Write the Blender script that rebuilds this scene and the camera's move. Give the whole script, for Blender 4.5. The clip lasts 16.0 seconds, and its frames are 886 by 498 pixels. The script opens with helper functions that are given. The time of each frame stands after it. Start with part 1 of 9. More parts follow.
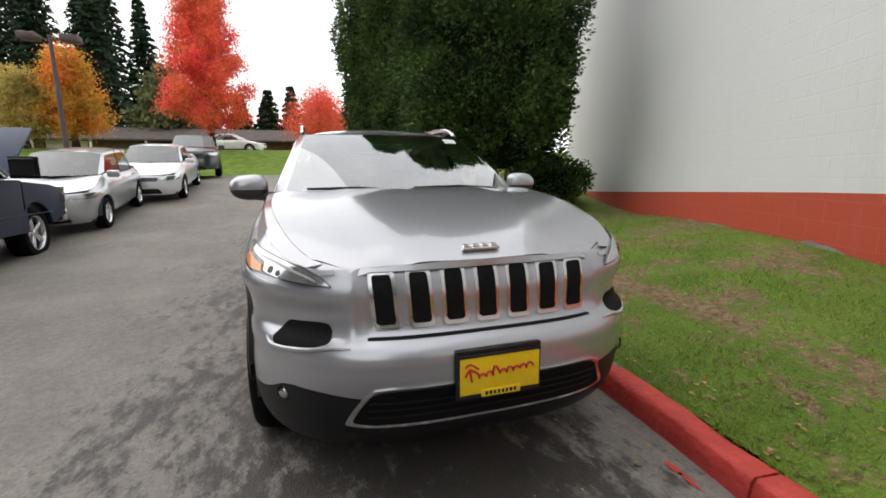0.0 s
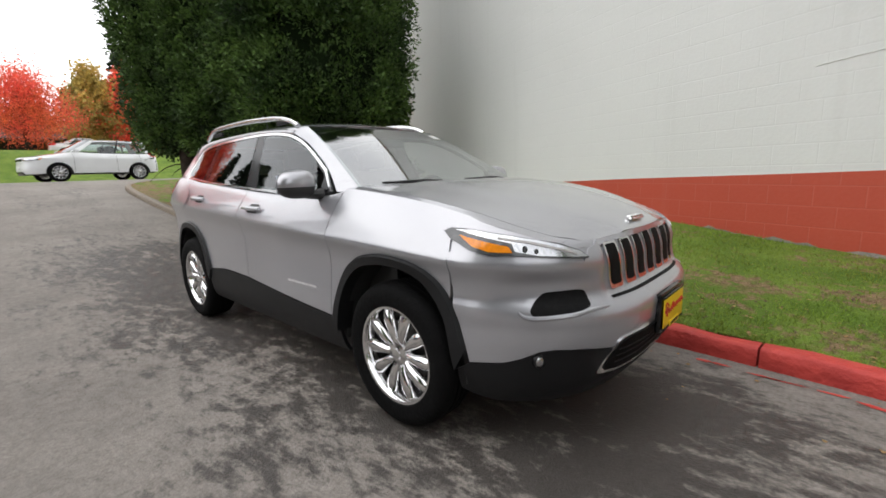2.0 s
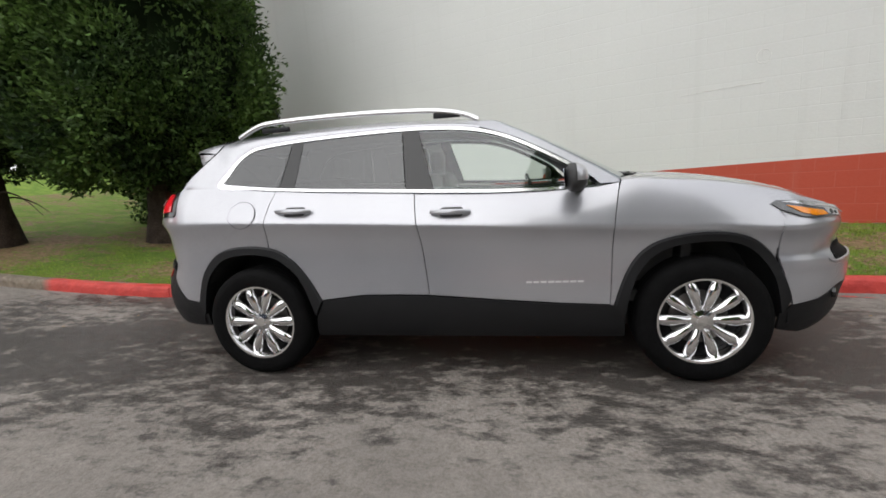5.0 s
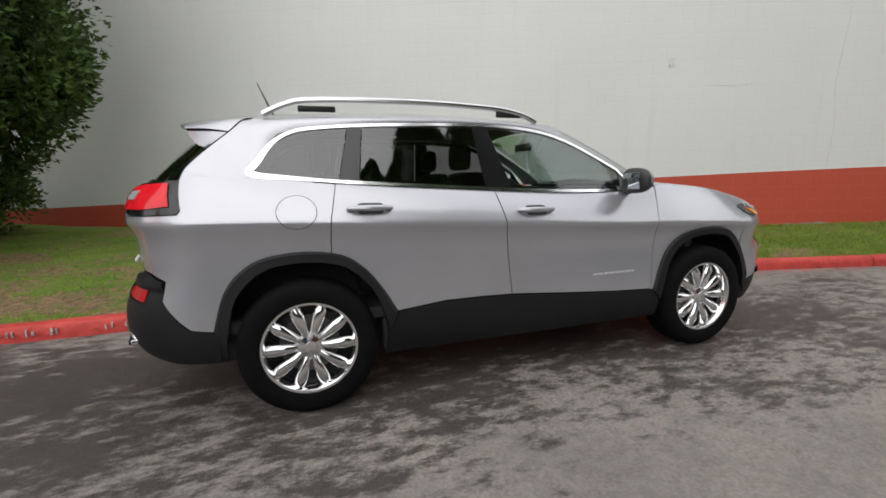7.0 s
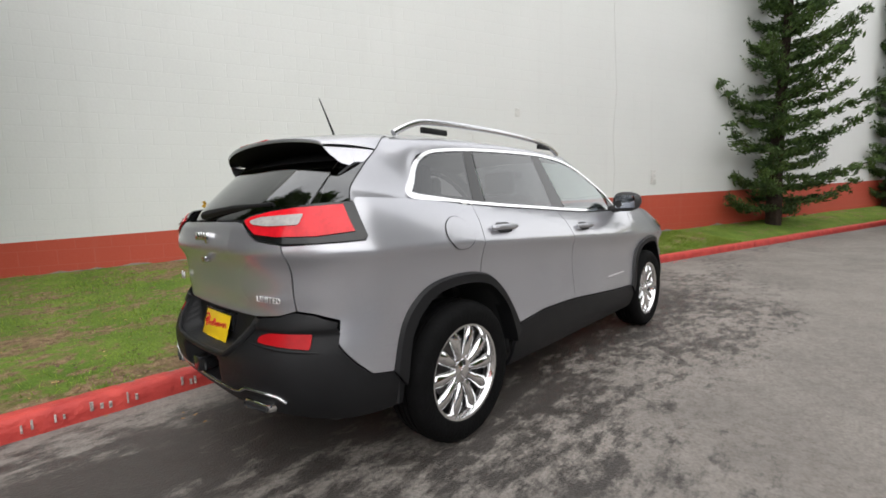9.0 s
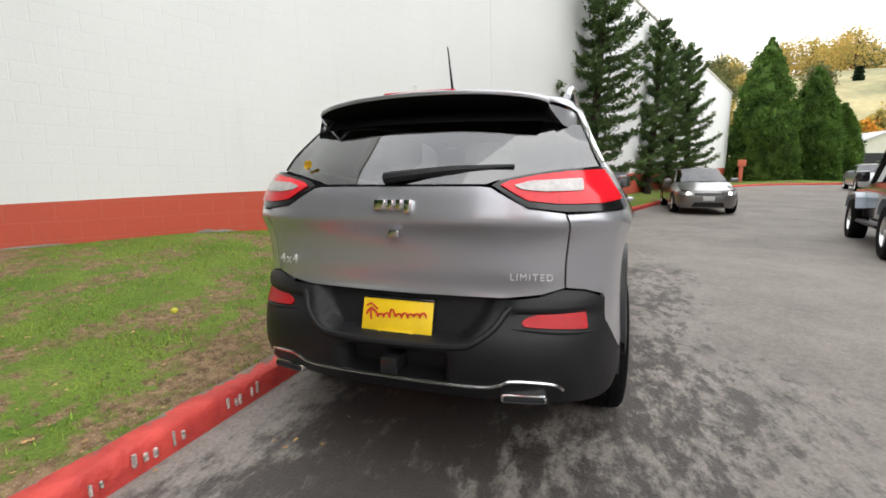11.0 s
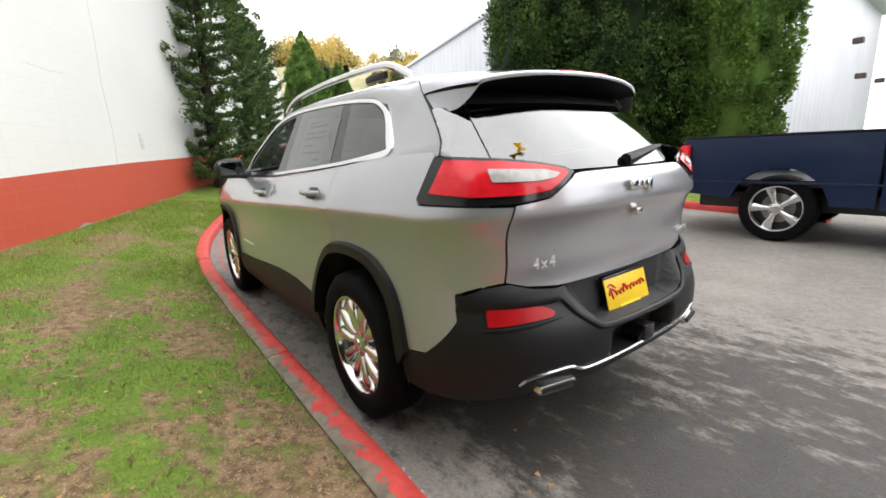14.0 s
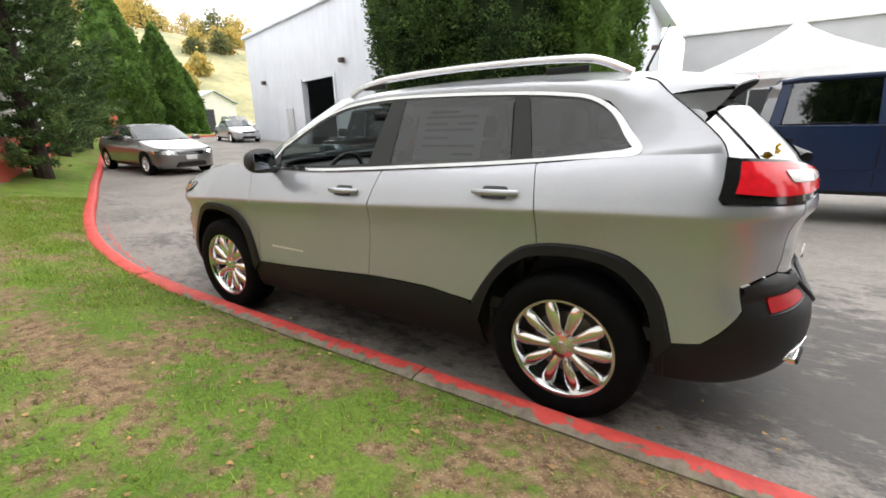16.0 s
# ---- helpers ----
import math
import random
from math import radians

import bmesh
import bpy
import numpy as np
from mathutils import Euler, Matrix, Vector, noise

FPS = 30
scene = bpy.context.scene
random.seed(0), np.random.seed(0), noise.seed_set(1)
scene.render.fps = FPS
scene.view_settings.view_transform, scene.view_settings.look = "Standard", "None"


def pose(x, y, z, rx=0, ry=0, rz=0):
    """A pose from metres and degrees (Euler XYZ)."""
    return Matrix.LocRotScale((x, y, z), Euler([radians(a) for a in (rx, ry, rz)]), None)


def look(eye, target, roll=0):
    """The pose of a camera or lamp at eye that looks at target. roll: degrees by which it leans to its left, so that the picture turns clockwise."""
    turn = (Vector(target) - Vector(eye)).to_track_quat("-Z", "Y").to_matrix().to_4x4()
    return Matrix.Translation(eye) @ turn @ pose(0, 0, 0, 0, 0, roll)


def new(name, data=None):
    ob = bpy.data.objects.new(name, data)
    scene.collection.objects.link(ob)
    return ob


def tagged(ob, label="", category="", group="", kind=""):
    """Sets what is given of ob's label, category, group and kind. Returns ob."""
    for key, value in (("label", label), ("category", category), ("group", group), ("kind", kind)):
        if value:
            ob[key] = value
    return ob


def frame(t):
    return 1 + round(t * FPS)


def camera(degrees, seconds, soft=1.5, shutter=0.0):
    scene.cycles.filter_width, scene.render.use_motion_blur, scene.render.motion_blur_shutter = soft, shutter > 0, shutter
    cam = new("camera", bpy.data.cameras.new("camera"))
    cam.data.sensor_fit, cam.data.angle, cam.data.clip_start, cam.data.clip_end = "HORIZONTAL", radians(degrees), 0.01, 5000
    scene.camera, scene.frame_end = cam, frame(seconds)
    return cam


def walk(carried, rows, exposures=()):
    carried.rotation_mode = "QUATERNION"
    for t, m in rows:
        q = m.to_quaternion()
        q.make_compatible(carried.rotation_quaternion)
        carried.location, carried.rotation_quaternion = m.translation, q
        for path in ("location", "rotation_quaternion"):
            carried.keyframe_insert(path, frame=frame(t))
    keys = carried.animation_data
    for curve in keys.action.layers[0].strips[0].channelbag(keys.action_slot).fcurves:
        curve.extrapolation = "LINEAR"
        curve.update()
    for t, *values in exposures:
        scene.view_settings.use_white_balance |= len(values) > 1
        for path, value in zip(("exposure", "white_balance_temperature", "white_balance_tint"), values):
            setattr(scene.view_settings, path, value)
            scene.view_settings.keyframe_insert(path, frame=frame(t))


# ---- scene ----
cam = camera(91.10, 16.0, soft=1.7)
PATH = [
    (0.00, 3.658, -0.625, 1.266, 80.26, 0.51, 72.24),
    (0.50, 3.538, -1.062, 1.247, 80.00, 0.71, 66.39),
    (1.00, 3.383, -1.471, 1.244, 80.98, -0.74, 58.62),
    (1.50, 3.184, -1.841, 1.231, 80.11, 0.46, 50.30),
    (2.00, 2.898, -2.188, 1.243, 79.86, 1.78, 42.44),
    (2.50, 2.550, -2.550, 1.249, 79.12, 2.45, 35.46),
    (3.00, 2.158, -2.813, 1.244, 78.83, 4.21, 29.33),
    (3.50, 1.709, -3.015, 1.252, 78.67, 3.78, 24.15),
    (4.00, 1.240, -3.203, 1.242, 79.69, 4.18, 19.95),
    (4.20, 1.066, -3.241, 1.249, 79.34, 3.65, 19.14),
    (4.72, 0.593, -3.362, 1.252, 79.89, 3.57, 13.52),
    (5.25, 0.135, -3.396, 1.261, 80.42, 3.39, 5.44),
    (5.78, -0.316, -3.365, 1.266, 80.79, 3.00, -3.21),
    (6.30, -0.767, -3.288, 1.258, 80.86, 2.25, -10.55),
    (6.50, -0.944, -3.264, 1.255, 81.24, 1.41, -12.20),
    (7.00, -1.370, -3.165, 1.234, 80.67, 0.94, -18.62),
    (7.50, -1.817, -3.018, 1.232, 80.83, 1.27, -25.70),
    (8.00, -2.222, -2.805, 1.231, 82.52, 1.30, -32.39),
    (8.20, -2.374, -2.702, 1.229, 82.72, 2.13, -35.58),
    (8.72, -2.788, -2.439, 1.219, 83.91, 2.21, -43.14),
    (9.25, -3.165, -2.122, 1.199, 84.53, 1.55, -50.71),
    (9.78, -3.460, -1.748, 1.181, 84.42, 0.73, -57.84),
    (10.30, -3.630, -1.315, 1.175, 83.41, 0.31, -64.11),
    (10.50, -3.658, -1.155, 1.178, 83.28, 0.74, -65.65),
    (11.00, -3.753, -0.697, 1.181, 81.39, 0.29, -71.70),
    (11.50, -3.805, -0.269, 1.179, 80.73, 1.17, -81.55),
    (12.00, -3.764, 0.145, 1.194, 81.03, 2.58, -91.02),
    (12.50, -3.688, 0.552, 1.179, 80.87, 1.68, -99.75),
    (13.00, -3.572, 0.915, 1.178, 80.15, -1.11, -107.78),
    (13.50, -3.382, 1.285, 1.226, 78.50, 1.14, -116.31),
    (14.00, -3.187, 1.678, 1.267, 77.14, 2.50, -126.66),
    (14.50, -2.920, 1.995, 1.284, 78.80, 2.04, -131.55),
    (15.00, -2.599, 2.279, 1.323, 77.38, 1.33, -137.17),
    (15.50, -2.261, 2.542, 1.385, 75.60, 1.73, -141.42),
    (16.00, -1.904, 2.714, 1.392, 74.01, 1.55, -147.20),
]
walk(cam, [(t, pose(x, y, z, rx, ry, rz)) for t, x, y, z, rx, ry, rz in PATH],
     exposures=[(0.0, 0.34), (2.0, 0.38), (4.2, 0.38), (6.3, 0.28), (8.2, 0.36), (10.3, 0.74), (12.0, 0.80), (13.5, 1.02), (14.5, 1.22), (15.2, 1.20), (16.0, 1.20)])

# ---------------------------------------------------------------- light
world = bpy.data.worlds.new("overcast_sky")
scene.world = world
world.use_nodes = True
wn, wl = world.node_tree.nodes, world.node_tree.links
wn.clear()
sky = wn.new("ShaderNodeTexSky")
sky.sky_type, sky.sun_disc = "NISHITA", False
sky.sun_elevation, sky.sun_rotation = radians(48), radians(200)
pale = wn.new("ShaderNodeHueSaturation")
pale.inputs["Saturation"].default_value = 0.12
wl.new(sky.outputs[0], pale.inputs["Color"])
gain = wn.new("ShaderNodeMix")
gain.data_type, gain.blend_type = "RGBA", "MULTIPLY"
gain.inputs["Factor"].default_value = 1.0
wl.new(pale.outputs[0], gain.inputs["A"])
gain.inputs["B"].default_value = (0.10, 0.10, 0.103, 1)
where = wn.new("ShaderNodeTexCoord")
cloud = wn.new("ShaderNodeTexNoise")
cloud.inputs["Scale"].default_value, cloud.inputs["Detail"].default_value = 2.2, 5
wl.new(where.outputs["Generated"], cloud.inputs["Vector"])
ramp = wn.new("ShaderNodeValToRGB")
ramp.color_ramp.elements[0].position, ramp.color_ramp.elements[0].color = 0.3, (0.86, 0.88, 0.93, 1)
ramp.color_ramp.elements[1].position, ramp.color_ramp.elements[1].color = 0.62, (1.3, 1.3, 1.3, 1)
wl.new(cloud.outputs[0], ramp.inputs[0])
both = wn.new("ShaderNodeMix")
both.data_type, both.blend_type = "RGBA", "MIX"
both.inputs["Factor"].default_value = 0.8
wl.new(gain.outputs["Result"], both.inputs["A"])
wl.new(ramp.outputs[0], both.inputs["B"])
back = wn.new("ShaderNodeBackground")
back.inputs["Strength"].default_value = 1.25
wl.new(both.outputs["Result"], back.inputs["Color"])
wout = wn.new("ShaderNodeOutputWorld")
wl.new(back.outputs[0], wout.inputs[0])

sun = new("sun", bpy.data.lights.new("sun", "SUN"))
sun.data.energy, sun.data.angle, sun.data.color = 0.8, radians(75), (1.0, 0.97, 0.93)
sun.matrix_basis = look((-6, -14, 18), (0, 0, 0))


# ---------------------------------------------------------------- materials
def mat(name, base, rough=0.5, metal=0.0, var=0.12, scale=6.0, fine=60.0, bump=0.0, bump_scale=80.0, tint=None, coat=0.0, spec=0.5, rvar=0.08, random_tint=0.0):
    """A surface with variation at two scales; tint is the colour that its patches lean to."""
    m = bpy.data.materials.new(name)
    m.use_nodes = True
    n, l = m.node_tree.nodes, m.node_tree.links
    b = n["Principled BSDF"]
    co = n.new("ShaderNodeTexCoord")
    broad, grain = n.new("ShaderNodeTexNoise"), n.new("ShaderNodeTexNoise")
    broad.inputs["Scale"].default_value, broad.inputs["Detail"].default_value = scale, 4
    grain.inputs["Scale"].default_value, grain.inputs["Detail"].default_value = fine, 3
    for t in (broad, grain):
        l.new(co.outputs["Object"], t.inputs["Vector"])
    lo = [c * (1 - var) for c in base] if tint is None else tint
    hi = [min(1, c * (1 + var)) for c in base]
    r1 = n.new("ShaderNodeValToRGB")
    r1.color_ramp.elements[0].position, r1.color_ramp.elements[1].position = 0.32, 0.68
    r1.color_ramp.elements[0].color, r1.color_ramp.elements[1].color = (*lo, 1), (*hi, 1)
    l.new(broad.outputs[0], r1.inputs[0])
    r2 = n.new("ShaderNodeValToRGB")
    g = min(0.9, var * 1.2)
    r2.color_ramp.elements[0].position, r2.color_ramp.elements[1].position = 0.3, 0.7
    r2.color_ramp.elements[0].color, r2.color_ramp.elements[1].color = (1 - g, 1 - g, 1 - g, 1), (1, 1, 1, 1)
    l.new(grain.outputs[0], r2.inputs[0])
    mx = n.new("ShaderNodeMix")
    mx.data_type, mx.blend_type = "RGBA", "MULTIPLY"
    mx.inputs["Factor"].default_value = 1
    l.new(r1.outputs[0], mx.inputs["A"])
    l.new(r2.outputs[0], mx.inputs["B"])
    colour = mx.outputs["Result"]
    if random_tint:
        geo = n.new("ShaderNodeNewGeometry")
        hsv = n.new("ShaderNodeHueSaturation")
        mp = n.new("ShaderNodeMapRange")
        mp.inputs["To Min"].default_value, mp.inputs["To Max"].default_value = 1 - random_tint, 1 + random_tint
        l.new(geo.outputs["Random Per Island"], mp.inputs["Value"])
        l.new(mp.outputs[0], hsv.inputs["Value"])
        l.new(colour, hsv.inputs["Color"])
        colour = hsv.outputs[0]
    l.new(colour, b.inputs["Base Color"])
    rr = n.new("ShaderNodeMapRange")
    rr.inputs["To Min"].default_value, rr.inputs["To Max"].default_value = max(0.02, rough - rvar), min(1, rough + rvar)
    l.new(grain.outputs[0], rr.inputs["Value"])
    l.new(rr.outputs[0], b.inputs["Roughness"])
    b.inputs["Metallic"].default_value = metal
    b.inputs["Specular IOR Level"].default_value = spec
    b.inputs["Coat Weight"].default_value = coat
    b.inputs["Coat Roughness"].default_value = 0.04
    if bump:
        bt = n.new("ShaderNodeTexNoise")
        bt.inputs["Scale"].default_value, bt.inputs["Detail"].default_value = bump_scale, 4
        l.new(co.outputs["Object"], bt.inputs["Vector"])
        bp = n.new("ShaderNodeBump")
        bp.inputs["Strength"].default_value, bp.inputs["Distance"].default_value = bump, 0.02
        l.new(bt.outputs[0], bp.inputs["Height"])
        l.new(bp.outputs[0], b.inputs["Normal"])
    return m


def glass(name, tint, rough=0.02, alpha_mix=0.35):
    """Tinted window glass: part clear, part mirror, darkened by its tint."""
    m = bpy.data.materials.new(name)
    m.use_nodes = True
    n, l = m.node_tree.nodes, m.node_tree.links
    n.clear()
    out = n.new("ShaderNodeOutputMaterial")
    clear = n.new("ShaderNodeBsdfTransparent")
    clear.inputs["Color"].default_value = (*tint, 1)
    gloss = n.new("ShaderNodeBsdfGlossy")
    gloss.inputs["Roughness"].default_value = rough
    gloss.inputs["Color"].default_value = (0.95, 0.96, 0.97, 1)
    lw = n.new("ShaderNodeLayerWeight")
    lw.inputs["Blend"].default_value = 0.5
    fr = n.new("ShaderNodeMath")
    fr.operation = "POWER"
    fr.inputs[1].default_value = 4.0
    l.new(lw.outputs["Facing"], fr.inputs[0])
    mp = n.new("ShaderNodeMapRange")
    mp.inputs["To Min"].default_value, mp.inputs["To Max"].default_value = alpha_mix, 1.0
    l.new(fr.outputs[0], mp.inputs["Value"])
    mix = n.new("ShaderNodeMixShader")
    l.new(mp.outputs[0], mix.inputs[0])
    l.new(clear.outputs[0], mix.inputs[1])
    l.new(gloss.outputs[0], mix.inputs[2])
    l.new(mix.outputs[0], out.inputs[0])
    return m


def noise_mask(n, l, co, scale, lo, hi, detail=5, stretch=None):
    t = n.new("ShaderNodeTexNoise")
    t.inputs["Scale"].default_value, t.inputs["Detail"].default_value = scale, detail
    if stretch:
        mp = n.new("ShaderNodeMapping")
        mp.inputs["Scale"].default_value = stretch
        l.new(co, mp.inputs["Vector"])
        co = mp.outputs[0]
    l.new(co, t.inputs["Vector"])
    r = n.new("ShaderNodeMapRange")
    r.inputs["From Min"].default_value, r.inputs["From Max"].default_value = lo, hi
    l.new(t.outputs[0], r.inputs["Value"])
    return r.outputs[0]


def mix_rgb(n, l, fac, a, b, mode="MIX"):
    m = n.new("ShaderNodeMix")
    m.data_type, m.blend_type = "RGBA", mode
    if isinstance(fac, (int, float)):
        m.inputs["Factor"].default_value = fac
    else:
        l.new(fac, m.inputs["Factor"])
    for key, v in (("A", a), ("B", b)):
        if isinstance(v, tuple):
            m.inputs[key].default_value = (*v, 1)
        else:
            l.new(v, m.inputs[key])
    return m.outputs["Result"]


def math_node(n, l, op, a, b):
    m = n.new("ShaderNodeMath")
    m.operation = op
    m.use_clamp = True
    for k, v in enumerate((a, b)):
        if isinstance(v, (int, float)):
            m.inputs[k].default_value = v
        else:
            l.new(v, m.inputs[k])
    return m.outputs[0]


def asphalt_material():
    """Old asphalt: worn grey aggregate, dark damp patches, thickest in the strip where the car was washed down."""
    m = bpy.data.materials.new("asphalt")
    m.use_nodes = True
    n, l = m.node_tree.nodes, m.node_tree.links
    b = n["Principled BSDF"]
    co = n.new("ShaderNodeTexCoord").outputs["Object"]
    sep = n.new("ShaderNodeSeparateXYZ")
    l.new(co, sep.inputs[0])
    worn = noise_mask(n, l, co, 0.7, 0.35, 0.65)
    grain = noise_mask(n, l, co, 55, 0.3, 0.7, 2)
    stone = noise_mask(n, l, co, 16, 0.4, 0.6, 3)
    mottle = noise_mask(n, l, co, 3.2, 0.42, 0.62, 7)
    base = mix_rgb(n, l, worn, (0.212, 0.190, 0.170), (0.30, 0.270, 0.242))
    base = mix_rgb(n, l, grain, mix_rgb(n, l, 0.5, base, (0.08, 0.073, 0.067)), base)
    base = mix_rgb(n, l, math_node(n, l, "MULTIPLY", stone, 0.25), base, (0.33, 0.31, 0.285))
    base = mix_rgb(n, l, math_node(n, l, "MULTIPLY", mottle, 0.18), base, (0.11, 0.101, 0.094))
    # damp: a strip along the car, broken up by noise
    off = n.new("ShaderNodeMath")
    off.operation = "ADD"
    off.inputs[1].default_value = 0.45
    l.new(sep.outputs["Y"], off.inputs[0])
    ab = n.new("ShaderNodeMath")
    ab.operation = "ABSOLUTE"
    l.new(off.outputs[0], ab.inputs[0])
    band = n.new("ShaderNodeMapRange")
    band.inputs["From Min"].default_value, band.inputs["From Max"].default_value = 2.2, 0.5
    band.inputs["To Min"].default_value, band.inputs["To Max"].default_value = -0.11, 0.185
    l.new(ab.outputs[0], band.inputs["Value"])
    shift = n.new("ShaderNodeMath")
    shift.inputs[1].default_value = 1.2
    l.new(sep.outputs["X"], shift.inputs[0])
    xs = n.new("ShaderNodeMath")
    xs.operation = "ABSOLUTE"
    l.new(shift.outputs[0], xs.inputs[0])
    bx = n.new("ShaderNodeMapRange")
    bx.inputs["From Min"].default_value, bx.inputs["From Max"].default_value = 6.0, 3.6
    bx.inputs["To Min"].default_value, bx.inputs["To Max"].default_value = -0.16, 0.0
    l.new(xs.outputs[0], bx.inputs["Value"])
    nz = n.new("ShaderNodeTexNoise")
    nz.inputs["Scale"].default_value, nz.inputs["Detail"].default_value, nz.inputs["Roughness"].default_value = 7.4, 9, 0.72
    mp = n.new("ShaderNodeMapping")
    mp.inputs["Scale"].default_value = (0.72, 1.35, 1)
    mp.inputs["Rotation"].default_value = (0, 0, radians(-14))
    l.new(co, mp.inputs["Vector"])
    l.new(mp.outputs[0], nz.inputs["Vector"])
    big = n.new("ShaderNodeTexNoise")
    big.inputs["Scale"].default_value, big.inputs["Detail"].default_value = 0.9, 4
    l.new(mp.outputs[0], big.inputs["Vector"])
    lean = n.new("ShaderNodeMapRange")
    lean.inputs["From Min"].default_value, lean.inputs["From Max"].default_value = 0.3, 0.7
    lean.inputs["To Min"].default_value, lean.inputs["To Max"].default_value = -0.12, 0.12
    l.new(big.outputs[0], lean.inputs["Value"])
    total = nz.outputs[0]
    # wettest behind the tail and round the kerb-side rear wheel
    far_off = n.new("ShaderNodeVectorMath")
    far_off.operation = "DISTANCE"
    far_off.inputs[1].default_value = (-2.7, 0.35, 0.0)
    l.new(co, far_off.inputs[0])
    pool = n.new("ShaderNodeMapRange")
    pool.inputs["From Min"].default_value, pool.inputs["From Max"].default_value = 1.5, 0.5
    pool.inputs["To Min"].default_value, pool.inputs["To Max"].default_value = 0.0, 0.055
    l.new(far_off.outputs["Value"], pool.inputs["Value"])
    for term in (band.outputs[0], bx.outputs[0], lean.outputs[0], pool.outputs[0]):
        s1 = n.new("ShaderNodeMath")
        s1.operation = "ADD"
        l.new(total, s1.inputs[0])
        l.new(term, s1.inputs[1])
        total = s1.outputs[0]
    wet = n.new("ShaderNodeMapRange")
    wet.inputs["From Min"].default_value, wet.inputs["From Max"].default_value = 0.545, 0.680
    l.new(total, wet.inputs["Value"])
    base = mix_rgb(n, l, wet.outputs[0], base, mix_rgb(n, l, 0.80, base, (0.024, 0.021, 0.020)))
    l.new(base, b.inputs["Base Color"])
    rg = n.new("ShaderNodeMapRange")
    rg.inputs["To Min"].default_value, rg.inputs["To Max"].default_value = 0.80, 0.50
    l.new(wet.outputs[0], rg.inputs["Value"])
    l.new(rg.outputs[0], b.inputs["Roughness"])
    b.inputs["Specular IOR Level"].default_value = 0.28
    bt = n.new("ShaderNodeTexNoise")
    bt.inputs["Scale"].default_value, bt.inputs["Detail"].default_value = 90, 3
    l.new(co, bt.inputs["Vector"])
    bp = n.new("ShaderNodeBump")
    bp.inputs["Strength"].default_value, bp.inputs["Distance"].default_value = 0.55, 0.012
    l.new(bt.outputs[0], bp.inputs["Height"])
    l.new(bp.outputs[0], b.inputs["Normal"])
    return m


def turf_material(name="turf", bare_level=0.50, worn=False):
    m = bpy.data.materials.new(name)
    m.use_nodes = True
    n, l = m.node_tree.nodes, m.node_tree.links
    b = n["Principled BSDF"]
    co = n.new("ShaderNodeTexCoord").outputs["Object"]
    g1 = noise_mask(n, l, co, 2.2, 0.3, 0.7)
    g2 = noise_mask(n, l, co, 45, 0.3, 0.7, 3)
    if worn:
        at = n.new("ShaderNodeAttribute")
        at.attribute_name = "bare"
        edge = n.new("ShaderNodeMapRange")
        edge.inputs["To Min"].default_value, edge.inputs["To Max"].default_value = -0.28, 0.28
        l.new(noise_mask(n, l, co, 11, 0.25, 0.75, 7), edge.inputs["Value"])
        sm = n.new("ShaderNodeMath")
        l.new(at.outputs["Fac"], sm.inputs[0])
        l.new(edge.outputs[0], sm.inputs[1])
        br = n.new("ShaderNodeMapRange")
        br.inputs["From Min"].default_value, br.inputs["From Max"].default_value = 0.06, 0.24
        l.new(sm.outputs[0], br.inputs["Value"])
        bare = br.outputs[0]
    else:
        bare = noise_mask(n, l, co, 1.1, bare_level, bare_level + 0.1, 8)
    earth = mix_rgb(n, l, noise_mask(n, l, co, 20, 0.35, 0.65), (0.130, 0.082, 0.046), (0.29, 0.195, 0.115))
    earth = mix_rgb(n, l, math_node(n, l, "MULTIPLY", noise_mask(n, l, co, 95, 0.56, 0.66, 3), 0.7), earth, (0.44, 0.33, 0.21))
    earth = mix_rgb(n, l, math_node(n, l, "MULTIPLY", noise_mask(n, l, co, 6.5, 0.50, 0.62, 6), 0.55), earth, (0.125, 0.155, 0.035))
    green = mix_rgb(n, l, g1, (0.105, 0.190, 0.024), (0.205, 0.295, 0.048))
    green = mix_rgb(n, l, g2, mix_rgb(n, l, 0.5, green, (0.06, 0.075, 0.025)), green)
    l.new(mix_rgb(n, l, bare, green, earth), b.inputs["Base Color"])
    b.inputs["Roughness"].default_value = 0.9
    b.inputs["Specular IOR Level"].default_value = 0.15
    bt = n.new("ShaderNodeTexNoise")
    bt.inputs["Scale"].default_value, bt.inputs["Detail"].default_value = 60, 5
    l.new(co, bt.inputs["Vector"])
    bp = n.new("ShaderNodeBump")
    bp.inputs["Strength"].default_value, bp.inputs["Distance"].default_value = 0.9, 0.03
    l.new(bt.outputs[0], bp.inputs["Height"])
    l.new(bp.outputs[0], b.inputs["Normal"])
    return m


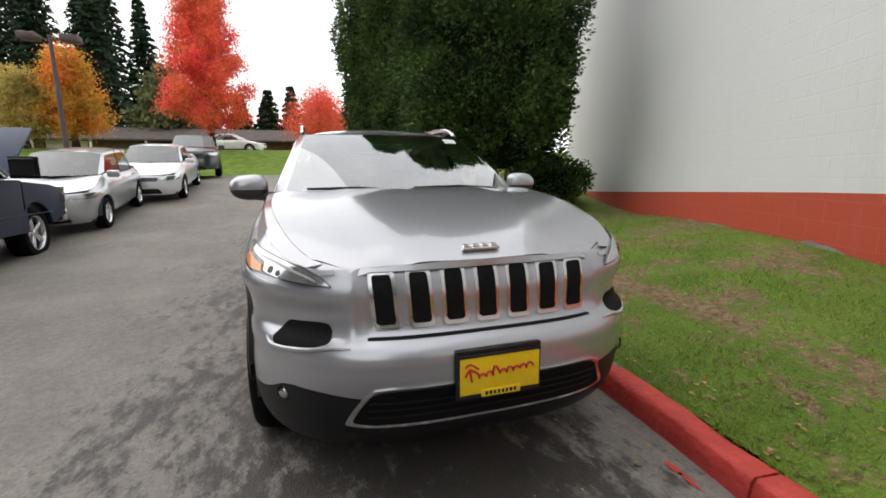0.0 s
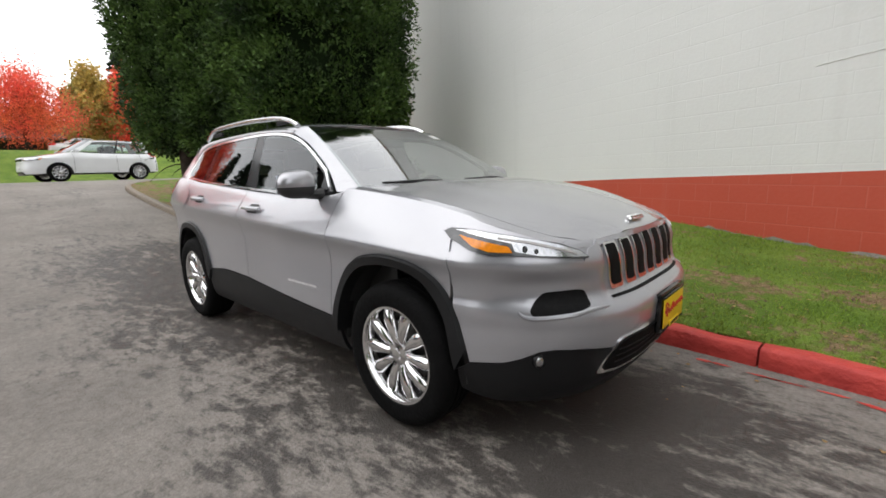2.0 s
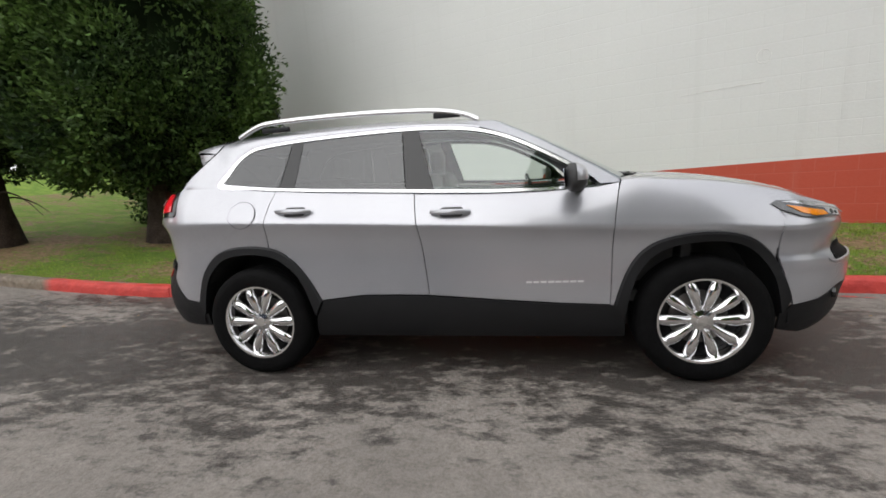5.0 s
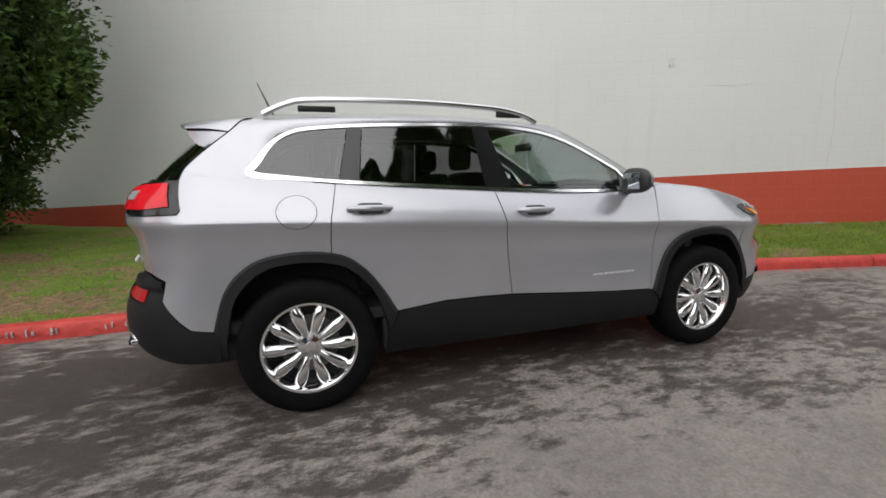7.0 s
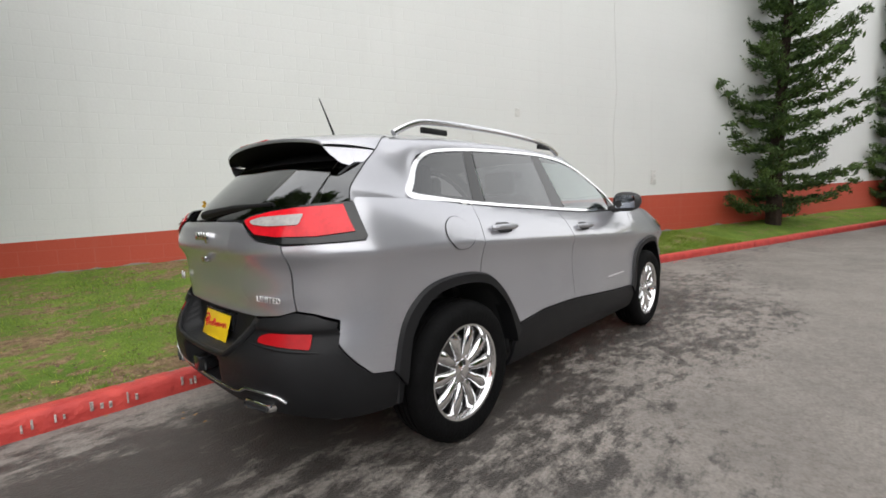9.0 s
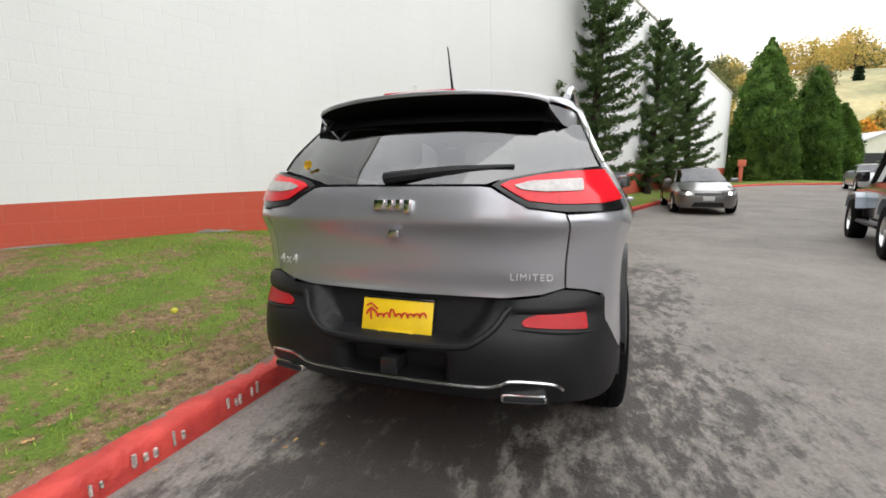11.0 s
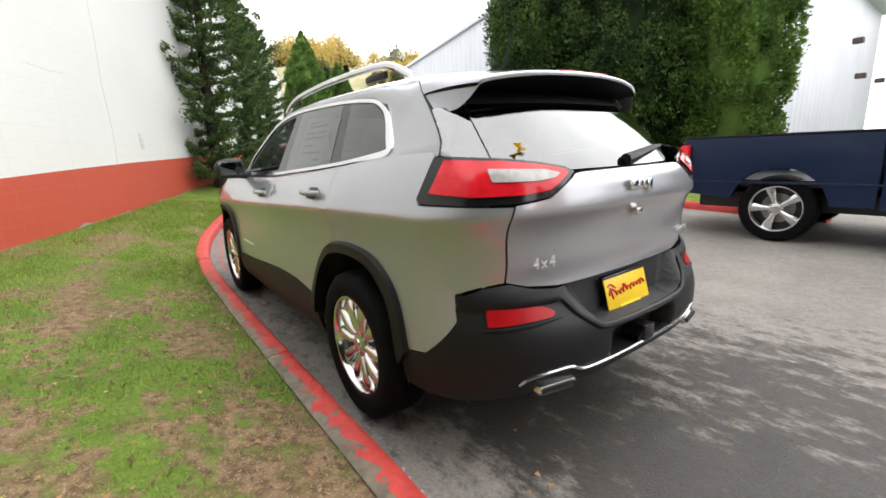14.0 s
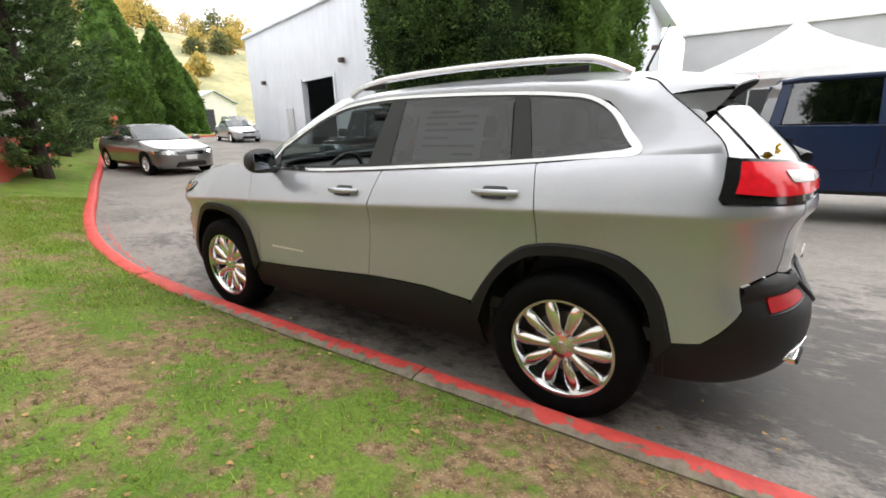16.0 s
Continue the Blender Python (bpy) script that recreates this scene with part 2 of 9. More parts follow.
def block_material(name, base, soil, joint=0.03):
    """Painted concrete blocks: courses 0.2 m high show faintly in relief, with scuffs and pale runs."""
    m = bpy.data.materials.new(name)
    m.use_nodes = True
    n, l = m.node_tree.nodes, m.node_tree.links
    b = n["Principled BSDF"]
    tc = n.new("ShaderNodeTexCoord").outputs["Object"]
    rot = n.new("ShaderNodeMapping")
    rot.inputs["Rotation"].default_value = (radians(90), 0, 0)
    l.new(tc, rot.inputs["Vector"])
    br = n.new("ShaderNodeTexBrick")
    br.inputs["Scale"].default_value = 1.0
    br.inputs["Brick Width"].default_value, br.inputs["Row Height"].default_value = 0.4, 0.2
    br.inputs["Mortar Size"].default_value, br.inputs["Mortar Smooth"].default_value = 0.008, 0.6
    br.inputs["Color1"].default_value = br.inputs["Color2"].default_value = (1, 1, 1, 1)
    br.inputs["Mortar"].default_value = (0, 0, 0, 1)
    l.new(rot.outputs[0], br.inputs["Vector"])
    patchy = noise_mask(n, l, tc, 0.5, 0.3, 0.7)
    fine = noise_mask(n, l, tc, 30, 0.3, 0.7, 3)
    runs = noise_mask(n, l, tc, 1.3, 0.60, 0.85, 6, (3.0, 3.0, 0.22))
    c = mix_rgb(n, l, patchy, tuple(v * 0.94 for v in base), base)
    c = mix_rgb(n, l, math_node(n, l, "MULTIPLY", runs, 0.16), c, soil)
    c = mix_rgb(n, l, math_node(n, l, "MULTIPLY", fine, 0.06), c, soil)
    gap = math_node(n, l, "SUBTRACT", 1.0, br.outputs["Color"])
    c = mix_rgb(n, l, math_node(n, l, "MULTIPLY", gap, joint), c, soil)
    l.new(c, b.inputs["Base Color"])
    b.inputs["Roughness"].default_value = 0.6
    mxh = mix_rgb(n, l, 0.35, br.outputs["Color"], fine)
    bp = n.new("ShaderNodeBump")
    bp.inputs["Strength"].default_value, bp.inputs["Distance"].default_value = 0.28, 0.006
    l.new(mxh, bp.inputs["Height"])
    l.new(bp.outputs[0], b.inputs["Normal"])
    return m


def kerb_material():
    m = bpy.data.materials.new("kerb_paint")
    m.use_nodes = True
    n, l = m.node_tree.nodes, m.node_tree.links
    b = n["Principled BSDF"]
    co = n.new("ShaderNodeTexCoord").outputs["Object"]
    geo = n.new("ShaderNodeNewGeometry")
    sep, pos = n.new("ShaderNodeSeparateXYZ"), n.new("ShaderNodeSeparateXYZ")
    l.new(geo.outputs["Normal"], sep.inputs[0])
    l.new(co, pos.inputs[0])
    red = mix_rgb(n, l, noise_mask(n, l, co, 7, 0.3, 0.7), (0.42, 0.035, 0.03), (0.60, 0.065, 0.05))
    grey = mix_rgb(n, l, noise_mask(n, l, co, 18, 0.3, 0.7), (0.12, 0.094, 0.068), (0.23, 0.19, 0.142))
    # beside and behind the car the paint is worn off the back of the top
    back_edge = n.new("ShaderNodeMapRange")
    back_edge.inputs["From Min"].default_value, back_edge.inputs["From Max"].default_value = 1.0, 1.15
    back_edge.inputs["To Min"].default_value, back_edge.inputs["To Max"].default_value = -0.26, 0.30
    l.new(pos.outputs["Y"], back_edge.inputs["Value"])
    wx = n.new("ShaderNodeMapRange")
    wx.inputs["From Min"].default_value, wx.inputs["From Max"].default_value = 2.6, 1.2
    wx.inputs["To Min"].default_value, wx.inputs["To Max"].default_value = -0.25, 0.0
    l.new(pos.outputs["X"], wx.inputs["Value"])
    total = noise_mask(n, l, co, 13, 0.0, 1.0, 9)
    fuller = n.new("ShaderNodeMapRange")
    fuller.inputs["From Min"].default_value, fuller.inputs["From Max"].default_value = -1.9, -2.7
    fuller.inputs["To Min"].default_value, fuller.inputs["To Max"].default_value = 0.0, -0.17
    l.new(pos.outputs["X"], fuller.inputs["Value"])
    for term in (back_edge.outputs[0], wx.outputs[0], fuller.outputs[0]):
        sm = n.new("ShaderNodeMath")
        l.new(total, sm.inputs[0])
        l.new(term, sm.inputs[1])
        total = sm.outputs[0]
    chip = n.new("ShaderNodeMapRange")
    chip.inputs["From Min"].default_value, chip.inputs["From Max"].default_value = 0.56, 0.62
    l.new(total, chip.inputs["Value"])
    end = n.new("ShaderNodeMapRange")
    end.inputs["From Min"].default_value, end.inputs["From Max"].default_value = -5.45, -5.6
    l.new(pos.outputs["X"], end.inputs["Value"])
    c = mix_rgb(n, l, chip.outputs[0], red, grey)
    c = mix_rgb(n, l, end.outputs[0], c, grey)
    l.new(c, b.inputs["Base Color"])
    b.inputs["Roughness"].default_value = 0.62
    bp = n.new("ShaderNodeBump")
    bp.inputs["Strength"].default_value, bp.inputs["Distance"].default_value = 0.6, 0.015
    l.new(noise_mask(n, l, co, 25, 0.2, 0.8), bp.inputs["Height"])
    l.new(bp.outputs[0], b.inputs["Normal"])
    return m


def leafy(m, share=0.35, lift=1.25):
    """Thin leaves let part of the light through."""
    n, l = m.node_tree.nodes, m.node_tree.links
    b, out = n["Principled BSDF"], n["Material Output"]
    col = b.inputs["Base Color"].links[0].from_socket
    br = n.new("ShaderNodeMix")
    br.data_type, br.blend_type = "RGBA", "MULTIPLY"
    br.inputs["Factor"].default_value = 1.0
    br.inputs["B"].default_value = (lift, lift, lift, 1)
    l.new(col, br.inputs["A"])
    tr = n.new("ShaderNodeBsdfTranslucent")
    l.new(br.outputs["Result"], tr.inputs["Color"])
    mx = n.new("ShaderNodeMixShader")
    mx.inputs[0].default_value = share
    l.new(b.outputs[0], mx.inputs[1])
    l.new(tr.outputs[0], mx.inputs[2])
    l.new(mx.outputs[0], out.inputs[0])
    return m


def bark(name="bark", c=(0.055, 0.040, 0.031)):
    return mat(name, c, 0.9, var=0.4, scale=5, fine=40, bump=1.0, bump_scale=30, spec=0.2)


M_ASPHALT = asphalt_material()
M_TURF = turf_material(worn=True)
M_TURF_FAR = turf_material("far_turf", 0.66)
M_TURF_BANK = turf_material("bank_turf", 0.74)
M_WALL = block_material("white_block_paint", (0.74, 0.75, 0.73), (0.42, 0.41, 0.38), 0.045)
M_WALL_RED = block_material("red_block_paint", (0.50, 0.072, 0.036), (0.52, 0.20, 0.15), 0.16)
M_KERB = kerb_material()
M_BARK = bark()
M_CONCRETE = mat("concrete", (0.34, 0.32, 0.29), 0.85, var=0.25, scale=4, bump=0.5)
M_CEDAR = leafy(mat("cedar_leaf", (0.088, 0.150, 0.034), 0.6, var=0.35, scale=1.3, tint=(0.026, 0.054, 0.017), random_tint=0.6, spec=0.25), 0.25)
# near-black green: the shade between the sprays is put into this colour
M_CEDAR_CORE = mat("cedar_core_shade", (0.016, 0.028, 0.010), 0.9, var=0.4, scale=2, spec=0.1)
M_PINE = leafy(mat("pine_needle", (0.105, 0.168, 0.046), 0.6, var=0.3, scale=2, tint=(0.046, 0.086, 0.030), random_tint=0.5, spec=0.25), 0.2)
M_ARBOR = leafy(mat("arborvitae_leaf", (0.105, 0.185, 0.032), 0.7, var=0.3, scale=1.2, tint=(0.060, 0.115, 0.026), random_tint=0.45, spec=0.2), 0.25)
M_RED_LEAF = leafy(mat("red_leaf", (0.74, 0.115, 0.10), 0.6, var=0.3, scale=0.5, tint=(0.80, 0.23, 0.08), random_tint=0.3, spec=0.25), 0.5)
M_ORANGE_LEAF = leafy(mat("orange_leaf", (0.80, 0.24, 0.05), 0.6, var=0.3, scale=0.55, tint=(0.42, 0.36, 0.05), random_tint=0.3, spec=0.25), 0.5)
M_YELLOW_LEAF = leafy(mat("yellow_leaf", (0.52, 0.36, 0.10), 0.6, var=0.3, scale=0.5, tint=(0.36, 0.33, 0.11), random_tint=0.3, spec=0.25), 0.5)
M_FIR = mat("fir_needle", (0.034, 0.060, 0.030), 0.7, var=0.3, scale=0.5, tint=(0.018, 0.034, 0.02), random_tint=0.4, spec=0.2)
M_GREY_LEAF = leafy(mat("olive_leaf", (0.16, 0.16, 0.06), 0.7, var=0.3, scale=0.5, tint=(0.10, 0.12, 0.055), random_tint=0.4, spec=0.2), 0.35)
M_BLADE = leafy(mat("grass_blade", (0.170, 0.290, 0.036), 0.7, var=0.3, scale=0.8, tint=(0.27, 0.32, 0.066), random_tint=0.4, spec=0.2), 0.3)
M_DRY_LEAF = mat("dry_leaf", (0.30, 0.16, 0.07), 0.85, var=0.3, scale=3.0, tint=(0.46, 0.33, 0.16), random_tint=0.5, spec=0.2)
M_METAL_WHITE = mat("white_metal_siding", (0.60, 0.62, 0.66), 0.5, var=0.05, scale=0.6)
M_GREY_SIDING = mat("pale_grey_siding", (0.44, 0.44, 0.45), 0.6, var=0.06, scale=0.6)
M_CREAM = mat("cream_siding", (0.62, 0.58, 0.50), 0.6, var=0.08, scale=0.8)
M_ROOF_BROWN = mat("brown_shingle", (0.085, 0.065, 0.055), 0.9, var=0.3, scale=1.5, bump=0.5, bump_scale=12)
M_BROWN_WALL = mat("brown_board", (0.16, 0.085, 0.05), 0.8, var=0.25, scale=2)
# near black: the shade inside openings, holes and gaps, put into a colour
M_DARK = mat("opening_shade", (0.02, 0.02, 0.022), 0.8)
M_CANVAS = mat("white_canvas", (0.82, 0.82, 0.82), 0.8, var=0.04)
M_POST = mat("faded_orange_post", (0.55, 0.13, 0.07), 0.7, var=0.2)
M_LAMP_POLE = mat("brown_steel", (0.07, 0.045, 0.04), 0.5, var=0.2)


# ---------------------------------------------------------------- tools
def link_mesh(name, me, material, parent=None, label="", smooth=True, angle=35):
    if material is not None and not me.materials:
        me.materials.append(material)
    if smooth:
        me.polygons.foreach_set("use_smooth", [True] * len(me.polygons))
        me.set_sharp_from_angle(angle=radians(angle))
    ob = new(name, me)
    if parent is not None:
        ob.parent = parent
    if label:
        ob["label"] = label
    return ob


def part(name, bm, material, parent=None, label="", smooth=True, angle=35):
    """One bmesh as one mesh object under a thing or a part."""
    me = bpy.data.meshes.new(name)
    bm.to_mesh(me)
    bm.free()
    return link_mesh(name, me, material, parent, label, smooth, angle)


def thing(name, m, label, category, group="", kind=""):
    ob = new(name)
    ob.empty_display_size = 0.2
    ob.matrix_basis = m
    return tagged(ob, label, category, group, kind)


def raw(name, verts, faces, material, parent=None, label="", smooth=False, angle=35):
    me = bpy.data.meshes.new(name)
    me.from_pydata([tuple(v) for v in verts], [], [tuple(f) for f in faces])
    me.update()
    return link_mesh(name, me, material, parent, label, smooth, angle)


def box(bm, x0, x1, y0, y1, z0, z1, bevel=0.0, m=None):
    """A box with rounded edges, added to bm."""
    made = bmesh.ops.create_cube(bm, size=1.0)["verts"]
    for v in made:
        v.co = Vector(((x0 + x1) / 2 + v.co.x * (x1 - x0), (y0 + y1) / 2 + v.co.y * (y1 - y0), (z0 + z1) / 2 + v.co.z * (z1 - z0)))
    if bevel > 0:
        edges = list({e for v in made for e in v.link_edges})
        res = bmesh.ops.bevel(bm, geom=edges, offset=bevel, segments=2, affect="EDGES", profile=0.5)
        made = list({v for f in res["faces"] for v in f.verts} | {v for v in made if v.is_valid})
    if m is not None:
        for v in made:
            v.co = m @ v.co
    return made


def boxed(*args, **kw):
    bm = bmesh.new()
    box(bm, *args, **kw)
    return bm


def tube(points, radius, sides=8, taper=None, caps=True):
    """A round bar along points; taper gives a radius for each point."""
    bm = bmesh.new()
    pts = [Vector(p) for p in points]
    rings = []
    side = None
    for i, p in enumerate(pts):
        d = (pts[min(i + 1, len(pts) - 1)] - pts[max(i - 1, 0)]).normalized()
        if side is None:
            side = d.orthogonal().normalized()
        side = (side - d * side.dot(d)).normalized()
        other = d.cross(side)
        r = taper[i] if taper else radius
        rings.append([bm.verts.new(p + (side * math.cos(2 * math.pi * k / sides) + other * math.sin(2 * math.pi * k / sides)) * r) for k in range(sides)])
    for a, b in zip(rings, rings[1:]):
        for k in range(sides):
            bm.faces.new((a[k], a[(k + 1) % sides], b[(k + 1) % sides], b[k]))
    if caps:
        bm.faces.new(rings[0][::-1])
        bm.faces.new(rings[-1])
    bmesh.ops.recalc_face_normals(bm, faces=bm.faces)
    return bm


def lathe(profile, sides=40, axis="y", caps=True):
    """A solid of revolution: profile of (radius, along)."""
    bm = bmesh.new()
    rings = []
    for r, a in profile:
        ring = []
        for k in range(sides):
            t = 2 * math.pi * k / sides
            c, s = r * math.cos(t), r * math.sin(t)
            ring.append(bm.verts.new((c, a, s) if axis == "y" else (c, s, a)))
        rings.append(ring)
    for a, b in zip(rings, rings[1:]):
        for k in range(sides):
            bm.faces.new((a[k], a[(k + 1) % sides], b[(k + 1) % sides], b[k]))
    if caps and profile[0][0] > 1e-4:
        bm.faces.new(rings[0])
    if caps and profile[-1][0] > 1e-4:
        bm.faces.new(rings[-1])
    bmesh.ops.remove_doubles(bm, verts=bm.verts, dist=1e-5)
    bmesh.ops.recalc_face_normals(bm, faces=bm.faces)
    return bm


def interp(table, x):
    """Smooth value between the rows of (place, value)."""
    n = len(table)
    if x <= table[0][0]:
        return table[0][1]
    if x >= table[-1][0]:
        return table[-1][1]
    for i in range(n - 1):
        if table[i][0] <= x <= table[i + 1][0]:
            x0, y0 = table[i]
            x1, y1 = table[i + 1]
            h = x1 - x0
            d = (y1 - y0) / h
            m0 = d if i == 0 else 0.5 * (d + (y0 - table[i - 1][1]) / (x0 - table[i - 1][0]))
            m1 = d if i == n - 2 else 0.5 * (d + (table[i + 2][1] - y1) / (table[i + 2][0] - x1))
            k = (x - x0) / h
            return (2 * k ** 3 - 3 * k ** 2 + 1) * y0 + (k ** 3 - 2 * k ** 2 + k) * h * m0 + (3 * k ** 2 - 2 * k ** 3) * y1 + (k ** 3 - k ** 2) * h * m1


def rounded(poly, r, steps=4):
    """Cut the corners of a flat polygon round; r is one radius or one for each corner."""
    out = []
    n = len(poly)
    for i, p in enumerate(poly):
        rad = r[i] if isinstance(r, (list, tuple)) else r
        p, a, b = Vector(p), Vector(poly[i - 1]), Vector(poly[(i + 1) % n])
        la, lb = (a - p).length, (b - p).length
        k = min(rad, la * 0.45, lb * 0.45)
        if k < 1e-4:
            out.append(tuple(p))
            continue
        s, e = p + (a - p) * (k / la), p + (b - p) * (k / lb)
        for j in range(steps + 1):
            t = j / steps
            out.append(tuple(s * (1 - t) ** 2 + p * 2 * t * (1 - t) + e * t * t))
    return out


def curve_pts(pts, steps=6, closed=False):
    """A smooth curve through flat points."""
    out = []
    n = len(pts)
    for i in range(n if closed else n - 1):
        p0 = Vector(pts[(i - 1) % n] if closed else pts[max(i - 1, 0)])
        p1, p2 = Vector(pts[i]), Vector(pts[(i + 1) % n])
        p3 = Vector(pts[(i + 2) % n] if closed else pts[min(i + 2, n - 1)])
        for j in range(steps):
            t = j / steps
            out.append(tuple(0.5 * (2 * p1 + (p2 - p0) * t + (2 * p0 - 5 * p1 + 4 * p2 - p3) * t * t + (3 * p1 - p0 - 3 * p2 + p3) * t ** 3)))
    if not closed:
        out.append(tuple(pts[-1]))
    return out


def patch(polys, surf, grid=(0.06, 0.05), rim=0.012, off=0.0, mirror=False, back=False):
    """Flat outlines (p, q) cut into cells and laid on surf(p, q) -> place; the edge turns inwards by rim. mirror: the other half (y to -y) is
    joined to it at y = 0."""
    if polys and isinstance(polys[0][0], (int, float)):
        polys = [polys]
    bm = bmesh.new()
    for poly in polys:
        vs = [bm.verts.new((p[0], p[1], 0)) for p in poly]
        try:
            bm.faces.new(vs)
        except ValueError:
            pass
    lo = [min(p[k] for poly in polys for p in poly) for k in (0, 1)]
    hi = [max(p[k] for poly in polys for p in poly) for k in (0, 1)]
    for k in (0, 1):
        n = max(1, int(math.ceil((hi[k] - lo[k]) / grid[k])))
        for i in range(1, n):
            c = lo[k] + (hi[k] - lo[k]) * i / n
            co, no = Vector((0, 0, 0)), Vector((0, 0, 0))
            co[k], no[k] = c, 1
            bmesh.ops.bisect_plane(bm, geom=bm.verts[:] + bm.edges[:] + bm.faces[:], plane_co=co, plane_no=no, dist=1e-6)
    for v in bm.verts:
        v.co = Vector(surf(v.co.x, v.co.y))
    if mirror:
        dup = bmesh.ops.duplicate(bm, geom=bm.verts[:] + bm.edges[:] + bm.faces[:])["geom"]
        for v in dup:
            if isinstance(v, bmesh.types.BMVert):
                v.co.y = -v.co.y
        bmesh.ops.reverse_faces(bm, faces=[g for g in dup if isinstance(g, bmesh.types.BMFace)])
        bmesh.ops.remove_doubles(bm, verts=bm.verts, dist=0.0015)
    big = [f for f in bm.faces if len(f.verts) > 4]
    if big:
        bmesh.ops.triangulate(bm, faces=big)
    bmesh.ops.recalc_face_normals(bm, faces=bm.faces)
    score = sum(f.normal.dot(f.calc_center_median() - Vector((CENTRE[0], CENTRE[1], CENTRE[2]))) * f.calc_area() for f in bm.faces)
    if score < 0:
        bmesh.ops.reverse_faces(bm, faces=bm.faces)
    bm.normal_update()
    if off:
        nrm = [v.normal.copy() for v in bm.verts]
        for v, n in zip(bm.verts, nrm):
            v.co += n * off
    if rim:
        edge = [e for e in bm.edges if len(e.link_faces) == 1]
        inner = {}
        for e in edge:
            for v in e.verts:
                if v not in inner:
                    inner[v] = (v.co - v.normal * rim)
        made = {v: bm.verts.new(c) for v, c in inner.items()}
        for e in edge:
            lp = e.link_loops[0]
            a, b = lp.vert, lp.link_loop_next.vert
            bm.faces.new((b, a, made[a], made[b]))
    return bm


CENTRE = [0.0, 0.0, 0.6]


def strip(path, profile, closed=False):
    """A strip of one cross-section (offsets out, up) swept along flat path points (x, y, z), upright."""
    bm = bmesh.new()
    n = len(path)
    rings = []
    for i, p in enumerate(path):
        a, b = Vector(path[(i - 1) % n] if closed or i else path[i]), Vector(path[(i + 1) % n] if closed or i < n - 1 else path[i])
        d = (b - a)
        d.z = 0
        d.normalize()
        out = Vector((-d.y, d.x, 0))
        rings.append([bm.verts.new(Vector(p) + out * o + Vector((0, 0, u))) for o, u in profile])
    k = len(profile)
    for i in range(n if closed else n - 1):
        a, b = rings[i], rings[(i + 1) % n]
        for j in range(k - 1):
            bm.faces.new((a[j], b[j], b[j + 1], a[j + 1]))
    if not closed:
        bm.faces.new(rings[0])
        bm.faces.new(rings[-1][::-1])
    bmesh.ops.recalc_face_normals(bm, faces=bm.faces)
    return bm


# ---------------------------------------------------------------- lie of the land
def soft(u):
    u = max(0.0, u)
    return u * u / (u + 2)


def road_z(x):
    return min(1.3, 0.12 * soft(-x - 3.5)) + 0.035 * soft(x - 5)


WALL_P, WALL_H = (3.42, 3.0), math.tan(radians(-22.5))


def wall_y(x):
    return WALL_P[1] + (x - WALL_P[0]) * WALL_H


KERB_N = [(-14.0, 1.45), (-13.2, 1.12), (-11.0, 1.0), (-8.0, 0.98), (-5.0, 1.0), (-2.0, 1.0), (0.5, 1.0), (2.0, 0.97), (3.2, 0.86), (4.5, 0.61), (5.8, 0.25), (7.2, -0.23),
          (9.0, -0.92), (11.0, -1.67), (13.0, -2.47), (16.0, -3.65), (20.0, -5.18), (25.0, -7.25), (29.0, -9.2), (31.5, -11.1), (33.2, -14.0), (34.0, -20.0)]
# height of the lawn over the road where it meets the wall
WALL_FOOT = [(-14.0, 0.36), (-7.0, 0.30), (-4.0, 0.42), (-1.2, 0.53), (0.8, 0.545), (2.0, 0.47), (3.2, 0.38), (6.0, 0.37), (30.0, 0.36)]


def kerb_line(table, step=0.25):
    pts = curve_pts(table, 10)
    out = [Vector(pts[0])]
    for p in pts[1:]:
        if (Vector(p) - out[-1]).length >= step:
            out.append(Vector(p))
    return out


NOSE = [(-13.2, 9.9), (-13.9, 7.5), (-14.4, 5.0), (-14.55, 3.0), (-14.5, 2.1)]
NORTH = kerb_line(NOSE + KERB_N, 0.16)


def sheet(name, rows, material, parent=None, kind="structure", label="", category=""):
    """Rows of places of equal length, joined into one skin."""
    n = len(rows[0])
    verts = [tuple(p) for r in rows for p in r]
    faces = [(i * n + j, i * n + j + 1, (i + 1) * n + j + 1, (i + 1) * n + j) for i in range(len(rows) - 1) for j in range(n - 1)]
    ob = raw(name, verts, faces, material, parent, smooth=True)
    return tagged(ob, label, category, kind=kind)


# the wide ground
xs = [-400, -200, -110, -80, -60, -48, -40, -34, -30] + [-28 + 2 * i for i in range(0, 34)] + [42, 48, 56, 70, 90, 130, 220, 400]
ys = [-400, -200, -120, -80, -60, -50, -42, -36, -30, -26, -22, -18, -15, -12, -10, -8, -5, -2, 1, 3, 6, 9, 12, 16, 20, 26, 34, 46, 70, 120, 250, 400]
sheet("ground", [[(x, y, road_z(max(-40, min(44, x))) - 0.14) for y in ys] for x in xs], M_TURF_FAR, label="rough grass and earth running to the horizon", category="ground")

# the asphalt, cut along the kerb on the wall's side
road_rows = []
rx = [-23.0 + 0.5 * i for i in range(115)]
for x in rx:
    north = None
    for a, b in zip(NORTH, NORTH[1:]):
        if a.x <= x <= b.x and x > -14.2:
            north = a.y + (b.y - a.y) * (x - a.x) / max(1e-6, b.x - a.x) + 0.03
    if north is None:
        north = 13.0 if x < 0 else -21.0
    row = []
    for k in range(41):
        f = (k / 40) ** 1.6
        row.append((x, north + (-30 - north) * f, road_z(x)))
    road_rows.append(row)
sheet("road", road_rows, M_ASPHALT, label="worn grey asphalt with dark damp patches", category="road")

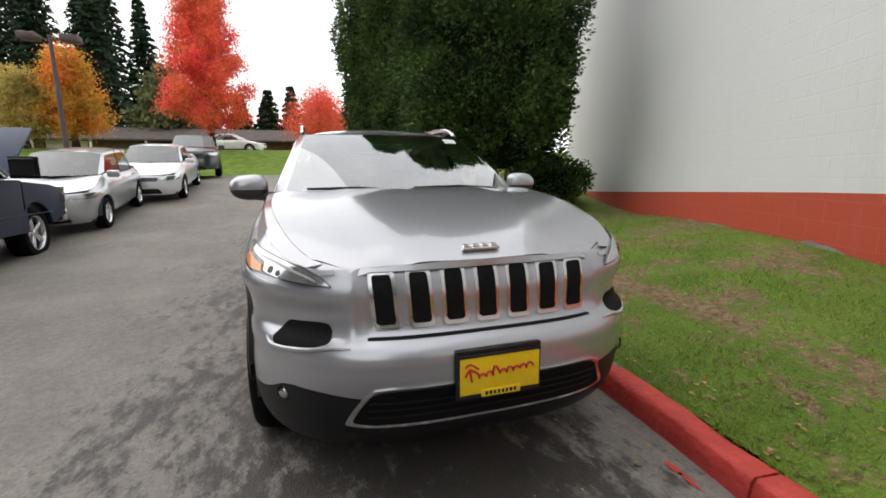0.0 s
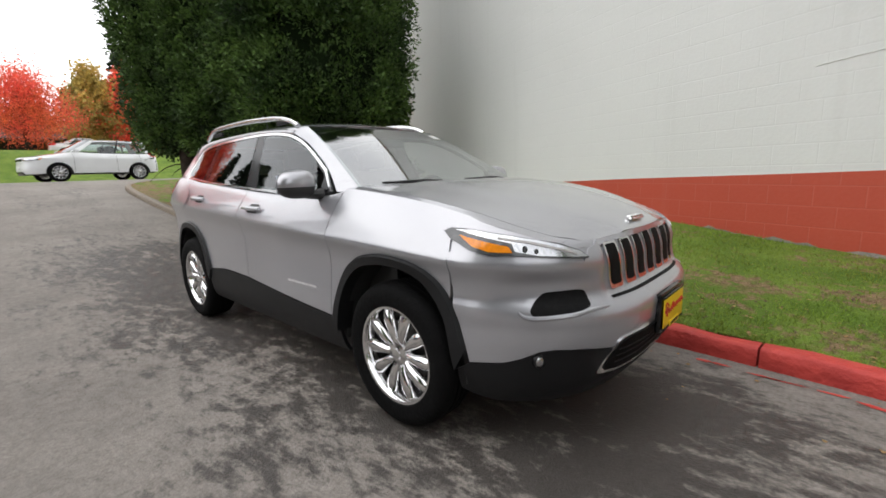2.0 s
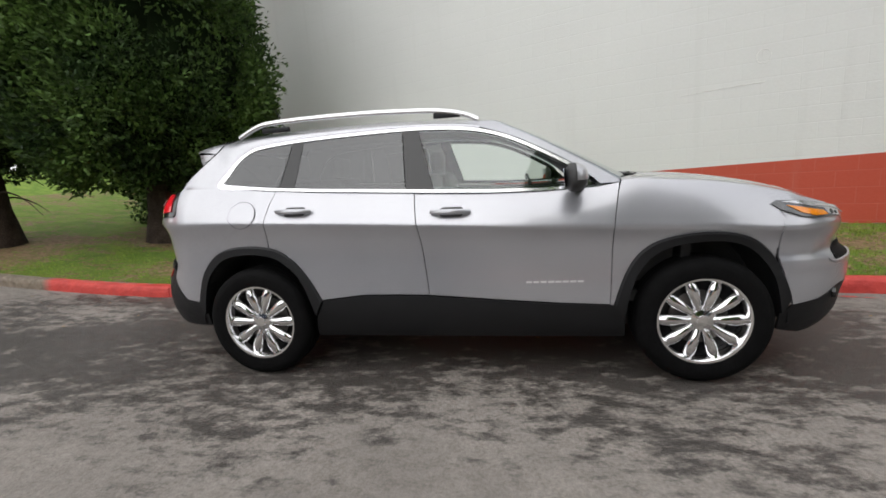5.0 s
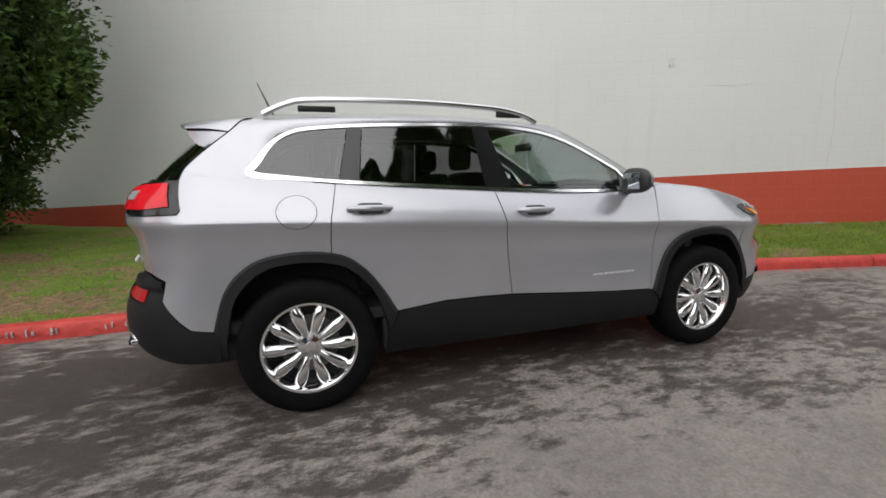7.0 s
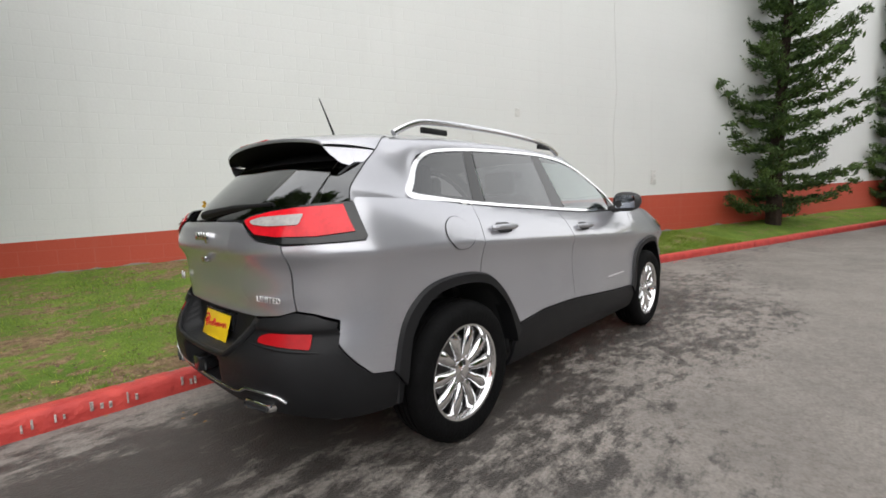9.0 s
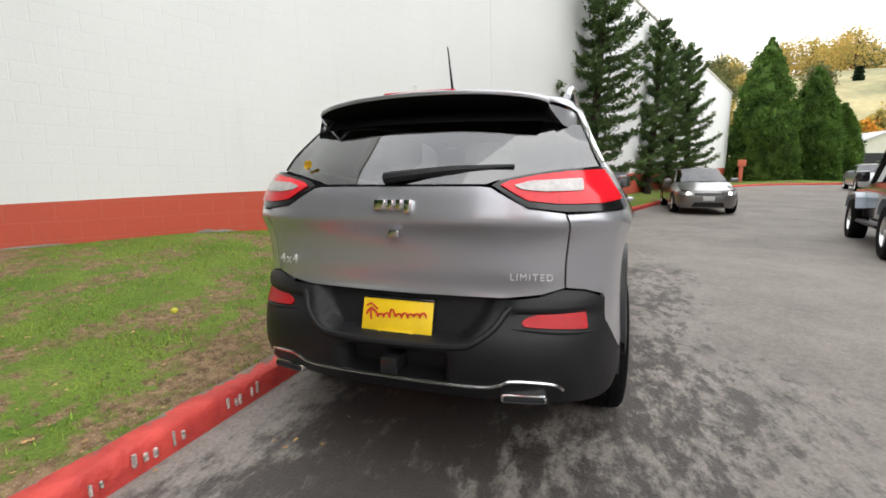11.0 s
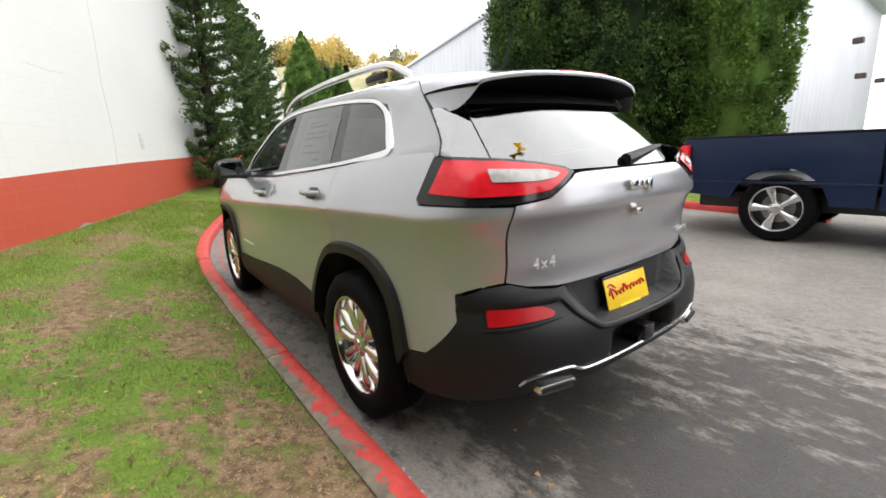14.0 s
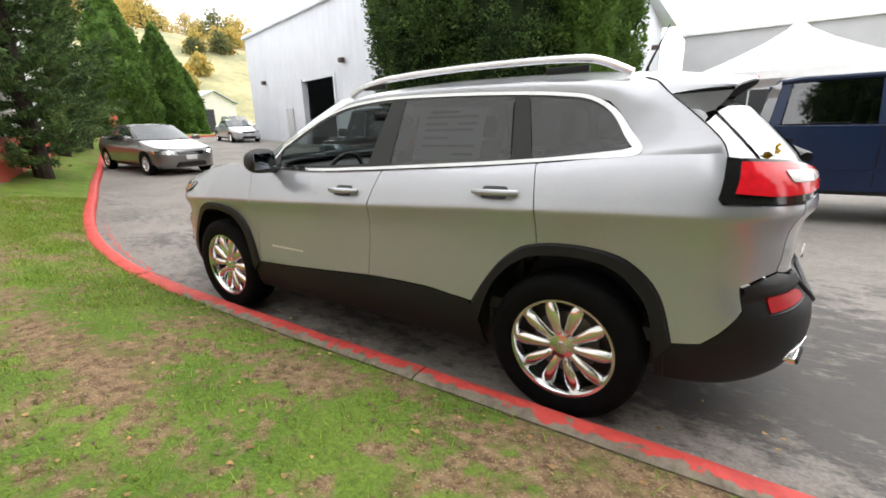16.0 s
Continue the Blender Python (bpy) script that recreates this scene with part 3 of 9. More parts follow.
# lawn between the kerb and the wall
lawn_rows = []
for i, p in enumerate(NORTH):
    if p.x < -14.2 and p.y > 5:
        continue
    d = (NORTH[min(i + 1, len(NORTH) - 1)] - NORTH[max(i - 1, 0)]).normalized()
    out = Vector((-d.y, d.x))
    s = p + out * 0.15
    e = Vector((p.x + out.x * 0.3, wall_y(p.x + 0.3) + 0.1)) if p.x > -9.5 else Vector((p.x * 0.55 - 4.2, 10.5))
    if p.x > 30:
        e = Vector((37.0, -11.5 + (30 - p.x) * 0.9))
    row = []
    for k in range(65):
        f = (k / 64) ** 1.25
        q = s.lerp(e, f)
        lump = (noise.noise(Vector((q.x * 1.3, q.y * 1.3, 0))) * 0.02 + noise.noise(Vector((q.x * 5, q.y * 5, 3))) * 0.008) * min(1, f * 6)
        base = 0.115 + (interp(WALL_FOOT, q.x) - 0.115) * f ** 0.8
        row.append((q.x, q.y, road_z(p.x) + base + lump))
    lawn_rows.append(row)


def bareness(x, y):
    """Where the grass is worn away: above about 0.1 the earth shows."""
    under = 0.5 * math.exp(-((x + 8.8) / 1.5) ** 2 - ((y - 2.1) / 0.9) ** 2) + 0.20 * math.exp(-((x + 5.9) / 1.3) ** 2 - ((y - 3.7) / 1.0) ** 2)
    # a trodden trail between kerb and wall, and the worn strip beside the car
    trail = 0.27 * math.exp(-((y - 2.10 + 0.05 * x) / 0.24) ** 2) * max(0.0, min(1.0, (4.0 - x) / 1.5)) * max(0.0, min(1.0, (x + 3.5) / 1.5))
    beside = 0.11 * math.exp(-((y - 1.45) / 0.45) ** 2) * max(0.0, min(1.0, (2.2 - x) / 1.5))
    return under + trail + beside + 0.22 * noise.noise(Vector((x * 0.6, y * 1.1, 5.3))) + 0.30 * noise.noise(Vector((x * 1.9, y * 2.6, 1.7))) + 0.24 * noise.noise(Vector((x * 5.0, y * 5.5, 8.1))) + 0.05 * max(0.0, min(1.0, (2.5 - x) / 2.5)) + 0.02


lawn = sheet("lawn", lawn_rows, M_TURF, label="patchy green lawn with bare brown earth", category="lawn")
mask = lawn.data.attributes.new("bare", "FLOAT", "POINT")
mask.data.foreach_set("value", [bareness(p[0], p[1]) for r in lawn_rows for p in r])


def lawn_z(x, y):
    best = min(NORTH, key=lambda p: (p.x - x) ** 2 + (p.y - y) ** 2)
    w = wall_y(x)
    f = max(0.0, min(1.0, (y - best.y - 0.15) / max(0.3, w - best.y)))
    return road_z(x) + 0.115 + (interp(WALL_FOOT, x) - 0.115) * f ** 0.8


# kerb stones along the lawn
def kerb_stones(name, line, material, label, joint=3.05):
    root = thing(name, Matrix(), label, "kerb", kind="structure")
    run, piece = 0.0, []
    for i, p in enumerate(line):
        z = road_z(p.x)
        piece.append((p.x, p.y, z - 0.05))
        if i:
            run += (p - line[i - 1]).length
        if (run >= joint or i == len(line) - 1) and len(piece) > 1:
            a, b = Vector(piece[-2]), Vector(piece[-1])
            short = list(piece[:-1]) + [tuple(b + (a - b).normalized() * 0.012)]
            prof = [(0.0, 0.0), (-0.0, 0.10), (0.006, 0.155), (0.022, 0.176), (0.045, 0.18), (0.125, 0.182), (0.148, 0.172), (0.152, 0.05)]
            bm = strip(short, prof)
            for v in bm.verts:
                k = noise.noise(v.co * 6.0)
                v.co += Vector((0, 0, 0.006 * k)) + Vector((0, 0.006 * noise.noise(v.co * 4 + Vector((7, 0, 0))), 0))
                gone = math.exp(-((v.co.x - 2.42) / 0.20) ** 2) if name == "kerb" else 0.0
                if gone > 0.05 and v.co.z > 0.09:
                    back = max(0.0, min(1.0, (v.co.y - interp(KERB_N, v.co.x) - 0.01) / 0.05))
                    v.co.z -= gone * (0.006 + 0.018 * back) * (1 + 0.4 * noise.noise(v.co * 17))
            part("kerb_stone", bm, material, root, smooth=True, angle=50)
            piece, run = [(p.x, p.y, z - 0.05)], 0.0
    return root


kerb_stones("kerb", NORTH, M_KERB, "concrete kerb painted red, chipped and worn along its top")

# the block wall
wall_root = thing("wall_north", Matrix(), "tall white painted block wall with a red base band", "wall", kind="structure")
ang = math.atan(WALL_H)
wall_m = Matrix.Translation((WALL_P[0], WALL_P[1], 0)) @ Matrix.Rotation(ang, 4, "Z")
wall_root.matrix_basis = wall_m


def band_top(u):
    return interp([(-20.0, 0.50), (-10.0, 0.79), (-5.0, 0.985), (-2.5, 1.075), (0.0, 1.14), (1.2, 1.19), (4.5, 1.295), (7.5, 1.36), (40.0, 2.4)], u)


def wall_strip(name, u0, u1, lo, hi, y, material, label=""):
    n = 30
    bm = bmesh.new()
    for i in range(n):
        a, b = u0 + (u1 - u0) * i / n, u0 + (u1 - u0) * (i + 1) / n
        vs = [bm.verts.new(c) for c in ((a, y, lo(a)), (b, y, lo(b)), (b, y, hi(b)), (a, y, hi(a)))]
        bm.faces.new(vs)
        vs = [bm.verts.new(c) for c in ((a, 0.35, lo(a)), (a, 0.35, hi(a)), (b, 0.35, hi(b)), (b, 0.35, lo(b)))]
        bm.faces.new(vs)
        bm.faces.new([bm.verts.new(c) for c in ((a, y, hi(a)), (b, y, hi(b)), (b, 0.35, hi(b)), (a, 0.35, hi(a)))])
    for u in (u0, u1):
        bm.faces.new([bm.verts.new(c) for c in ((u, y, lo(u)), (u, y, hi(u)), (u, 0.35, hi(u)), (u, 0.35, lo(u)))])
    bmesh.ops.remove_doubles(bm, verts=bm.verts, dist=1e-4)
    bmesh.ops.recalc_face_normals(bm, faces=bm.faces)
    return part(name, bm, material, wall_root, label, smooth=False)


U0, U1 = -15.2, 37.5
wall_strip("upper_wall", U0, U1, band_top, lambda u: 8.15, 0.0, M_WALL)
wall_strip("base_band", U0, U1, lambda u: -0.4, lambda u: band_top(u) - 0.001, -0.004, M_WALL_RED, "red painted base band")
part("coping", boxed(U0 - 0.05, U1 + 0.05, -0.05, 0.42, 8.15, 8.27, 0.015), M_CREAM, wall_root)
# bare concrete along the foot, a crack, a round patch, small repairs
foot_v, foot_f = [], []
for i in range(190):
    u = -7.0 + 0.1 * i
    z0 = 0.25 + 0.02 * u if u < 0 else 0.25
    h = max(0.0, 0.10 + 0.16 * noise.noise(Vector((u * 1.6, 0, 2))) + 0.07 * noise.noise(Vector((u * 7, 0, 4))))
    ground_z = lawn_z(WALL_P[0] + u * math.cos(ang), wall_y(WALL_P[0] + u * math.cos(ang)) - 0.1)
    foot_v += [(u, -0.007, ground_z - 0.08), (u, -0.007, ground_z - 0.02 + h * 0.5)]
    if i:
        foot_f.append((2 * i - 2, 2 * i, 2 * i + 1, 2 * i - 1))
raw("bare_foot", foot_v, foot_f, M_CONCRETE, wall_root, "bare chipped concrete at the wall's foot")
M_REPAIR = mat("wall_repair", (0.68, 0.68, 0.65), 0.75, var=0.12, scale=9, bump=0.4, bump_scale=40)


def wall_mark(name, pts, thick, wide):
    part(name, tube([(u, -0.002, z) for u, z in pts], wide, 5), M_REPAIR, wall_root)


wall_mark("crack", [(-0.9, 2.10), (-0.5, 2.13), (0.05, 2.15)], 0.004, 0.0035)
wall_mark("crack", [(1.6, 2.62), (2.1, 2.60), (2.45, 2.63)], 0.004, 0.003)
wall_mark("crack", [(3.6, 1.25), (3.66, 1.9), (3.60, 2.6), (3.70, 3.6), (3.62, 5.2), (3.7, 8.1)], 0.004, 0.003)
ring_ = [(0.02 + 0.075 * math.cos(2 * math.pi * k / 20), 2.46 + 0.085 * math.sin(2 * math.pi * k / 20)) for k in range(21)]
wall_mark("round_patch", ring_, 0.004, 0.004)
part("repair_patch", boxed(4.78, 4.94, -0.008, 0.01, 1.55, 1.88, 0.004), M_REPAIR, wall_root)
part("repair_patch", boxed(1.05, 1.16, -0.006, 0.01, 2.90, 3.06, 0.004), M_REPAIR, wall_root)
# the building behind the wall, closing it
bm = bmesh.new()
box(bm, U0 + 0.05, U1 - 0.05, 0.36, 24, -0.4, 8.0)
part("building_body", bm, M_WALL, wall_root, smooth=False)


# ---------------------------------------------------------------- trees
def leaf_mesh(name, pts, nrm, size, material, parent, label="", narrow=0.5, bend=0.35, seed=1, droop=0.0):
    """Many small leaves, each two triangles folded along the middle, at pts and leaning along nrm."""
    rng = np.random.default_rng(seed)
    pts, nrm = np.asarray(pts, float), np.asarray(nrm, float)
    n = len(pts)
    jit = rng.normal(0, 0.55, (n, 3))
    d = nrm + jit
    d[:, 2] -= droop
    d /= np.linalg.norm(d, axis=1)[:, None] + 1e-9
    r = rng.normal(0, 1, (n, 3))
    s = np.cross(d, r)
    s /= np.linalg.norm(s, axis=1)[:, None] + 1e-9
    u = np.cross(s, d)
    ln = (size * rng.uniform(0.6, 1.35, n))[:, None]
    w = ln * narrow
    base, tip = pts - d * ln * 0.4, pts + d * ln * 0.6
    a, b = pts + s * w * 0.5 + u * ln * bend * 0.3, pts - s * w * 0.5 + u * ln * bend * 0.3
    v = np.stack([base, a, tip, b], 1).reshape(-1, 3)
    me = bpy.data.meshes.new(name)
    me.vertices.add(4 * n)
    me.vertices.foreach_set("co", v.ravel())
    idx = np.arange(4 * n).reshape(n, 4)
    tri = np.concatenate([idx[:, [0, 1, 2]], idx[:, [0, 2, 3]]], 1).reshape(-1)
    me.loops.add(6 * n)
    me.loops.foreach_set("vertex_index", tri)
    me.polygons.add(2 * n)
    me.polygons.foreach_set("loop_start", np.arange(2 * n) * 3)
    me.polygons.foreach_set("loop_total", np.full(2 * n, 3))
    me.update(calc_edges=True)
    me.validate()
    return link_mesh(name, me, material, parent, label, smooth=False)


def clump_points(rng, centres, radii, per, flat=0.8):
    """Points on the outer half of many small lumps, with the way out from each lump."""
    c = np.repeat(centres, per, 0)
    r = np.repeat(radii, per)[:, None]
    d = rng.normal(0, 1, (len(c), 3))
    d /= np.linalg.norm(d, axis=1)[:, None]
    k = rng.uniform(0.55, 1.0, len(c))[:, None]
    p = c + d * r * k * np.array([1, 1, flat])
    return p, d


def core(bm_pts, sides, lump, seed):
    """A lumpy solid that fills a crown, coloured dark in the cedars: rings of (height, radius)."""
    bm = bmesh.new()
    rings = []
    for z, r in bm_pts:
        rings.append([bm.verts.new((math.cos(2 * math.pi * k / sides) * r * (1 + lump * noise.noise(Vector((k * 1.7, z * 1.3, seed)))),
                                    math.sin(2 * math.pi * k / sides) * r * (1 + lump * noise.noise(Vector((k * 1.7, z * 1.3, seed + 9)))), z)) for k in range(sides)])
    for a, b in zip(rings, rings[1:]):
        for k in range(sides):
            bm.faces.new((a[k], a[(k + 1) % sides], b[(k + 1) % sides], b[k]))
    bm.faces.new(rings[0][::-1])
    bm.faces.new(rings[-1])
    return bm


def trunk_mesh(height, r0, r1, rng, lean=0.1, flare=1.5):
    pts, rad = [], []
    for i in range(9):
        f = i / 8
        pts.append((lean * math.sin(f * 3) * rng.uniform(0.5, 1), lean * math.cos(f * 2.3) * rng.uniform(0.3, 1) - lean, -0.15 + (height + 0.15) * f))
        rad.append((r0 + (r1 - r0) * f) * (flare if i == 0 else 1.12 if i == 1 else 1))
    return tube(pts, r0, 12, rad)


def dense_tree(name, x, y, z, height, profile, label, material, seed, clumps=420, per=110, leaf=0.13, clump_r=0.42, trunk=0.3, trunk_top=0.5, squash=(1, 1), turn=0, core_f=0.8, group="", ragged=0.6, plume=1.25):
    """An evergreen with foliage to near the ground: profile of (share of height, radius)."""
    rng = np.random.default_rng(seed)
    rnd = random.Random(seed)
    ob = thing(name, Matrix.Translation((x, y, z)) @ Matrix.Rotation(radians(turn), 4, "Z"), label, "tree", group)
    part("trunk", trunk_mesh(height * trunk_top, trunk, trunk * 0.55, rnd), M_BARK, ob)
    h = np.array([p[0] for p in profile]) * height
    r = np.array([p[1] for p in profile])
    area = np.cumsum(np.concatenate([[0], np.diff(h) * (r[1:] + r[:-1]) / 2 + 1e-6]))
    hz = np.interp(rng.uniform(0, area[-1], clumps), area, h)
    th = rng.uniform(0, 2 * np.pi, clumps)
    rr = np.interp(hz, h, r)
    wob = 1 + ragged * (0.16 * np.sin(th * 3 + hz * 1.1 + seed) + 0.12 * np.sin(th * 5 - hz * 2.3))
    k = rr * wob * rng.uniform(0.90, 1.03, clumps)
    c = np.stack([np.cos(th) * k * squash[0], np.sin(th) * k * squash[1], hz], 1)
    rad = clump_r * rng.uniform(0.6, 1.3, clumps) * np.clip(rr / max(r) + 0.25, 0.45, 1)
    p, d = clump_points(rng, c, rad, per, plume)
    outw = np.repeat(np.stack([np.cos(th), np.sin(th), np.full(clumps, 0.35)], 1), per, 0)
    leaf_mesh("crown", p, d * 0.7 + outw * 0.6, leaf, material, ob, seed=seed)
    # solid core; in cedars its dark colour stands in for the crown's inner shade
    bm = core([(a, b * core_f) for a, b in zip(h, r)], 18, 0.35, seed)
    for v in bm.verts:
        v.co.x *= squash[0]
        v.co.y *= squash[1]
    part("crown_core", bm, M_CEDAR_CORE if material is M_CEDAR else material, ob, smooth=False)
    return ob


def limb(rng, start, way, length, r, bend=0.25, n=7):
    pts, rad = [], []
    p, d = Vector(start), Vector(way).normalized()
    for i in range(n):
        pts.append(tuple(p))
        rad.append(max(0.006, r * (1 - i / n)))
        d = (d + Vector((rng.uniform(-bend, bend), rng.uniform(-bend, bend), rng.uniform(-bend * 0.5, bend)))).normalized()
        p = p + d * (length / n)
    return pts, rad


def pine_tree(name, x, y, z, height, spread, label, seed, n=46, leaf=0.16, lean=0.0, group="", bare=0.065):
    """A dark layered conifer: bent trunk, whorls of near-level boughs whose ends turn up, thick pads of needles on each."""
    rng = np.random.default_rng(seed)
    rnd = random.Random(seed)
    ob = thing(name, Matrix.Translation((x, y, z)), label, "tree", group)
    tp, tr = [], []
    for i in range(12):
        f = i / 11
        tp.append((0.10 * math.sin(f * 5 + seed) + lean * f, 0.10 * math.cos(f * 4 + seed), -0.15 + height * f))
        tr.append(0.17 * (1 - f) + 0.02)
    part("trunk", tube(tp, 0.1, 9, tr), M_BARK, ob)
    pts, nrm = [], []
    for i in range(n):
        f = bare + (0.97 - bare) * (i + rnd.random() * 0.5) / n
        a = i * 2.4 + rnd.uniform(-0.5, 0.5)
        base = Vector(tp[min(10, int(f * 11))]).lerp(Vector(tp[min(11, int(f * 11) + 1)]), f * 11 % 1)
        full = 0.80 + 0.20 * math.sin(min(1.0, f / 0.25) * math.pi / 2)
        reach = spread * full * (1.0 - f) ** 0.55 * rnd.uniform(0.55, 1.15) + 0.12
        sag = rnd.uniform(0.05, 0.22) * (1 - f)
        lp, lr = [], []
        for j in range(8):
            u = j / 7
            lp.append(tuple(base + Vector((math.cos(a + 0.2 * u), math.sin(a + 0.2 * u), 0)) * reach * u + Vector((0, 0, reach * (0.30 * u ** 3 + (0.35 * f - sag) * u)))))
            lr.append(max(0.006, 0.036 * (1.2 - f) * (1 - u)))
        part("limb", tube(lp, 0.02, 5, lr), M_BARK, ob)
        side = Vector((-math.sin(a), math.cos(a), 0))
        for j in range(1, 8):
            q = Vector(lp[j])
            wide = (0.06 + 0.30 * reach * 0.45 * math.sin(math.pi * min(1, 0.25 + 0.75 * j / 7.6))) * (1.0 if j < 7 else 0.5)
            for _ in range(int(48 + 170 * wide)):
                k = rnd.gauss(0, 0.5) * wide
                o = side * k + Vector((rnd.gauss(0, 0.07), rnd.gauss(0, 0.07), rnd.gauss(0.0, 0.05) - 0.15 * abs(k)))
                pts.append(tuple(q + o))
                nrm.append((math.cos(a) * 0.8 + side.x * k * 2, math.sin(a) * 0.8 + side.y * k * 2, 0.45))
    leaf_mesh("crown", pts, nrm, leaf, M_PINE, ob, seed=seed, narrow=0.30)
    return ob


def maple_tree(name, x, y, z, height, crown_r, crown_lo, label, material, seed, n=9000, leaf=0.3, group="", tall=1.0, open_=0.35, trunk=0.18, cone=False):
    """A broadleaf tree: trunk, forked limbs, leaves in clusters round the twig ends."""
    rng = np.random.default_rng(seed)
    rnd = random.Random(seed)
    ob = thing(name, Matrix.Translation((x, y, z)), label, "tree", group)
    part("trunk", trunk_mesh(height * 0.72, trunk, trunk * 0.25, rnd, 0.12), M_BARK, ob)
    cents = []
    for i in range(34):
        f = crown_lo + (0.93 - crown_lo) * (i + rnd.random()) / 34
        a = i * 2.4 + rnd.uniform(-0.3, 0.3)
        env = math.sin(math.pi * min(1, max(0.04, (f - crown_lo + 0.10) / (1.06 - crown_lo)) ** 0.62)) * crown_r
        if cone:
            g = (f - crown_lo) / (0.95 - crown_lo)
            env = crown_r * min(1.0, 0.72 + g * 3.0) * max(0.06, 1 - g) ** 0.62
        start = Vector((0, 0, height * (f * 0.72)))
        tip = Vector((math.cos(a) * env, math.sin(a) * env, height * f))
        way = tip - start
        lp, lr = limb(rnd, start, way, way.length, 0.05 * (1.2 - f) * trunk / 0.18, 0.12)
        part("limb", tube(lp, 0.03, 5, lr), M_BARK, ob)
        for q in lp[2:]:
            cents.append(q)
        cents.append(tuple(tip))
    cents = np.array(cents)
    pick = rng.integers(0, len(cents), n)
    p = cents[pick] + rng.normal(0, 1, (n, 3)) * np.array([crown_r, crown_r, crown_r * tall]) * open_ * 0.42
    d = p - np.array([0, 0, height * 0.6])
    d /= np.linalg.norm(d, axis=1)[:, None]
    leaf_mesh("crown", p, d * 0.5 + np.array([0, 0, 0.2]), leaf, material, ob, seed=seed, narrow=0.75, droop=0.4)
    return ob


def fir_tree(name, x, y, z, height, r, label, seed, n=5000, leaf=0.8, group="", material=None):
    """A tall narrow fir far off: whorls of drooping boughs."""
    rng = np.random.default_rng(seed)
    rnd = random.Random(seed)
    ob = thing(name, Matrix.Translation((x, y, z)), label, "tree", group)
    part("trunk", tube([(0, 0, -0.2), (0, 0, height * 0.5), (0, 0, height)], 0.3, 7, [height * 0.018, height * 0.011, 0.03]), M_BARK, ob)
    levels = int(height / 0.75)
    lv = rng.integers(0, levels, n)
    f = (lv + rng.uniform(0, 0.45, n)) / levels
    th = rng.uniform(0, 2 * np.pi, n)
    gap = 0.75 + 0.25 * np.sin(th * 4 + lv * 1.9)
    rad = r * (1.02 - f) ** 0.85 * np.sqrt(rng.uniform(0.02, 1, n)) * gap
    zz = height * (0.08 + 0.92 * f) - rad * 0.28
    p = np.stack([np.cos(th) * rad, np.sin(th) * rad, zz], 1)
    d = np.stack([np.cos(th), np.sin(th), np.full(n, -0.25)], 1)
    leaf_mesh("crown", p, d, leaf, material or M_FIR, ob, seed=seed, narrow=0.45)
    return ob


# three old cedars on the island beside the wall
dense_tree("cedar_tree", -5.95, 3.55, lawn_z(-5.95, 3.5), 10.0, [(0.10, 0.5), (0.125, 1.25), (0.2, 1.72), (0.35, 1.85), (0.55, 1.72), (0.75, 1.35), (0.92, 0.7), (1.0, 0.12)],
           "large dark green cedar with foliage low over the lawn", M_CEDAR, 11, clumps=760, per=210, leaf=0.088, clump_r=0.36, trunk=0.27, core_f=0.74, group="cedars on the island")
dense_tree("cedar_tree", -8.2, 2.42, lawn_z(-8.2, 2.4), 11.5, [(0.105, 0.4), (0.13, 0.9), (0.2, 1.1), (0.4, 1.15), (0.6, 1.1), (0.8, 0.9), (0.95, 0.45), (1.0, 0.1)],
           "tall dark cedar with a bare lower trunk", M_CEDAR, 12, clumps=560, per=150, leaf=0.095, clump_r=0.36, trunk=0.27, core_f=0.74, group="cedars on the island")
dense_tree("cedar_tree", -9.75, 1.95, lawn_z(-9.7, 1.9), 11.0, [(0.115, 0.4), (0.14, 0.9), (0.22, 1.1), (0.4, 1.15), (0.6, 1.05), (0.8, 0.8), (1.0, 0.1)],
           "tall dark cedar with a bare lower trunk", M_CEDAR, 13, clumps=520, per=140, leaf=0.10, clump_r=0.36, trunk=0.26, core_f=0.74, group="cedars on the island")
# bare dead twigs that hang from the lower trunks
twig = random.Random(8)
for tx, ty in ((-8.2, 2.42), (-9.75, 1.95)):
    tree_twigs = thing("dead_twigs", Matrix.Translation((tx, ty, lawn_z(tx, ty))), "bare brown twigs drooping from a cedar trunk", "twigs", "twigs under the cedars")
    for k in range(7):
        a, z0, ln = twig.uniform(0, 6.28), twig.uniform(0.75, 1.25), twig.uniform(0.5, 1.0)
        pts = [(math.cos(a) * (0.2 + ln * f), math.sin(a) * (0.2 + ln * f), z0 + 0.12 * f - 0.65 * f * f * ln) for f in (0, 0.25, 0.5, 0.75, 1.0)]
        part("twig", tube(pts, 0.012, 5, [0.020, 0.016, 0.012, 0.008, 0.004]), M_BARK, tree_twigs)
dense_tree("shrub", -6.9, 5.7, lawn_z(-6.9, 5.6), 1.15, [(0.0, 0.5), (0.3, 0.95), (0.7, 0.85), (1.0, 0.2)],
           "low dark green shrub against the wall", M_CEDAR, 14, clumps=110, per=90, leaf=0.08, clump_r=0.28, trunk=0.05, trunk_top=0.6, squash=(1.5, 0.9), group="")

# pines along the wall
for k, (px, py, ph, ps, pn) in enumerate(((11.35, -0.88, 9.3, 2.05, 74), (17.6, -3.25, 7.6, 1.25, 48), (20.0, -4.3, 7.2, 1.35, 48), (22.6, -5.5, 7.6, 1.55, 52))):
    pine_tree("pine_tree", px, py, lawn_z(px, py) - 0.05, ph, ps, "dark layered conifer close to the white wall", 31 + k, pn, group="conifers along the wall", leaf=0.13)

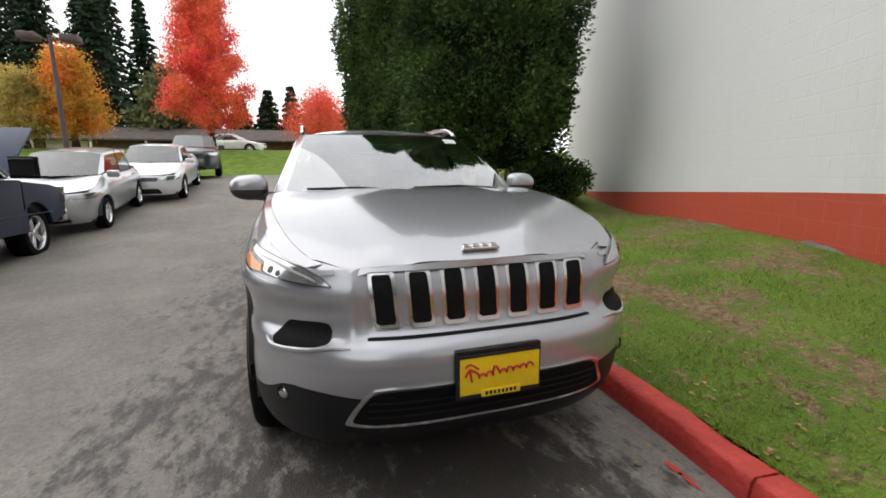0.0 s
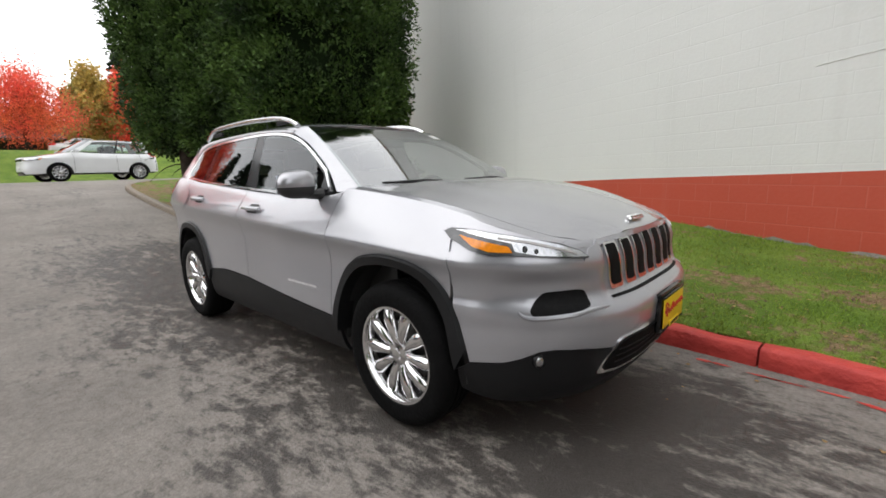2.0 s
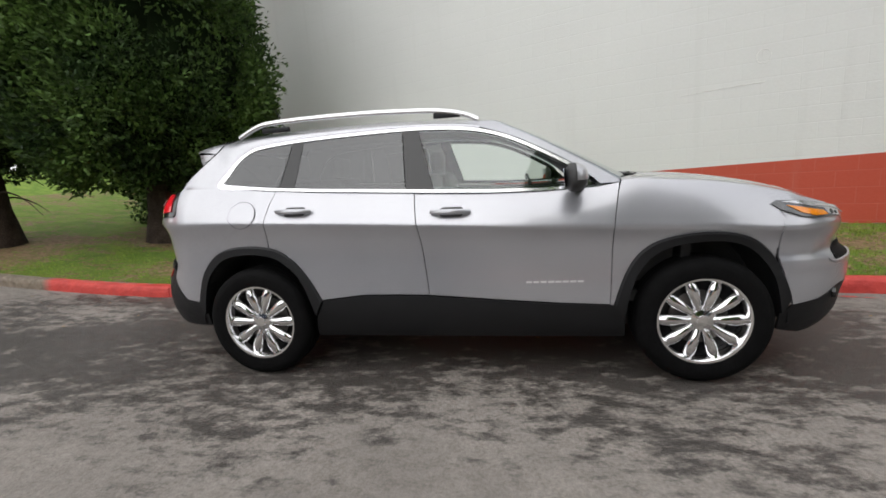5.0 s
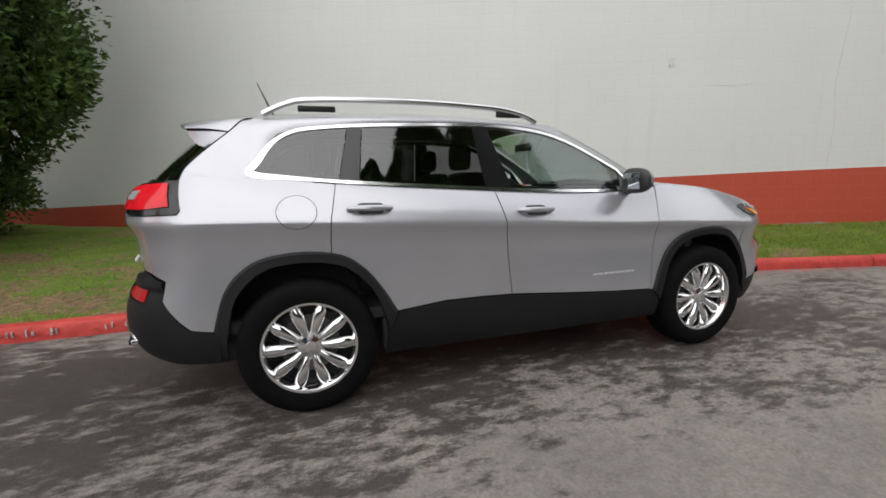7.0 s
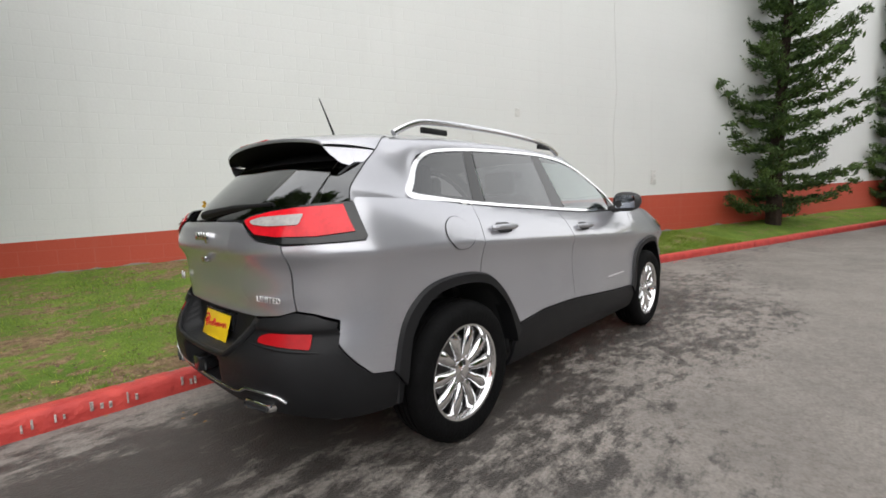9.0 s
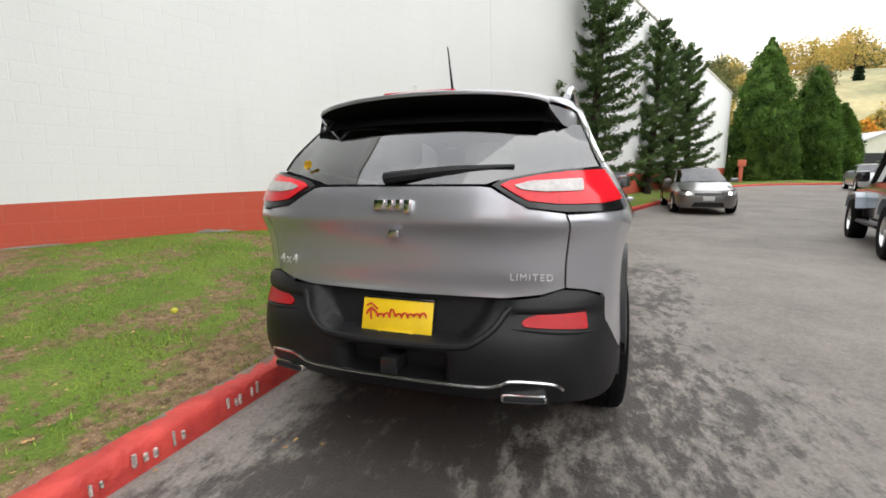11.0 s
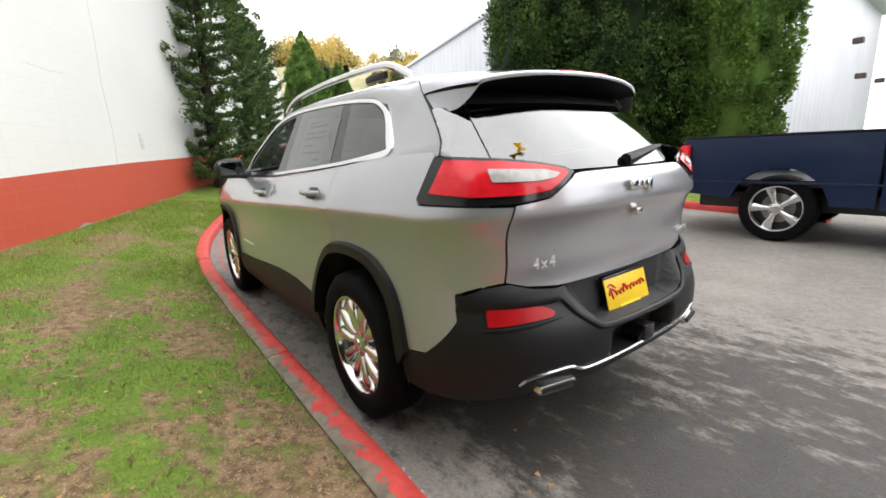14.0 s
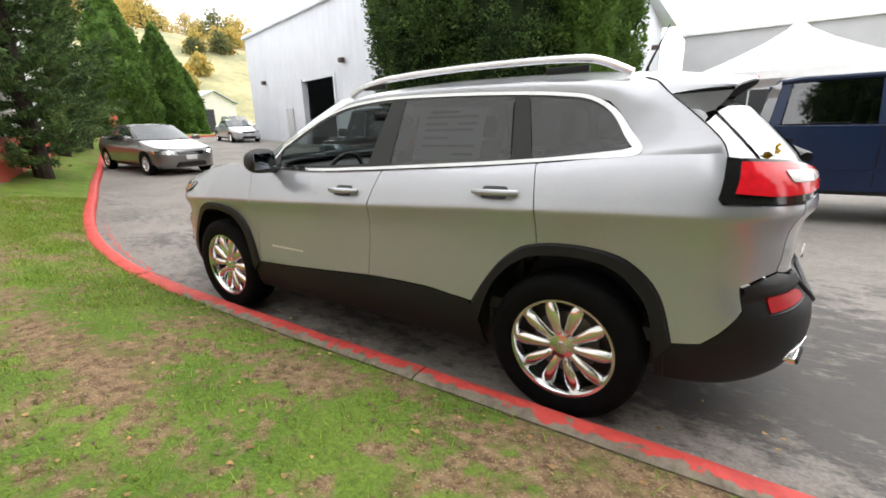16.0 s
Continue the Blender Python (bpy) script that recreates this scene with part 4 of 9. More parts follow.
# clipped arborvitae at the end of the drive
for k, (px, py, ph, pr) in enumerate(((38.6, -13.9, 11.3, 2.35), (39.6, -17.6, 9.2, 1.8), (41.2, -20.2, 6.4, 1.3))):
    dense_tree("arborvitae_tree", px, py, road_z(36) - 0.1, ph, [(0.0, pr * 0.95), (0.1, pr), (0.38, pr * 0.97), (0.42, pr * 0.9), (0.7, pr * 0.62), (0.9, pr * 0.26), (1.0, 0.05)],
               "tall conical green arborvitae", M_ARBOR, 51 + k, clumps=1100, per=45, leaf=0.20, clump_r=0.30, trunk=0.18, core_f=0.85, group="arborvitae at the end of the drive")

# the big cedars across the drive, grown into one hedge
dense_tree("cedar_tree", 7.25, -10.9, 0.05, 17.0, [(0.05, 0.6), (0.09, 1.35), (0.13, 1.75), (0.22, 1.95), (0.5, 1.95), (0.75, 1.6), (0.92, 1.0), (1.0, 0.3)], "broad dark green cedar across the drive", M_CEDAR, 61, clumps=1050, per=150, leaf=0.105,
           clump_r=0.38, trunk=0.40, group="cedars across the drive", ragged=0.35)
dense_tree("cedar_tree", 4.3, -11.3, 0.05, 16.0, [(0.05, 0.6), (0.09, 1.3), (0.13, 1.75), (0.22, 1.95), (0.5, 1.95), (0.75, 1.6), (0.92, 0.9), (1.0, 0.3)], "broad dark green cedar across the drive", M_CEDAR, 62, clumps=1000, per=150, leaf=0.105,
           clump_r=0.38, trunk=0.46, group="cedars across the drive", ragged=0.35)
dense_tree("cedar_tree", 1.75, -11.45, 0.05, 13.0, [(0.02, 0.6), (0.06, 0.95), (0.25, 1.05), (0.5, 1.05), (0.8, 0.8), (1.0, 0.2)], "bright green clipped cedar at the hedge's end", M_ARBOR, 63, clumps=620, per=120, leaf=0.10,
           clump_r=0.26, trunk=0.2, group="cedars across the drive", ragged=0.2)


for k, (px, py) in enumerate(((7.6, -13.2), (4.9, -13.4), (2.9, -13.3))):
    dense_tree("hedge_shrub", px, py, 0.05, 2.5, [(0.0, 0.7), (0.15, 0.95), (0.7, 0.9), (1.0, 0.25)], "dark green shrub in the shade under the cedars", M_CEDAR, 81 + k, clumps=150, per=60, leaf=0.10,
               clump_r=0.30, trunk=0.06, trunk_top=0.5, squash=(1.45, 0.6), group="shrubs under the cedars")


# ---------------------------------------------------------------- across the drive
KERB_S = kerb_line([(-1.5, -6.4), (0.6, -6.75), (2.6, -7.3), (5.0, -8.15), (7.5, -9.3), (8.8, -10.5), (9.2, -12.5)])
far_rows = []
for i, p in enumerate(KERB_S):
    d = (KERB_S[min(i + 1, len(KERB_S) - 1)] - KERB_S[max(i - 1, 0)]).normalized()
    out = Vector((d.y, -d.x))
    far_rows.append([(p.x + out.x * 0.15 * (1 - k / 6) + (3.0 - p.x) * 0.75 * k / 6, (p.y + out.y * 0.15) * (1 - k / 6) + (-14.0) * k / 6, road_z(p.x) + 0.12 + 0.015 * k) for k in range(7)])
bed_sheet = sheet("lawn_bed", far_rows, M_TURF, label="strip of brown earth and thin grass under the cedars", category="lawn")
worn = bed_sheet.data.attributes.new("bare", "FLOAT", "POINT")
worn.data.foreach_set("value", [max(-0.15, min(0.6, (j - 0.7) * 0.3)) + 0.2 * noise.noise(Vector((i * 0.6, j * 1.1, 0))) for i in range(len(far_rows)) for j in range(7)])
kerb_stones("kerb_south", [Vector((p.x, p.y)) for p in reversed(KERB_S)], M_KERB, "red painted concrete kerb round the cedars")


def siding(bm, x0, x1, z0, z1, y, pitch, depth=0.03):
    """Ribbed metal sheet in the plane y, facing -y."""
    n = int((x1 - x0) / pitch)
    prev = None
    for i in range(n * 4 + 1):
        x = x0 + (x1 - x0) * i / (n * 4)
        yy = y - (depth if i % 4 in (1, 2) else 0)
        cur = (bm.verts.new((x, yy, z0)), bm.verts.new((x, yy, z1)))
        if prev:
            bm.faces.new((prev[0], cur[0], cur[1], prev[1]))
        prev = cur


# white metal workshop, its long side towards the drive
shop = thing("workshop_building", Matrix.Translation((28.0, -18.0, 0.0)) @ Matrix.Rotation(math.atan2(7.2, -26), 4, "Z"), "white metal-clad workshop behind the cedars with a dark open bay", "building")
SL = 18.5
bm = bmesh.new()
siding(bm, 0, 8.6, -0.5, 7.5, 0, 0.6)
siding(bm, 8.6, 12.4, 4.0, 7.5, 0, 0.6)
siding(bm, 12.4, SL, -0.5, 7.5, 0, 0.6)
for v in bm.verts:
    v.co.y = -v.co.y
part("front_wall", bm, M_METAL_WHITE, shop, smooth=False)
part("side_wall", boxed(SL - 0.2, SL, -0.02, 22.0, -0.5, 7.5), M_METAL_WHITE, shop)
part("side_wall", boxed(0, 0.2, 0.02, 22.0, -0.5, 7.5), M_METAL_WHITE, shop)
part("back_wall", boxed(0.2, SL - 0.2, 21.8, 22.0, -0.5, 7.5), M_METAL_WHITE, shop)
part("roof", boxed(-0.15, SL + 0.15, -0.15, 22.2, 7.5, 7.72, 0.02), M_METAL_WHITE, shop)
# black sheet behind the opening, painted as the bay's unlit inside
part("bay_shade", boxed(8.6, 12.4, 3.0, 3.1, -0.5, 4.2), M_DARK, shop)
part("bay_frame", boxed(8.45, 8.6, -0.06, 0.3, -0.5, 4.15), M_METAL_WHITE, shop)
part("bay_frame", boxed(12.4, 12.55, -0.06, 0.3, -0.5, 4.15), M_METAL_WHITE, shop)
for u, zz in ((3.0, 4.4), (13.6, 4.6)):
    lamp = part("wall_lamp", boxed(u - 0.16, u + 0.16, -0.28, -0.03, zz - 0.1, zz + 0.12, 0.03), M_LAMP_POLE, shop)
part("door", boxed(6.0, 6.95, -0.07, 0.0, 0.55, 2.6, 0.01), M_GREY_SIDING, shop)

# its wing, whose long side runs away behind the hedge
wing_house = thing("workshop_wing", Matrix.Translation((9.6, -15.2, 0.0)), "white metal-clad wing of the workshop behind the hedge", "building")
bm = bmesh.new()
siding(bm, 0, 17.0, -0.5, 7.2, 0, 0.6)
bmesh.ops.transform(bm, matrix=Matrix.Translation((-7.4, 0, 0)) @ Matrix.Rotation(radians(-87.5), 4, "Z"), verts=bm.verts)
part("side_wall", bm, M_METAL_WHITE, wing_house, smooth=False)
part("front_wall", boxed(-7.4, 0, -0.2, 0, -0.5, 7.2), M_METAL_WHITE, wing_house)
part("roof", boxed(-7.5, 0.2, -17.2, 0.1, 7.2, 7.42, 0.02), M_METAL_WHITE, wing_house)
for yy, zz in ((-8.6, 4.9), (-9.8, 3.6), (-13.5, 3.6)):
    part("wall_lamp", boxed(-7.75, -7.4, yy - 0.16, yy + 0.16, zz - 0.1, zz + 0.12, 0.03), M_LAMP_POLE, wing_house)

# pale flat-roofed showroom further back
show = thing("showroom_building", Matrix.Translation((1.6, -33.0, 0)), "pale grey flat-roofed showroom", "building")
part("wall", boxed(-40, 0, -12, 0, -0.5, 6.6), M_GREY_SIDING, show)
part("roof", boxed(-40.2, 0.2, -12.2, 0.25, 6.6, 7.1, 0.03), M_CANVAS, show)
for k in range(6):
    # plain black slabs, the dark of the rooms put into their colour
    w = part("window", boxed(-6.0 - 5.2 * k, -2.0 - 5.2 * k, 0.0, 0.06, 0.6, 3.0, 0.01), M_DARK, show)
    part("frame", boxed(-4.05 - 5.2 * k, -3.95 - 5.2 * k, 0.06, 0.1, 0.6, 3.0), M_GREY_SIDING, w)

# white marquee
tent = thing("marquee", Matrix.Translation((-3.6, -21.5, 0.0)), "white peaked canvas marquee on thin legs", "tent")
bm = bmesh.new()
rings = []
for f in (0, 0.12, 0.3, 0.55, 0.8, 1.0):
    hw = 3.2 * (1 - f) ** 1.35 + 0.04
    zz = 3.0 + 2.1 * f
    rings.append([bm.verts.new((sx * hw, sy * hw, zz)) for sx, sy in ((-1, -1), (0, -1), (1, -1), (1, 0), (1, 1), (0, 1), (-1, 1), (-1, 0))])
low = [bm.verts.new((v.co.x, v.co.y, 2.7)) for v in rings[0]]
for a, b in zip([low] + rings, rings):
    for k in range(8):
        bm.faces.new((a[k], a[(k + 1) % 8], b[(k + 1) % 8], b[k]))
part("canopy", bm, M_CANVAS, tent, angle=60)
for sx in (-1, 1):
    for sy in (-1, 1):
        part("leg", tube([(sx * 3.15, sy * 3.15, -0.1), (sx * 3.15, sy * 3.15, 2.75)], 0.04, 8), M_METAL_WHITE, tent)

# cream shed and the post at the end of the drive
shed = thing("shed", Matrix.Translation((46.5, -26.0, road_z(44) - 0.14)) @ Matrix.Rotation(radians(15), 4, "Z"), "small cream shed with a low gable and a dark open door", "building")
bm = bmesh.new()
prof = [(-3.2, 0), (3.2, 0), (3.2, 3.2), (0, 4.4), (-3.2, 3.2)]
for xx in (0.0, 8.0):
    bm.faces.new([bm.verts.new((xx, a, b)) for a, b in prof])
bmesh.ops.bridge_loops(bm, edges=bm.edges[:])
bmesh.ops.recalc_face_normals(bm, faces=bm.faces)
part("wall", bm, M_CREAM, shed, smooth=False)
# black slab on the wall, draws the dark of the open doorway
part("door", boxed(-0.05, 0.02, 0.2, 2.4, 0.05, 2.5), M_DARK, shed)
part("roof", boxed(-0.3, 8.3, -3.6, 0.0, 0, 0.1, m=Matrix.Translation((0, 0, 4.42)) @ Matrix.Rotation(radians(20.5), 4, "X")), M_GREY_SIDING, shed)
part("roof", boxed(-0.3, 8.3, 0.0, 3.6, 0, 0.1, m=Matrix.Translation((0, 0, 4.42)) @ Matrix.Rotation(radians(-20.5), 4, "X")), M_GREY_SIDING, shed)
post = thing("marker_post", Matrix.Translation((35.4, -11.7, road_z(35) - 0.1)), "faded orange marker post with a small sign plate", "post")
part("post", boxed(-0.12, 0.12, -0.12, 0.12, 0, 1.75, 0.02), M_POST, post)
part("sign_plate", boxed(-0.16, -0.125, -0.28, 0.28, 1.45, 1.95, 0.01), M_POST, post)

# hillside with autumn woods
rows = []
for i in range(13):
    x = 62 + 14 * i
    rows.append([(x, -150 + 12 * j, 0.5 + 40 * (1 - math.exp(-max(0, (x - 62)) / 60)) * math.exp(-(((-150 + 12 * j) + 62) / 80) ** 2) + 1.2 * noise.noise(Vector((x * 0.05, j * 0.7, 0)))) for j in range(24)])
sheet("hillside", rows, mat("hill_scrub", (0.37, 0.315, 0.165), 0.95, var=0.25, scale=0.10, fine=0.7, tint=(0.25, 0.25, 0.13), bump=0.8, bump_scale=0.8), label="autumn hillside of yellow and green scrub", category="hill")


def hill_z(x, y):
    return 0.5 + 40 * (1 - math.exp(-max(0, (x - 62)) / 60)) * math.exp(-((y + 62) / 80) ** 2)


wood = random.Random(5)
for k in range(110):
    hx_, hy_ = wood.uniform(68, 170), wood.uniform(-112, -4)
    hh = wood.uniform(2.5, 5.5) if hx_ < 120 else wood.uniform(6, 11)
    kind = wood.random()
    if kind < 0.05:
        fir_tree("fir_tree", hx_, hy_, hill_z(hx_, hy_) - 0.5, hh * 1.3, hh * 0.3, "dark fir on the far hillside", 700 + k, 1200, 1.0, "woods on the hillside")
    else:
        maple_tree("hill_tree", hx_, hy_, hill_z(hx_, hy_) - 0.5, hh, hh * 0.55, 0.1, "yellow autumn tree on the far hillside" if kind < 0.7 else "olive green tree on the far hillside",
                   M_YELLOW_LEAF if kind < 0.6 else M_ORANGE_LEAF if kind < 0.68 else M_GREY_LEAF, 700 + k, 1500, 0.55, "woods on the hillside", open_=0.5)


# ---------------------------------------------------------------- up the lot
bank_rows = []
for x in [-22.0 - 0.7 * i for i in range(11)] + [-34, -40, -50, -64, -80, -100]:
    k = min(1.0, (-22.0 - x) / 6.5)
    bank_rows.append([(x + 0.5 * noise.noise(Vector((y * 0.15, 3, 0))), y, 1.24 + 1.74 * k * k * (3 - 2 * k) + 0.06 * noise.noise(Vector((x * 0.6, y * 0.5, 0)))) for y in range(-66, 64, 3)])
sheet("grass_bank", bank_rows, M_TURF_BANK, label="bright green grass bank at the top of the lot", category="lawn")
BZ = 3.35
row = thing("row_house", Matrix.Translation((-46, -15, BZ - 0.3)), "long low brown-roofed building with open bays", "building")
part("wall", boxed(-7, 0, -30, 34, 0, 1.9), M_BROWN_WALL, row)
bm = bmesh.new()
sec = [(1.3, 1.75), (-3.5, 3.2), (-8.3, 1.75), (-8.3, 1.6), (1.3, 1.6)]
for yy in (-31.0, 35.0):
    bm.faces.new([bm.verts.new((a, yy, b)) for a, b in sec])
bmesh.ops.bridge_loops(bm, edges=bm.edges[:])
bmesh.ops.recalc_face_normals(bm, faces=bm.faces)
part("roof", bm, M_ROOF_BROWN, row, smooth=False)
for k in range(14):
    yy = -28 + 4.4 * k
    if k % 3 == 2:
        part("panel", boxed(0.0, 0.06, yy - 1.6, yy + 1.6, 0.0, 1.6), M_CREAM, row)
    else:
        # slab on the wall; the black ones paint the shade of an open bay
        part("bay", boxed(0.0, 0.05, yy - 1.7, yy + 1.7, 0.1, 1.55), M_DARK if k % 3 else M_BROWN_WALL, row)
    part("bay_post", boxed(1.0, 1.15, yy + 2.1, yy + 2.3, 0, 1.7), M_CREAM, row)

maple_tree("maple_tree", -27.9, -5.9, 2.95, 12.0, 2.75, 0.16, "tall maple in full red autumn leaf", M_RED_LEAF, 101, 80000, 0.115, open_=0.26, tall=1.1, trunk=0.2, cone=True)
maple_tree("maple_tree", -28.6, -13.4, 2.95, 6.2, 2.0, 0.20, "small maple turning orange", M_ORANGE_LEAF, 102, 30000, 0.12, "orange maples", open_=0.34, cone=True)
maple_tree("maple_tree", -28.2, -15.6, 2.95, 4.6, 1.7, 0.20, "small maple turning yellow", M_YELLOW_LEAF, 103, 20000, 0.12, "orange maples", open_=0.38, cone=True)
maple_tree("maple_tree", -40.0, 1.4, 2.95, 6.6, 3.2, 0.30, "spreading red maple before the brown-roofed building", M_RED_LEAF, 104, 22000, 0.12, open_=0.42)
maple_tree("maple_tree", -44.5, 6.2, 3.4, 8.0, 2.2, 0.15, "yellow autumn tree by the cedars", M_YELLOW_LEAF, 105, 9000, 0.28)
maple_tree("maple_tree", -52.0, -14.0, 3.2, 10.0, 3.6, 0.15, "olive green tree behind the brown-roofed building", M_GREY_LEAF, 106, 6000, 0.5)
maple_tree("maple_tree", -44.5, 8.7, 3.2, 8.0, 2.7, 0.12, "red maple by the cedars", M_RED_LEAF, 107, 9000, 0.24)
for k, (fx, fy, fh, fr) in enumerate(((-57, -27, 24, 3.6), (-62, -31, 26, 4.2), (-67, -23.5, 25, 3.8), (-66, -19.5, 22, 3.0), (-72, -28, 27, 4.0), (-64, -4.5, 10.5, 2.6), (-70, 1.0, 10, 2.6), (-76, -9, 9, 2.8),
                                      (-74, 6, 9, 2.6), (-60, 12, 14, 3.2), (-58, -22, 21, 3.2), (-60, -34, 23, 3.6), (-54, -31, 22, 3.4), (-70, -13, 9, 3), (-62, -8, 9.5, 2.6), (-66, -1.5, 11.5, 2.4), (-63, 3.5, 9, 2.8), (-68, 8, 10, 3), (-72, -5.5, 10, 3), (-60, 16, 16, 3), (-64, 21, 15, 3), (-66, -36, 25, 4), (-80, -15, 11, 3), (-78, -2, 9.5, 3))):
    fir_tree("fir_tree", fx, fy, 2.8, fh, fr * 1.35, "tall dark fir beyond the lot", 120 + k, 7000, 0.62, "firs beyond the lot")

pole = thing("street_lamp", Matrix.Translation((-16.4, -8.9, road_z(-16.4))), "brown steel lamp post with two box lamp heads", "lamp post")
part("pole", tube([(0, 0, 0), (0, 0, 5.0)], 0.07, 10, [0.09, 0.06]), M_LAMP_POLE, pole)
for sy in (-1, 1):
    part("arm", tube([(0, 0, 4.8), (0, sy * 0.4, 4.9)], 0.03, 6), M_LAMP_POLE, pole)
    part("lamp_head", boxed(-0.25, 0.25, sy * 0.62 - 0.28, sy * 0.62 + 0.28, 4.78, 5.02, 0.05), M_LAMP_POLE, pole)


# ---------------------------------------------------------------- vehicles: surfaces
def car_paint(name, base, metal=0.6, rough=0.3, coat=1.0, flake=0.06):
    return mat(name, base, rough, metal=metal, var=flake, scale=1.5, fine=900.0, coat=coat, rvar=0.03)


M_SILVER = car_paint("silver_paint", (0.432, 0.434, 0.464), 0.57, 0.28)
M_CLAD = mat("black_cladding", (0.0095, 0.0097, 0.011), 0.46, spec=0.30, var=0.12, scale=8, fine=400, bump=0.15, bump_scale=500)
M_GLOSS_BLACK = mat("gloss_black", (0.012, 0.012, 0.013), 0.12, var=0.1)
M_MIRROR = mat("tinted_mirror", (0.30, 0.32, 0.35), 0.04, metal=1.0, var=0.03, rvar=0.02)
M_CHROME = mat("chrome", (0.84, 0.84, 0.85), 0.13, metal=1.0, var=0.03, rvar=0.03)
M_BADGE = mat("badge_chrome", (0.80, 0.80, 0.81), 0.35, metal=0.45, var=0.05)
M_CHROME_SOFT = mat("satin_chrome", (0.74, 0.74, 0.75), 0.22, metal=1.0, var=0.05)
M_RUBBER = mat("tyre_rubber", (0.0045, 0.0045, 0.0048), 0.8, spec=0.12, var=0.25, scale=12, fine=120, bump=0.25, bump_scale=60)
M_RIM_DARK = mat("rim_barrel", (0.05, 0.05, 0.052), 0.45, metal=0.7, var=0.2)
M_BRAKE = mat("brake_disc", (0.30, 0.29, 0.28), 0.4, metal=0.9, var=0.2)
M_RED_LENS = mat("red_lens", (0.74, 0.014, 0.026), 0.12, var=0.10, scale=20, coat=0.2, spec=0.35)
M_RED_DARK = mat("dark_red_lens", (0.40, 0.006, 0.010), 0.32, var=0.10, scale=20, spec=0.25)
M_WHITE_LENS = mat("clear_lens", (0.44, 0.42, 0.41), 0.12, var=0.10, scale=30, coat=0.6)
M_AMBER = mat("amber_lens", (0.85, 0.27, 0.015), 0.14, var=0.12, scale=25, coat=0.6)
M_LAMP_GLASS = mat("lamp_silver", (0.62, 0.63, 0.65), 0.14, metal=0.8, var=0.15, scale=14, coat=0.7)
M_PLATE = mat("plate_yellow", (0.85, 0.58, 0.015), 0.35, var=0.05)
M_PLATE_RED = mat("plate_red", (0.55, 0.02, 0.02), 0.4, var=0.05)
M_SEAT = mat("black_leather", (0.022, 0.021, 0.022), 0.5, var=0.2, scale=10, bump=0.2)
M_TRIM = mat("cabin_plastic", (0.035, 0.035, 0.036), 0.6, var=0.15)
M_BEIGE = mat("headliner", (0.36, 0.34, 0.31), 0.9, var=0.08)
M_PAPER = mat("sticker_paper", (0.62, 0.63, 0.62), 0.7, var=0.06)
M_GLASS = glass("side_glass", (0.70, 0.79, 0.75), 0.015, 0.08)
M_SCREEN = glass("windscreen_glass", (0.48, 0.56, 0.54), 0.012, 0.30)
M_PRIVACY = glass("privacy_glass", (0.13, 0.13, 0.14), 0.015, 0.09)
M_REAR_GLASS = glass("rear_glass", (0.08, 0.08, 0.085), 0.012, 0.145)
M_MESH = mat("black_mesh", (0.006, 0.006, 0.0065), 0.7, spec=0.15, var=0.3, scale=60)
M_LAMP_DARK = mat("lamp_housing", (0.10, 0.103, 0.11), 0.12, var=0.2, scale=20, coat=0.5)


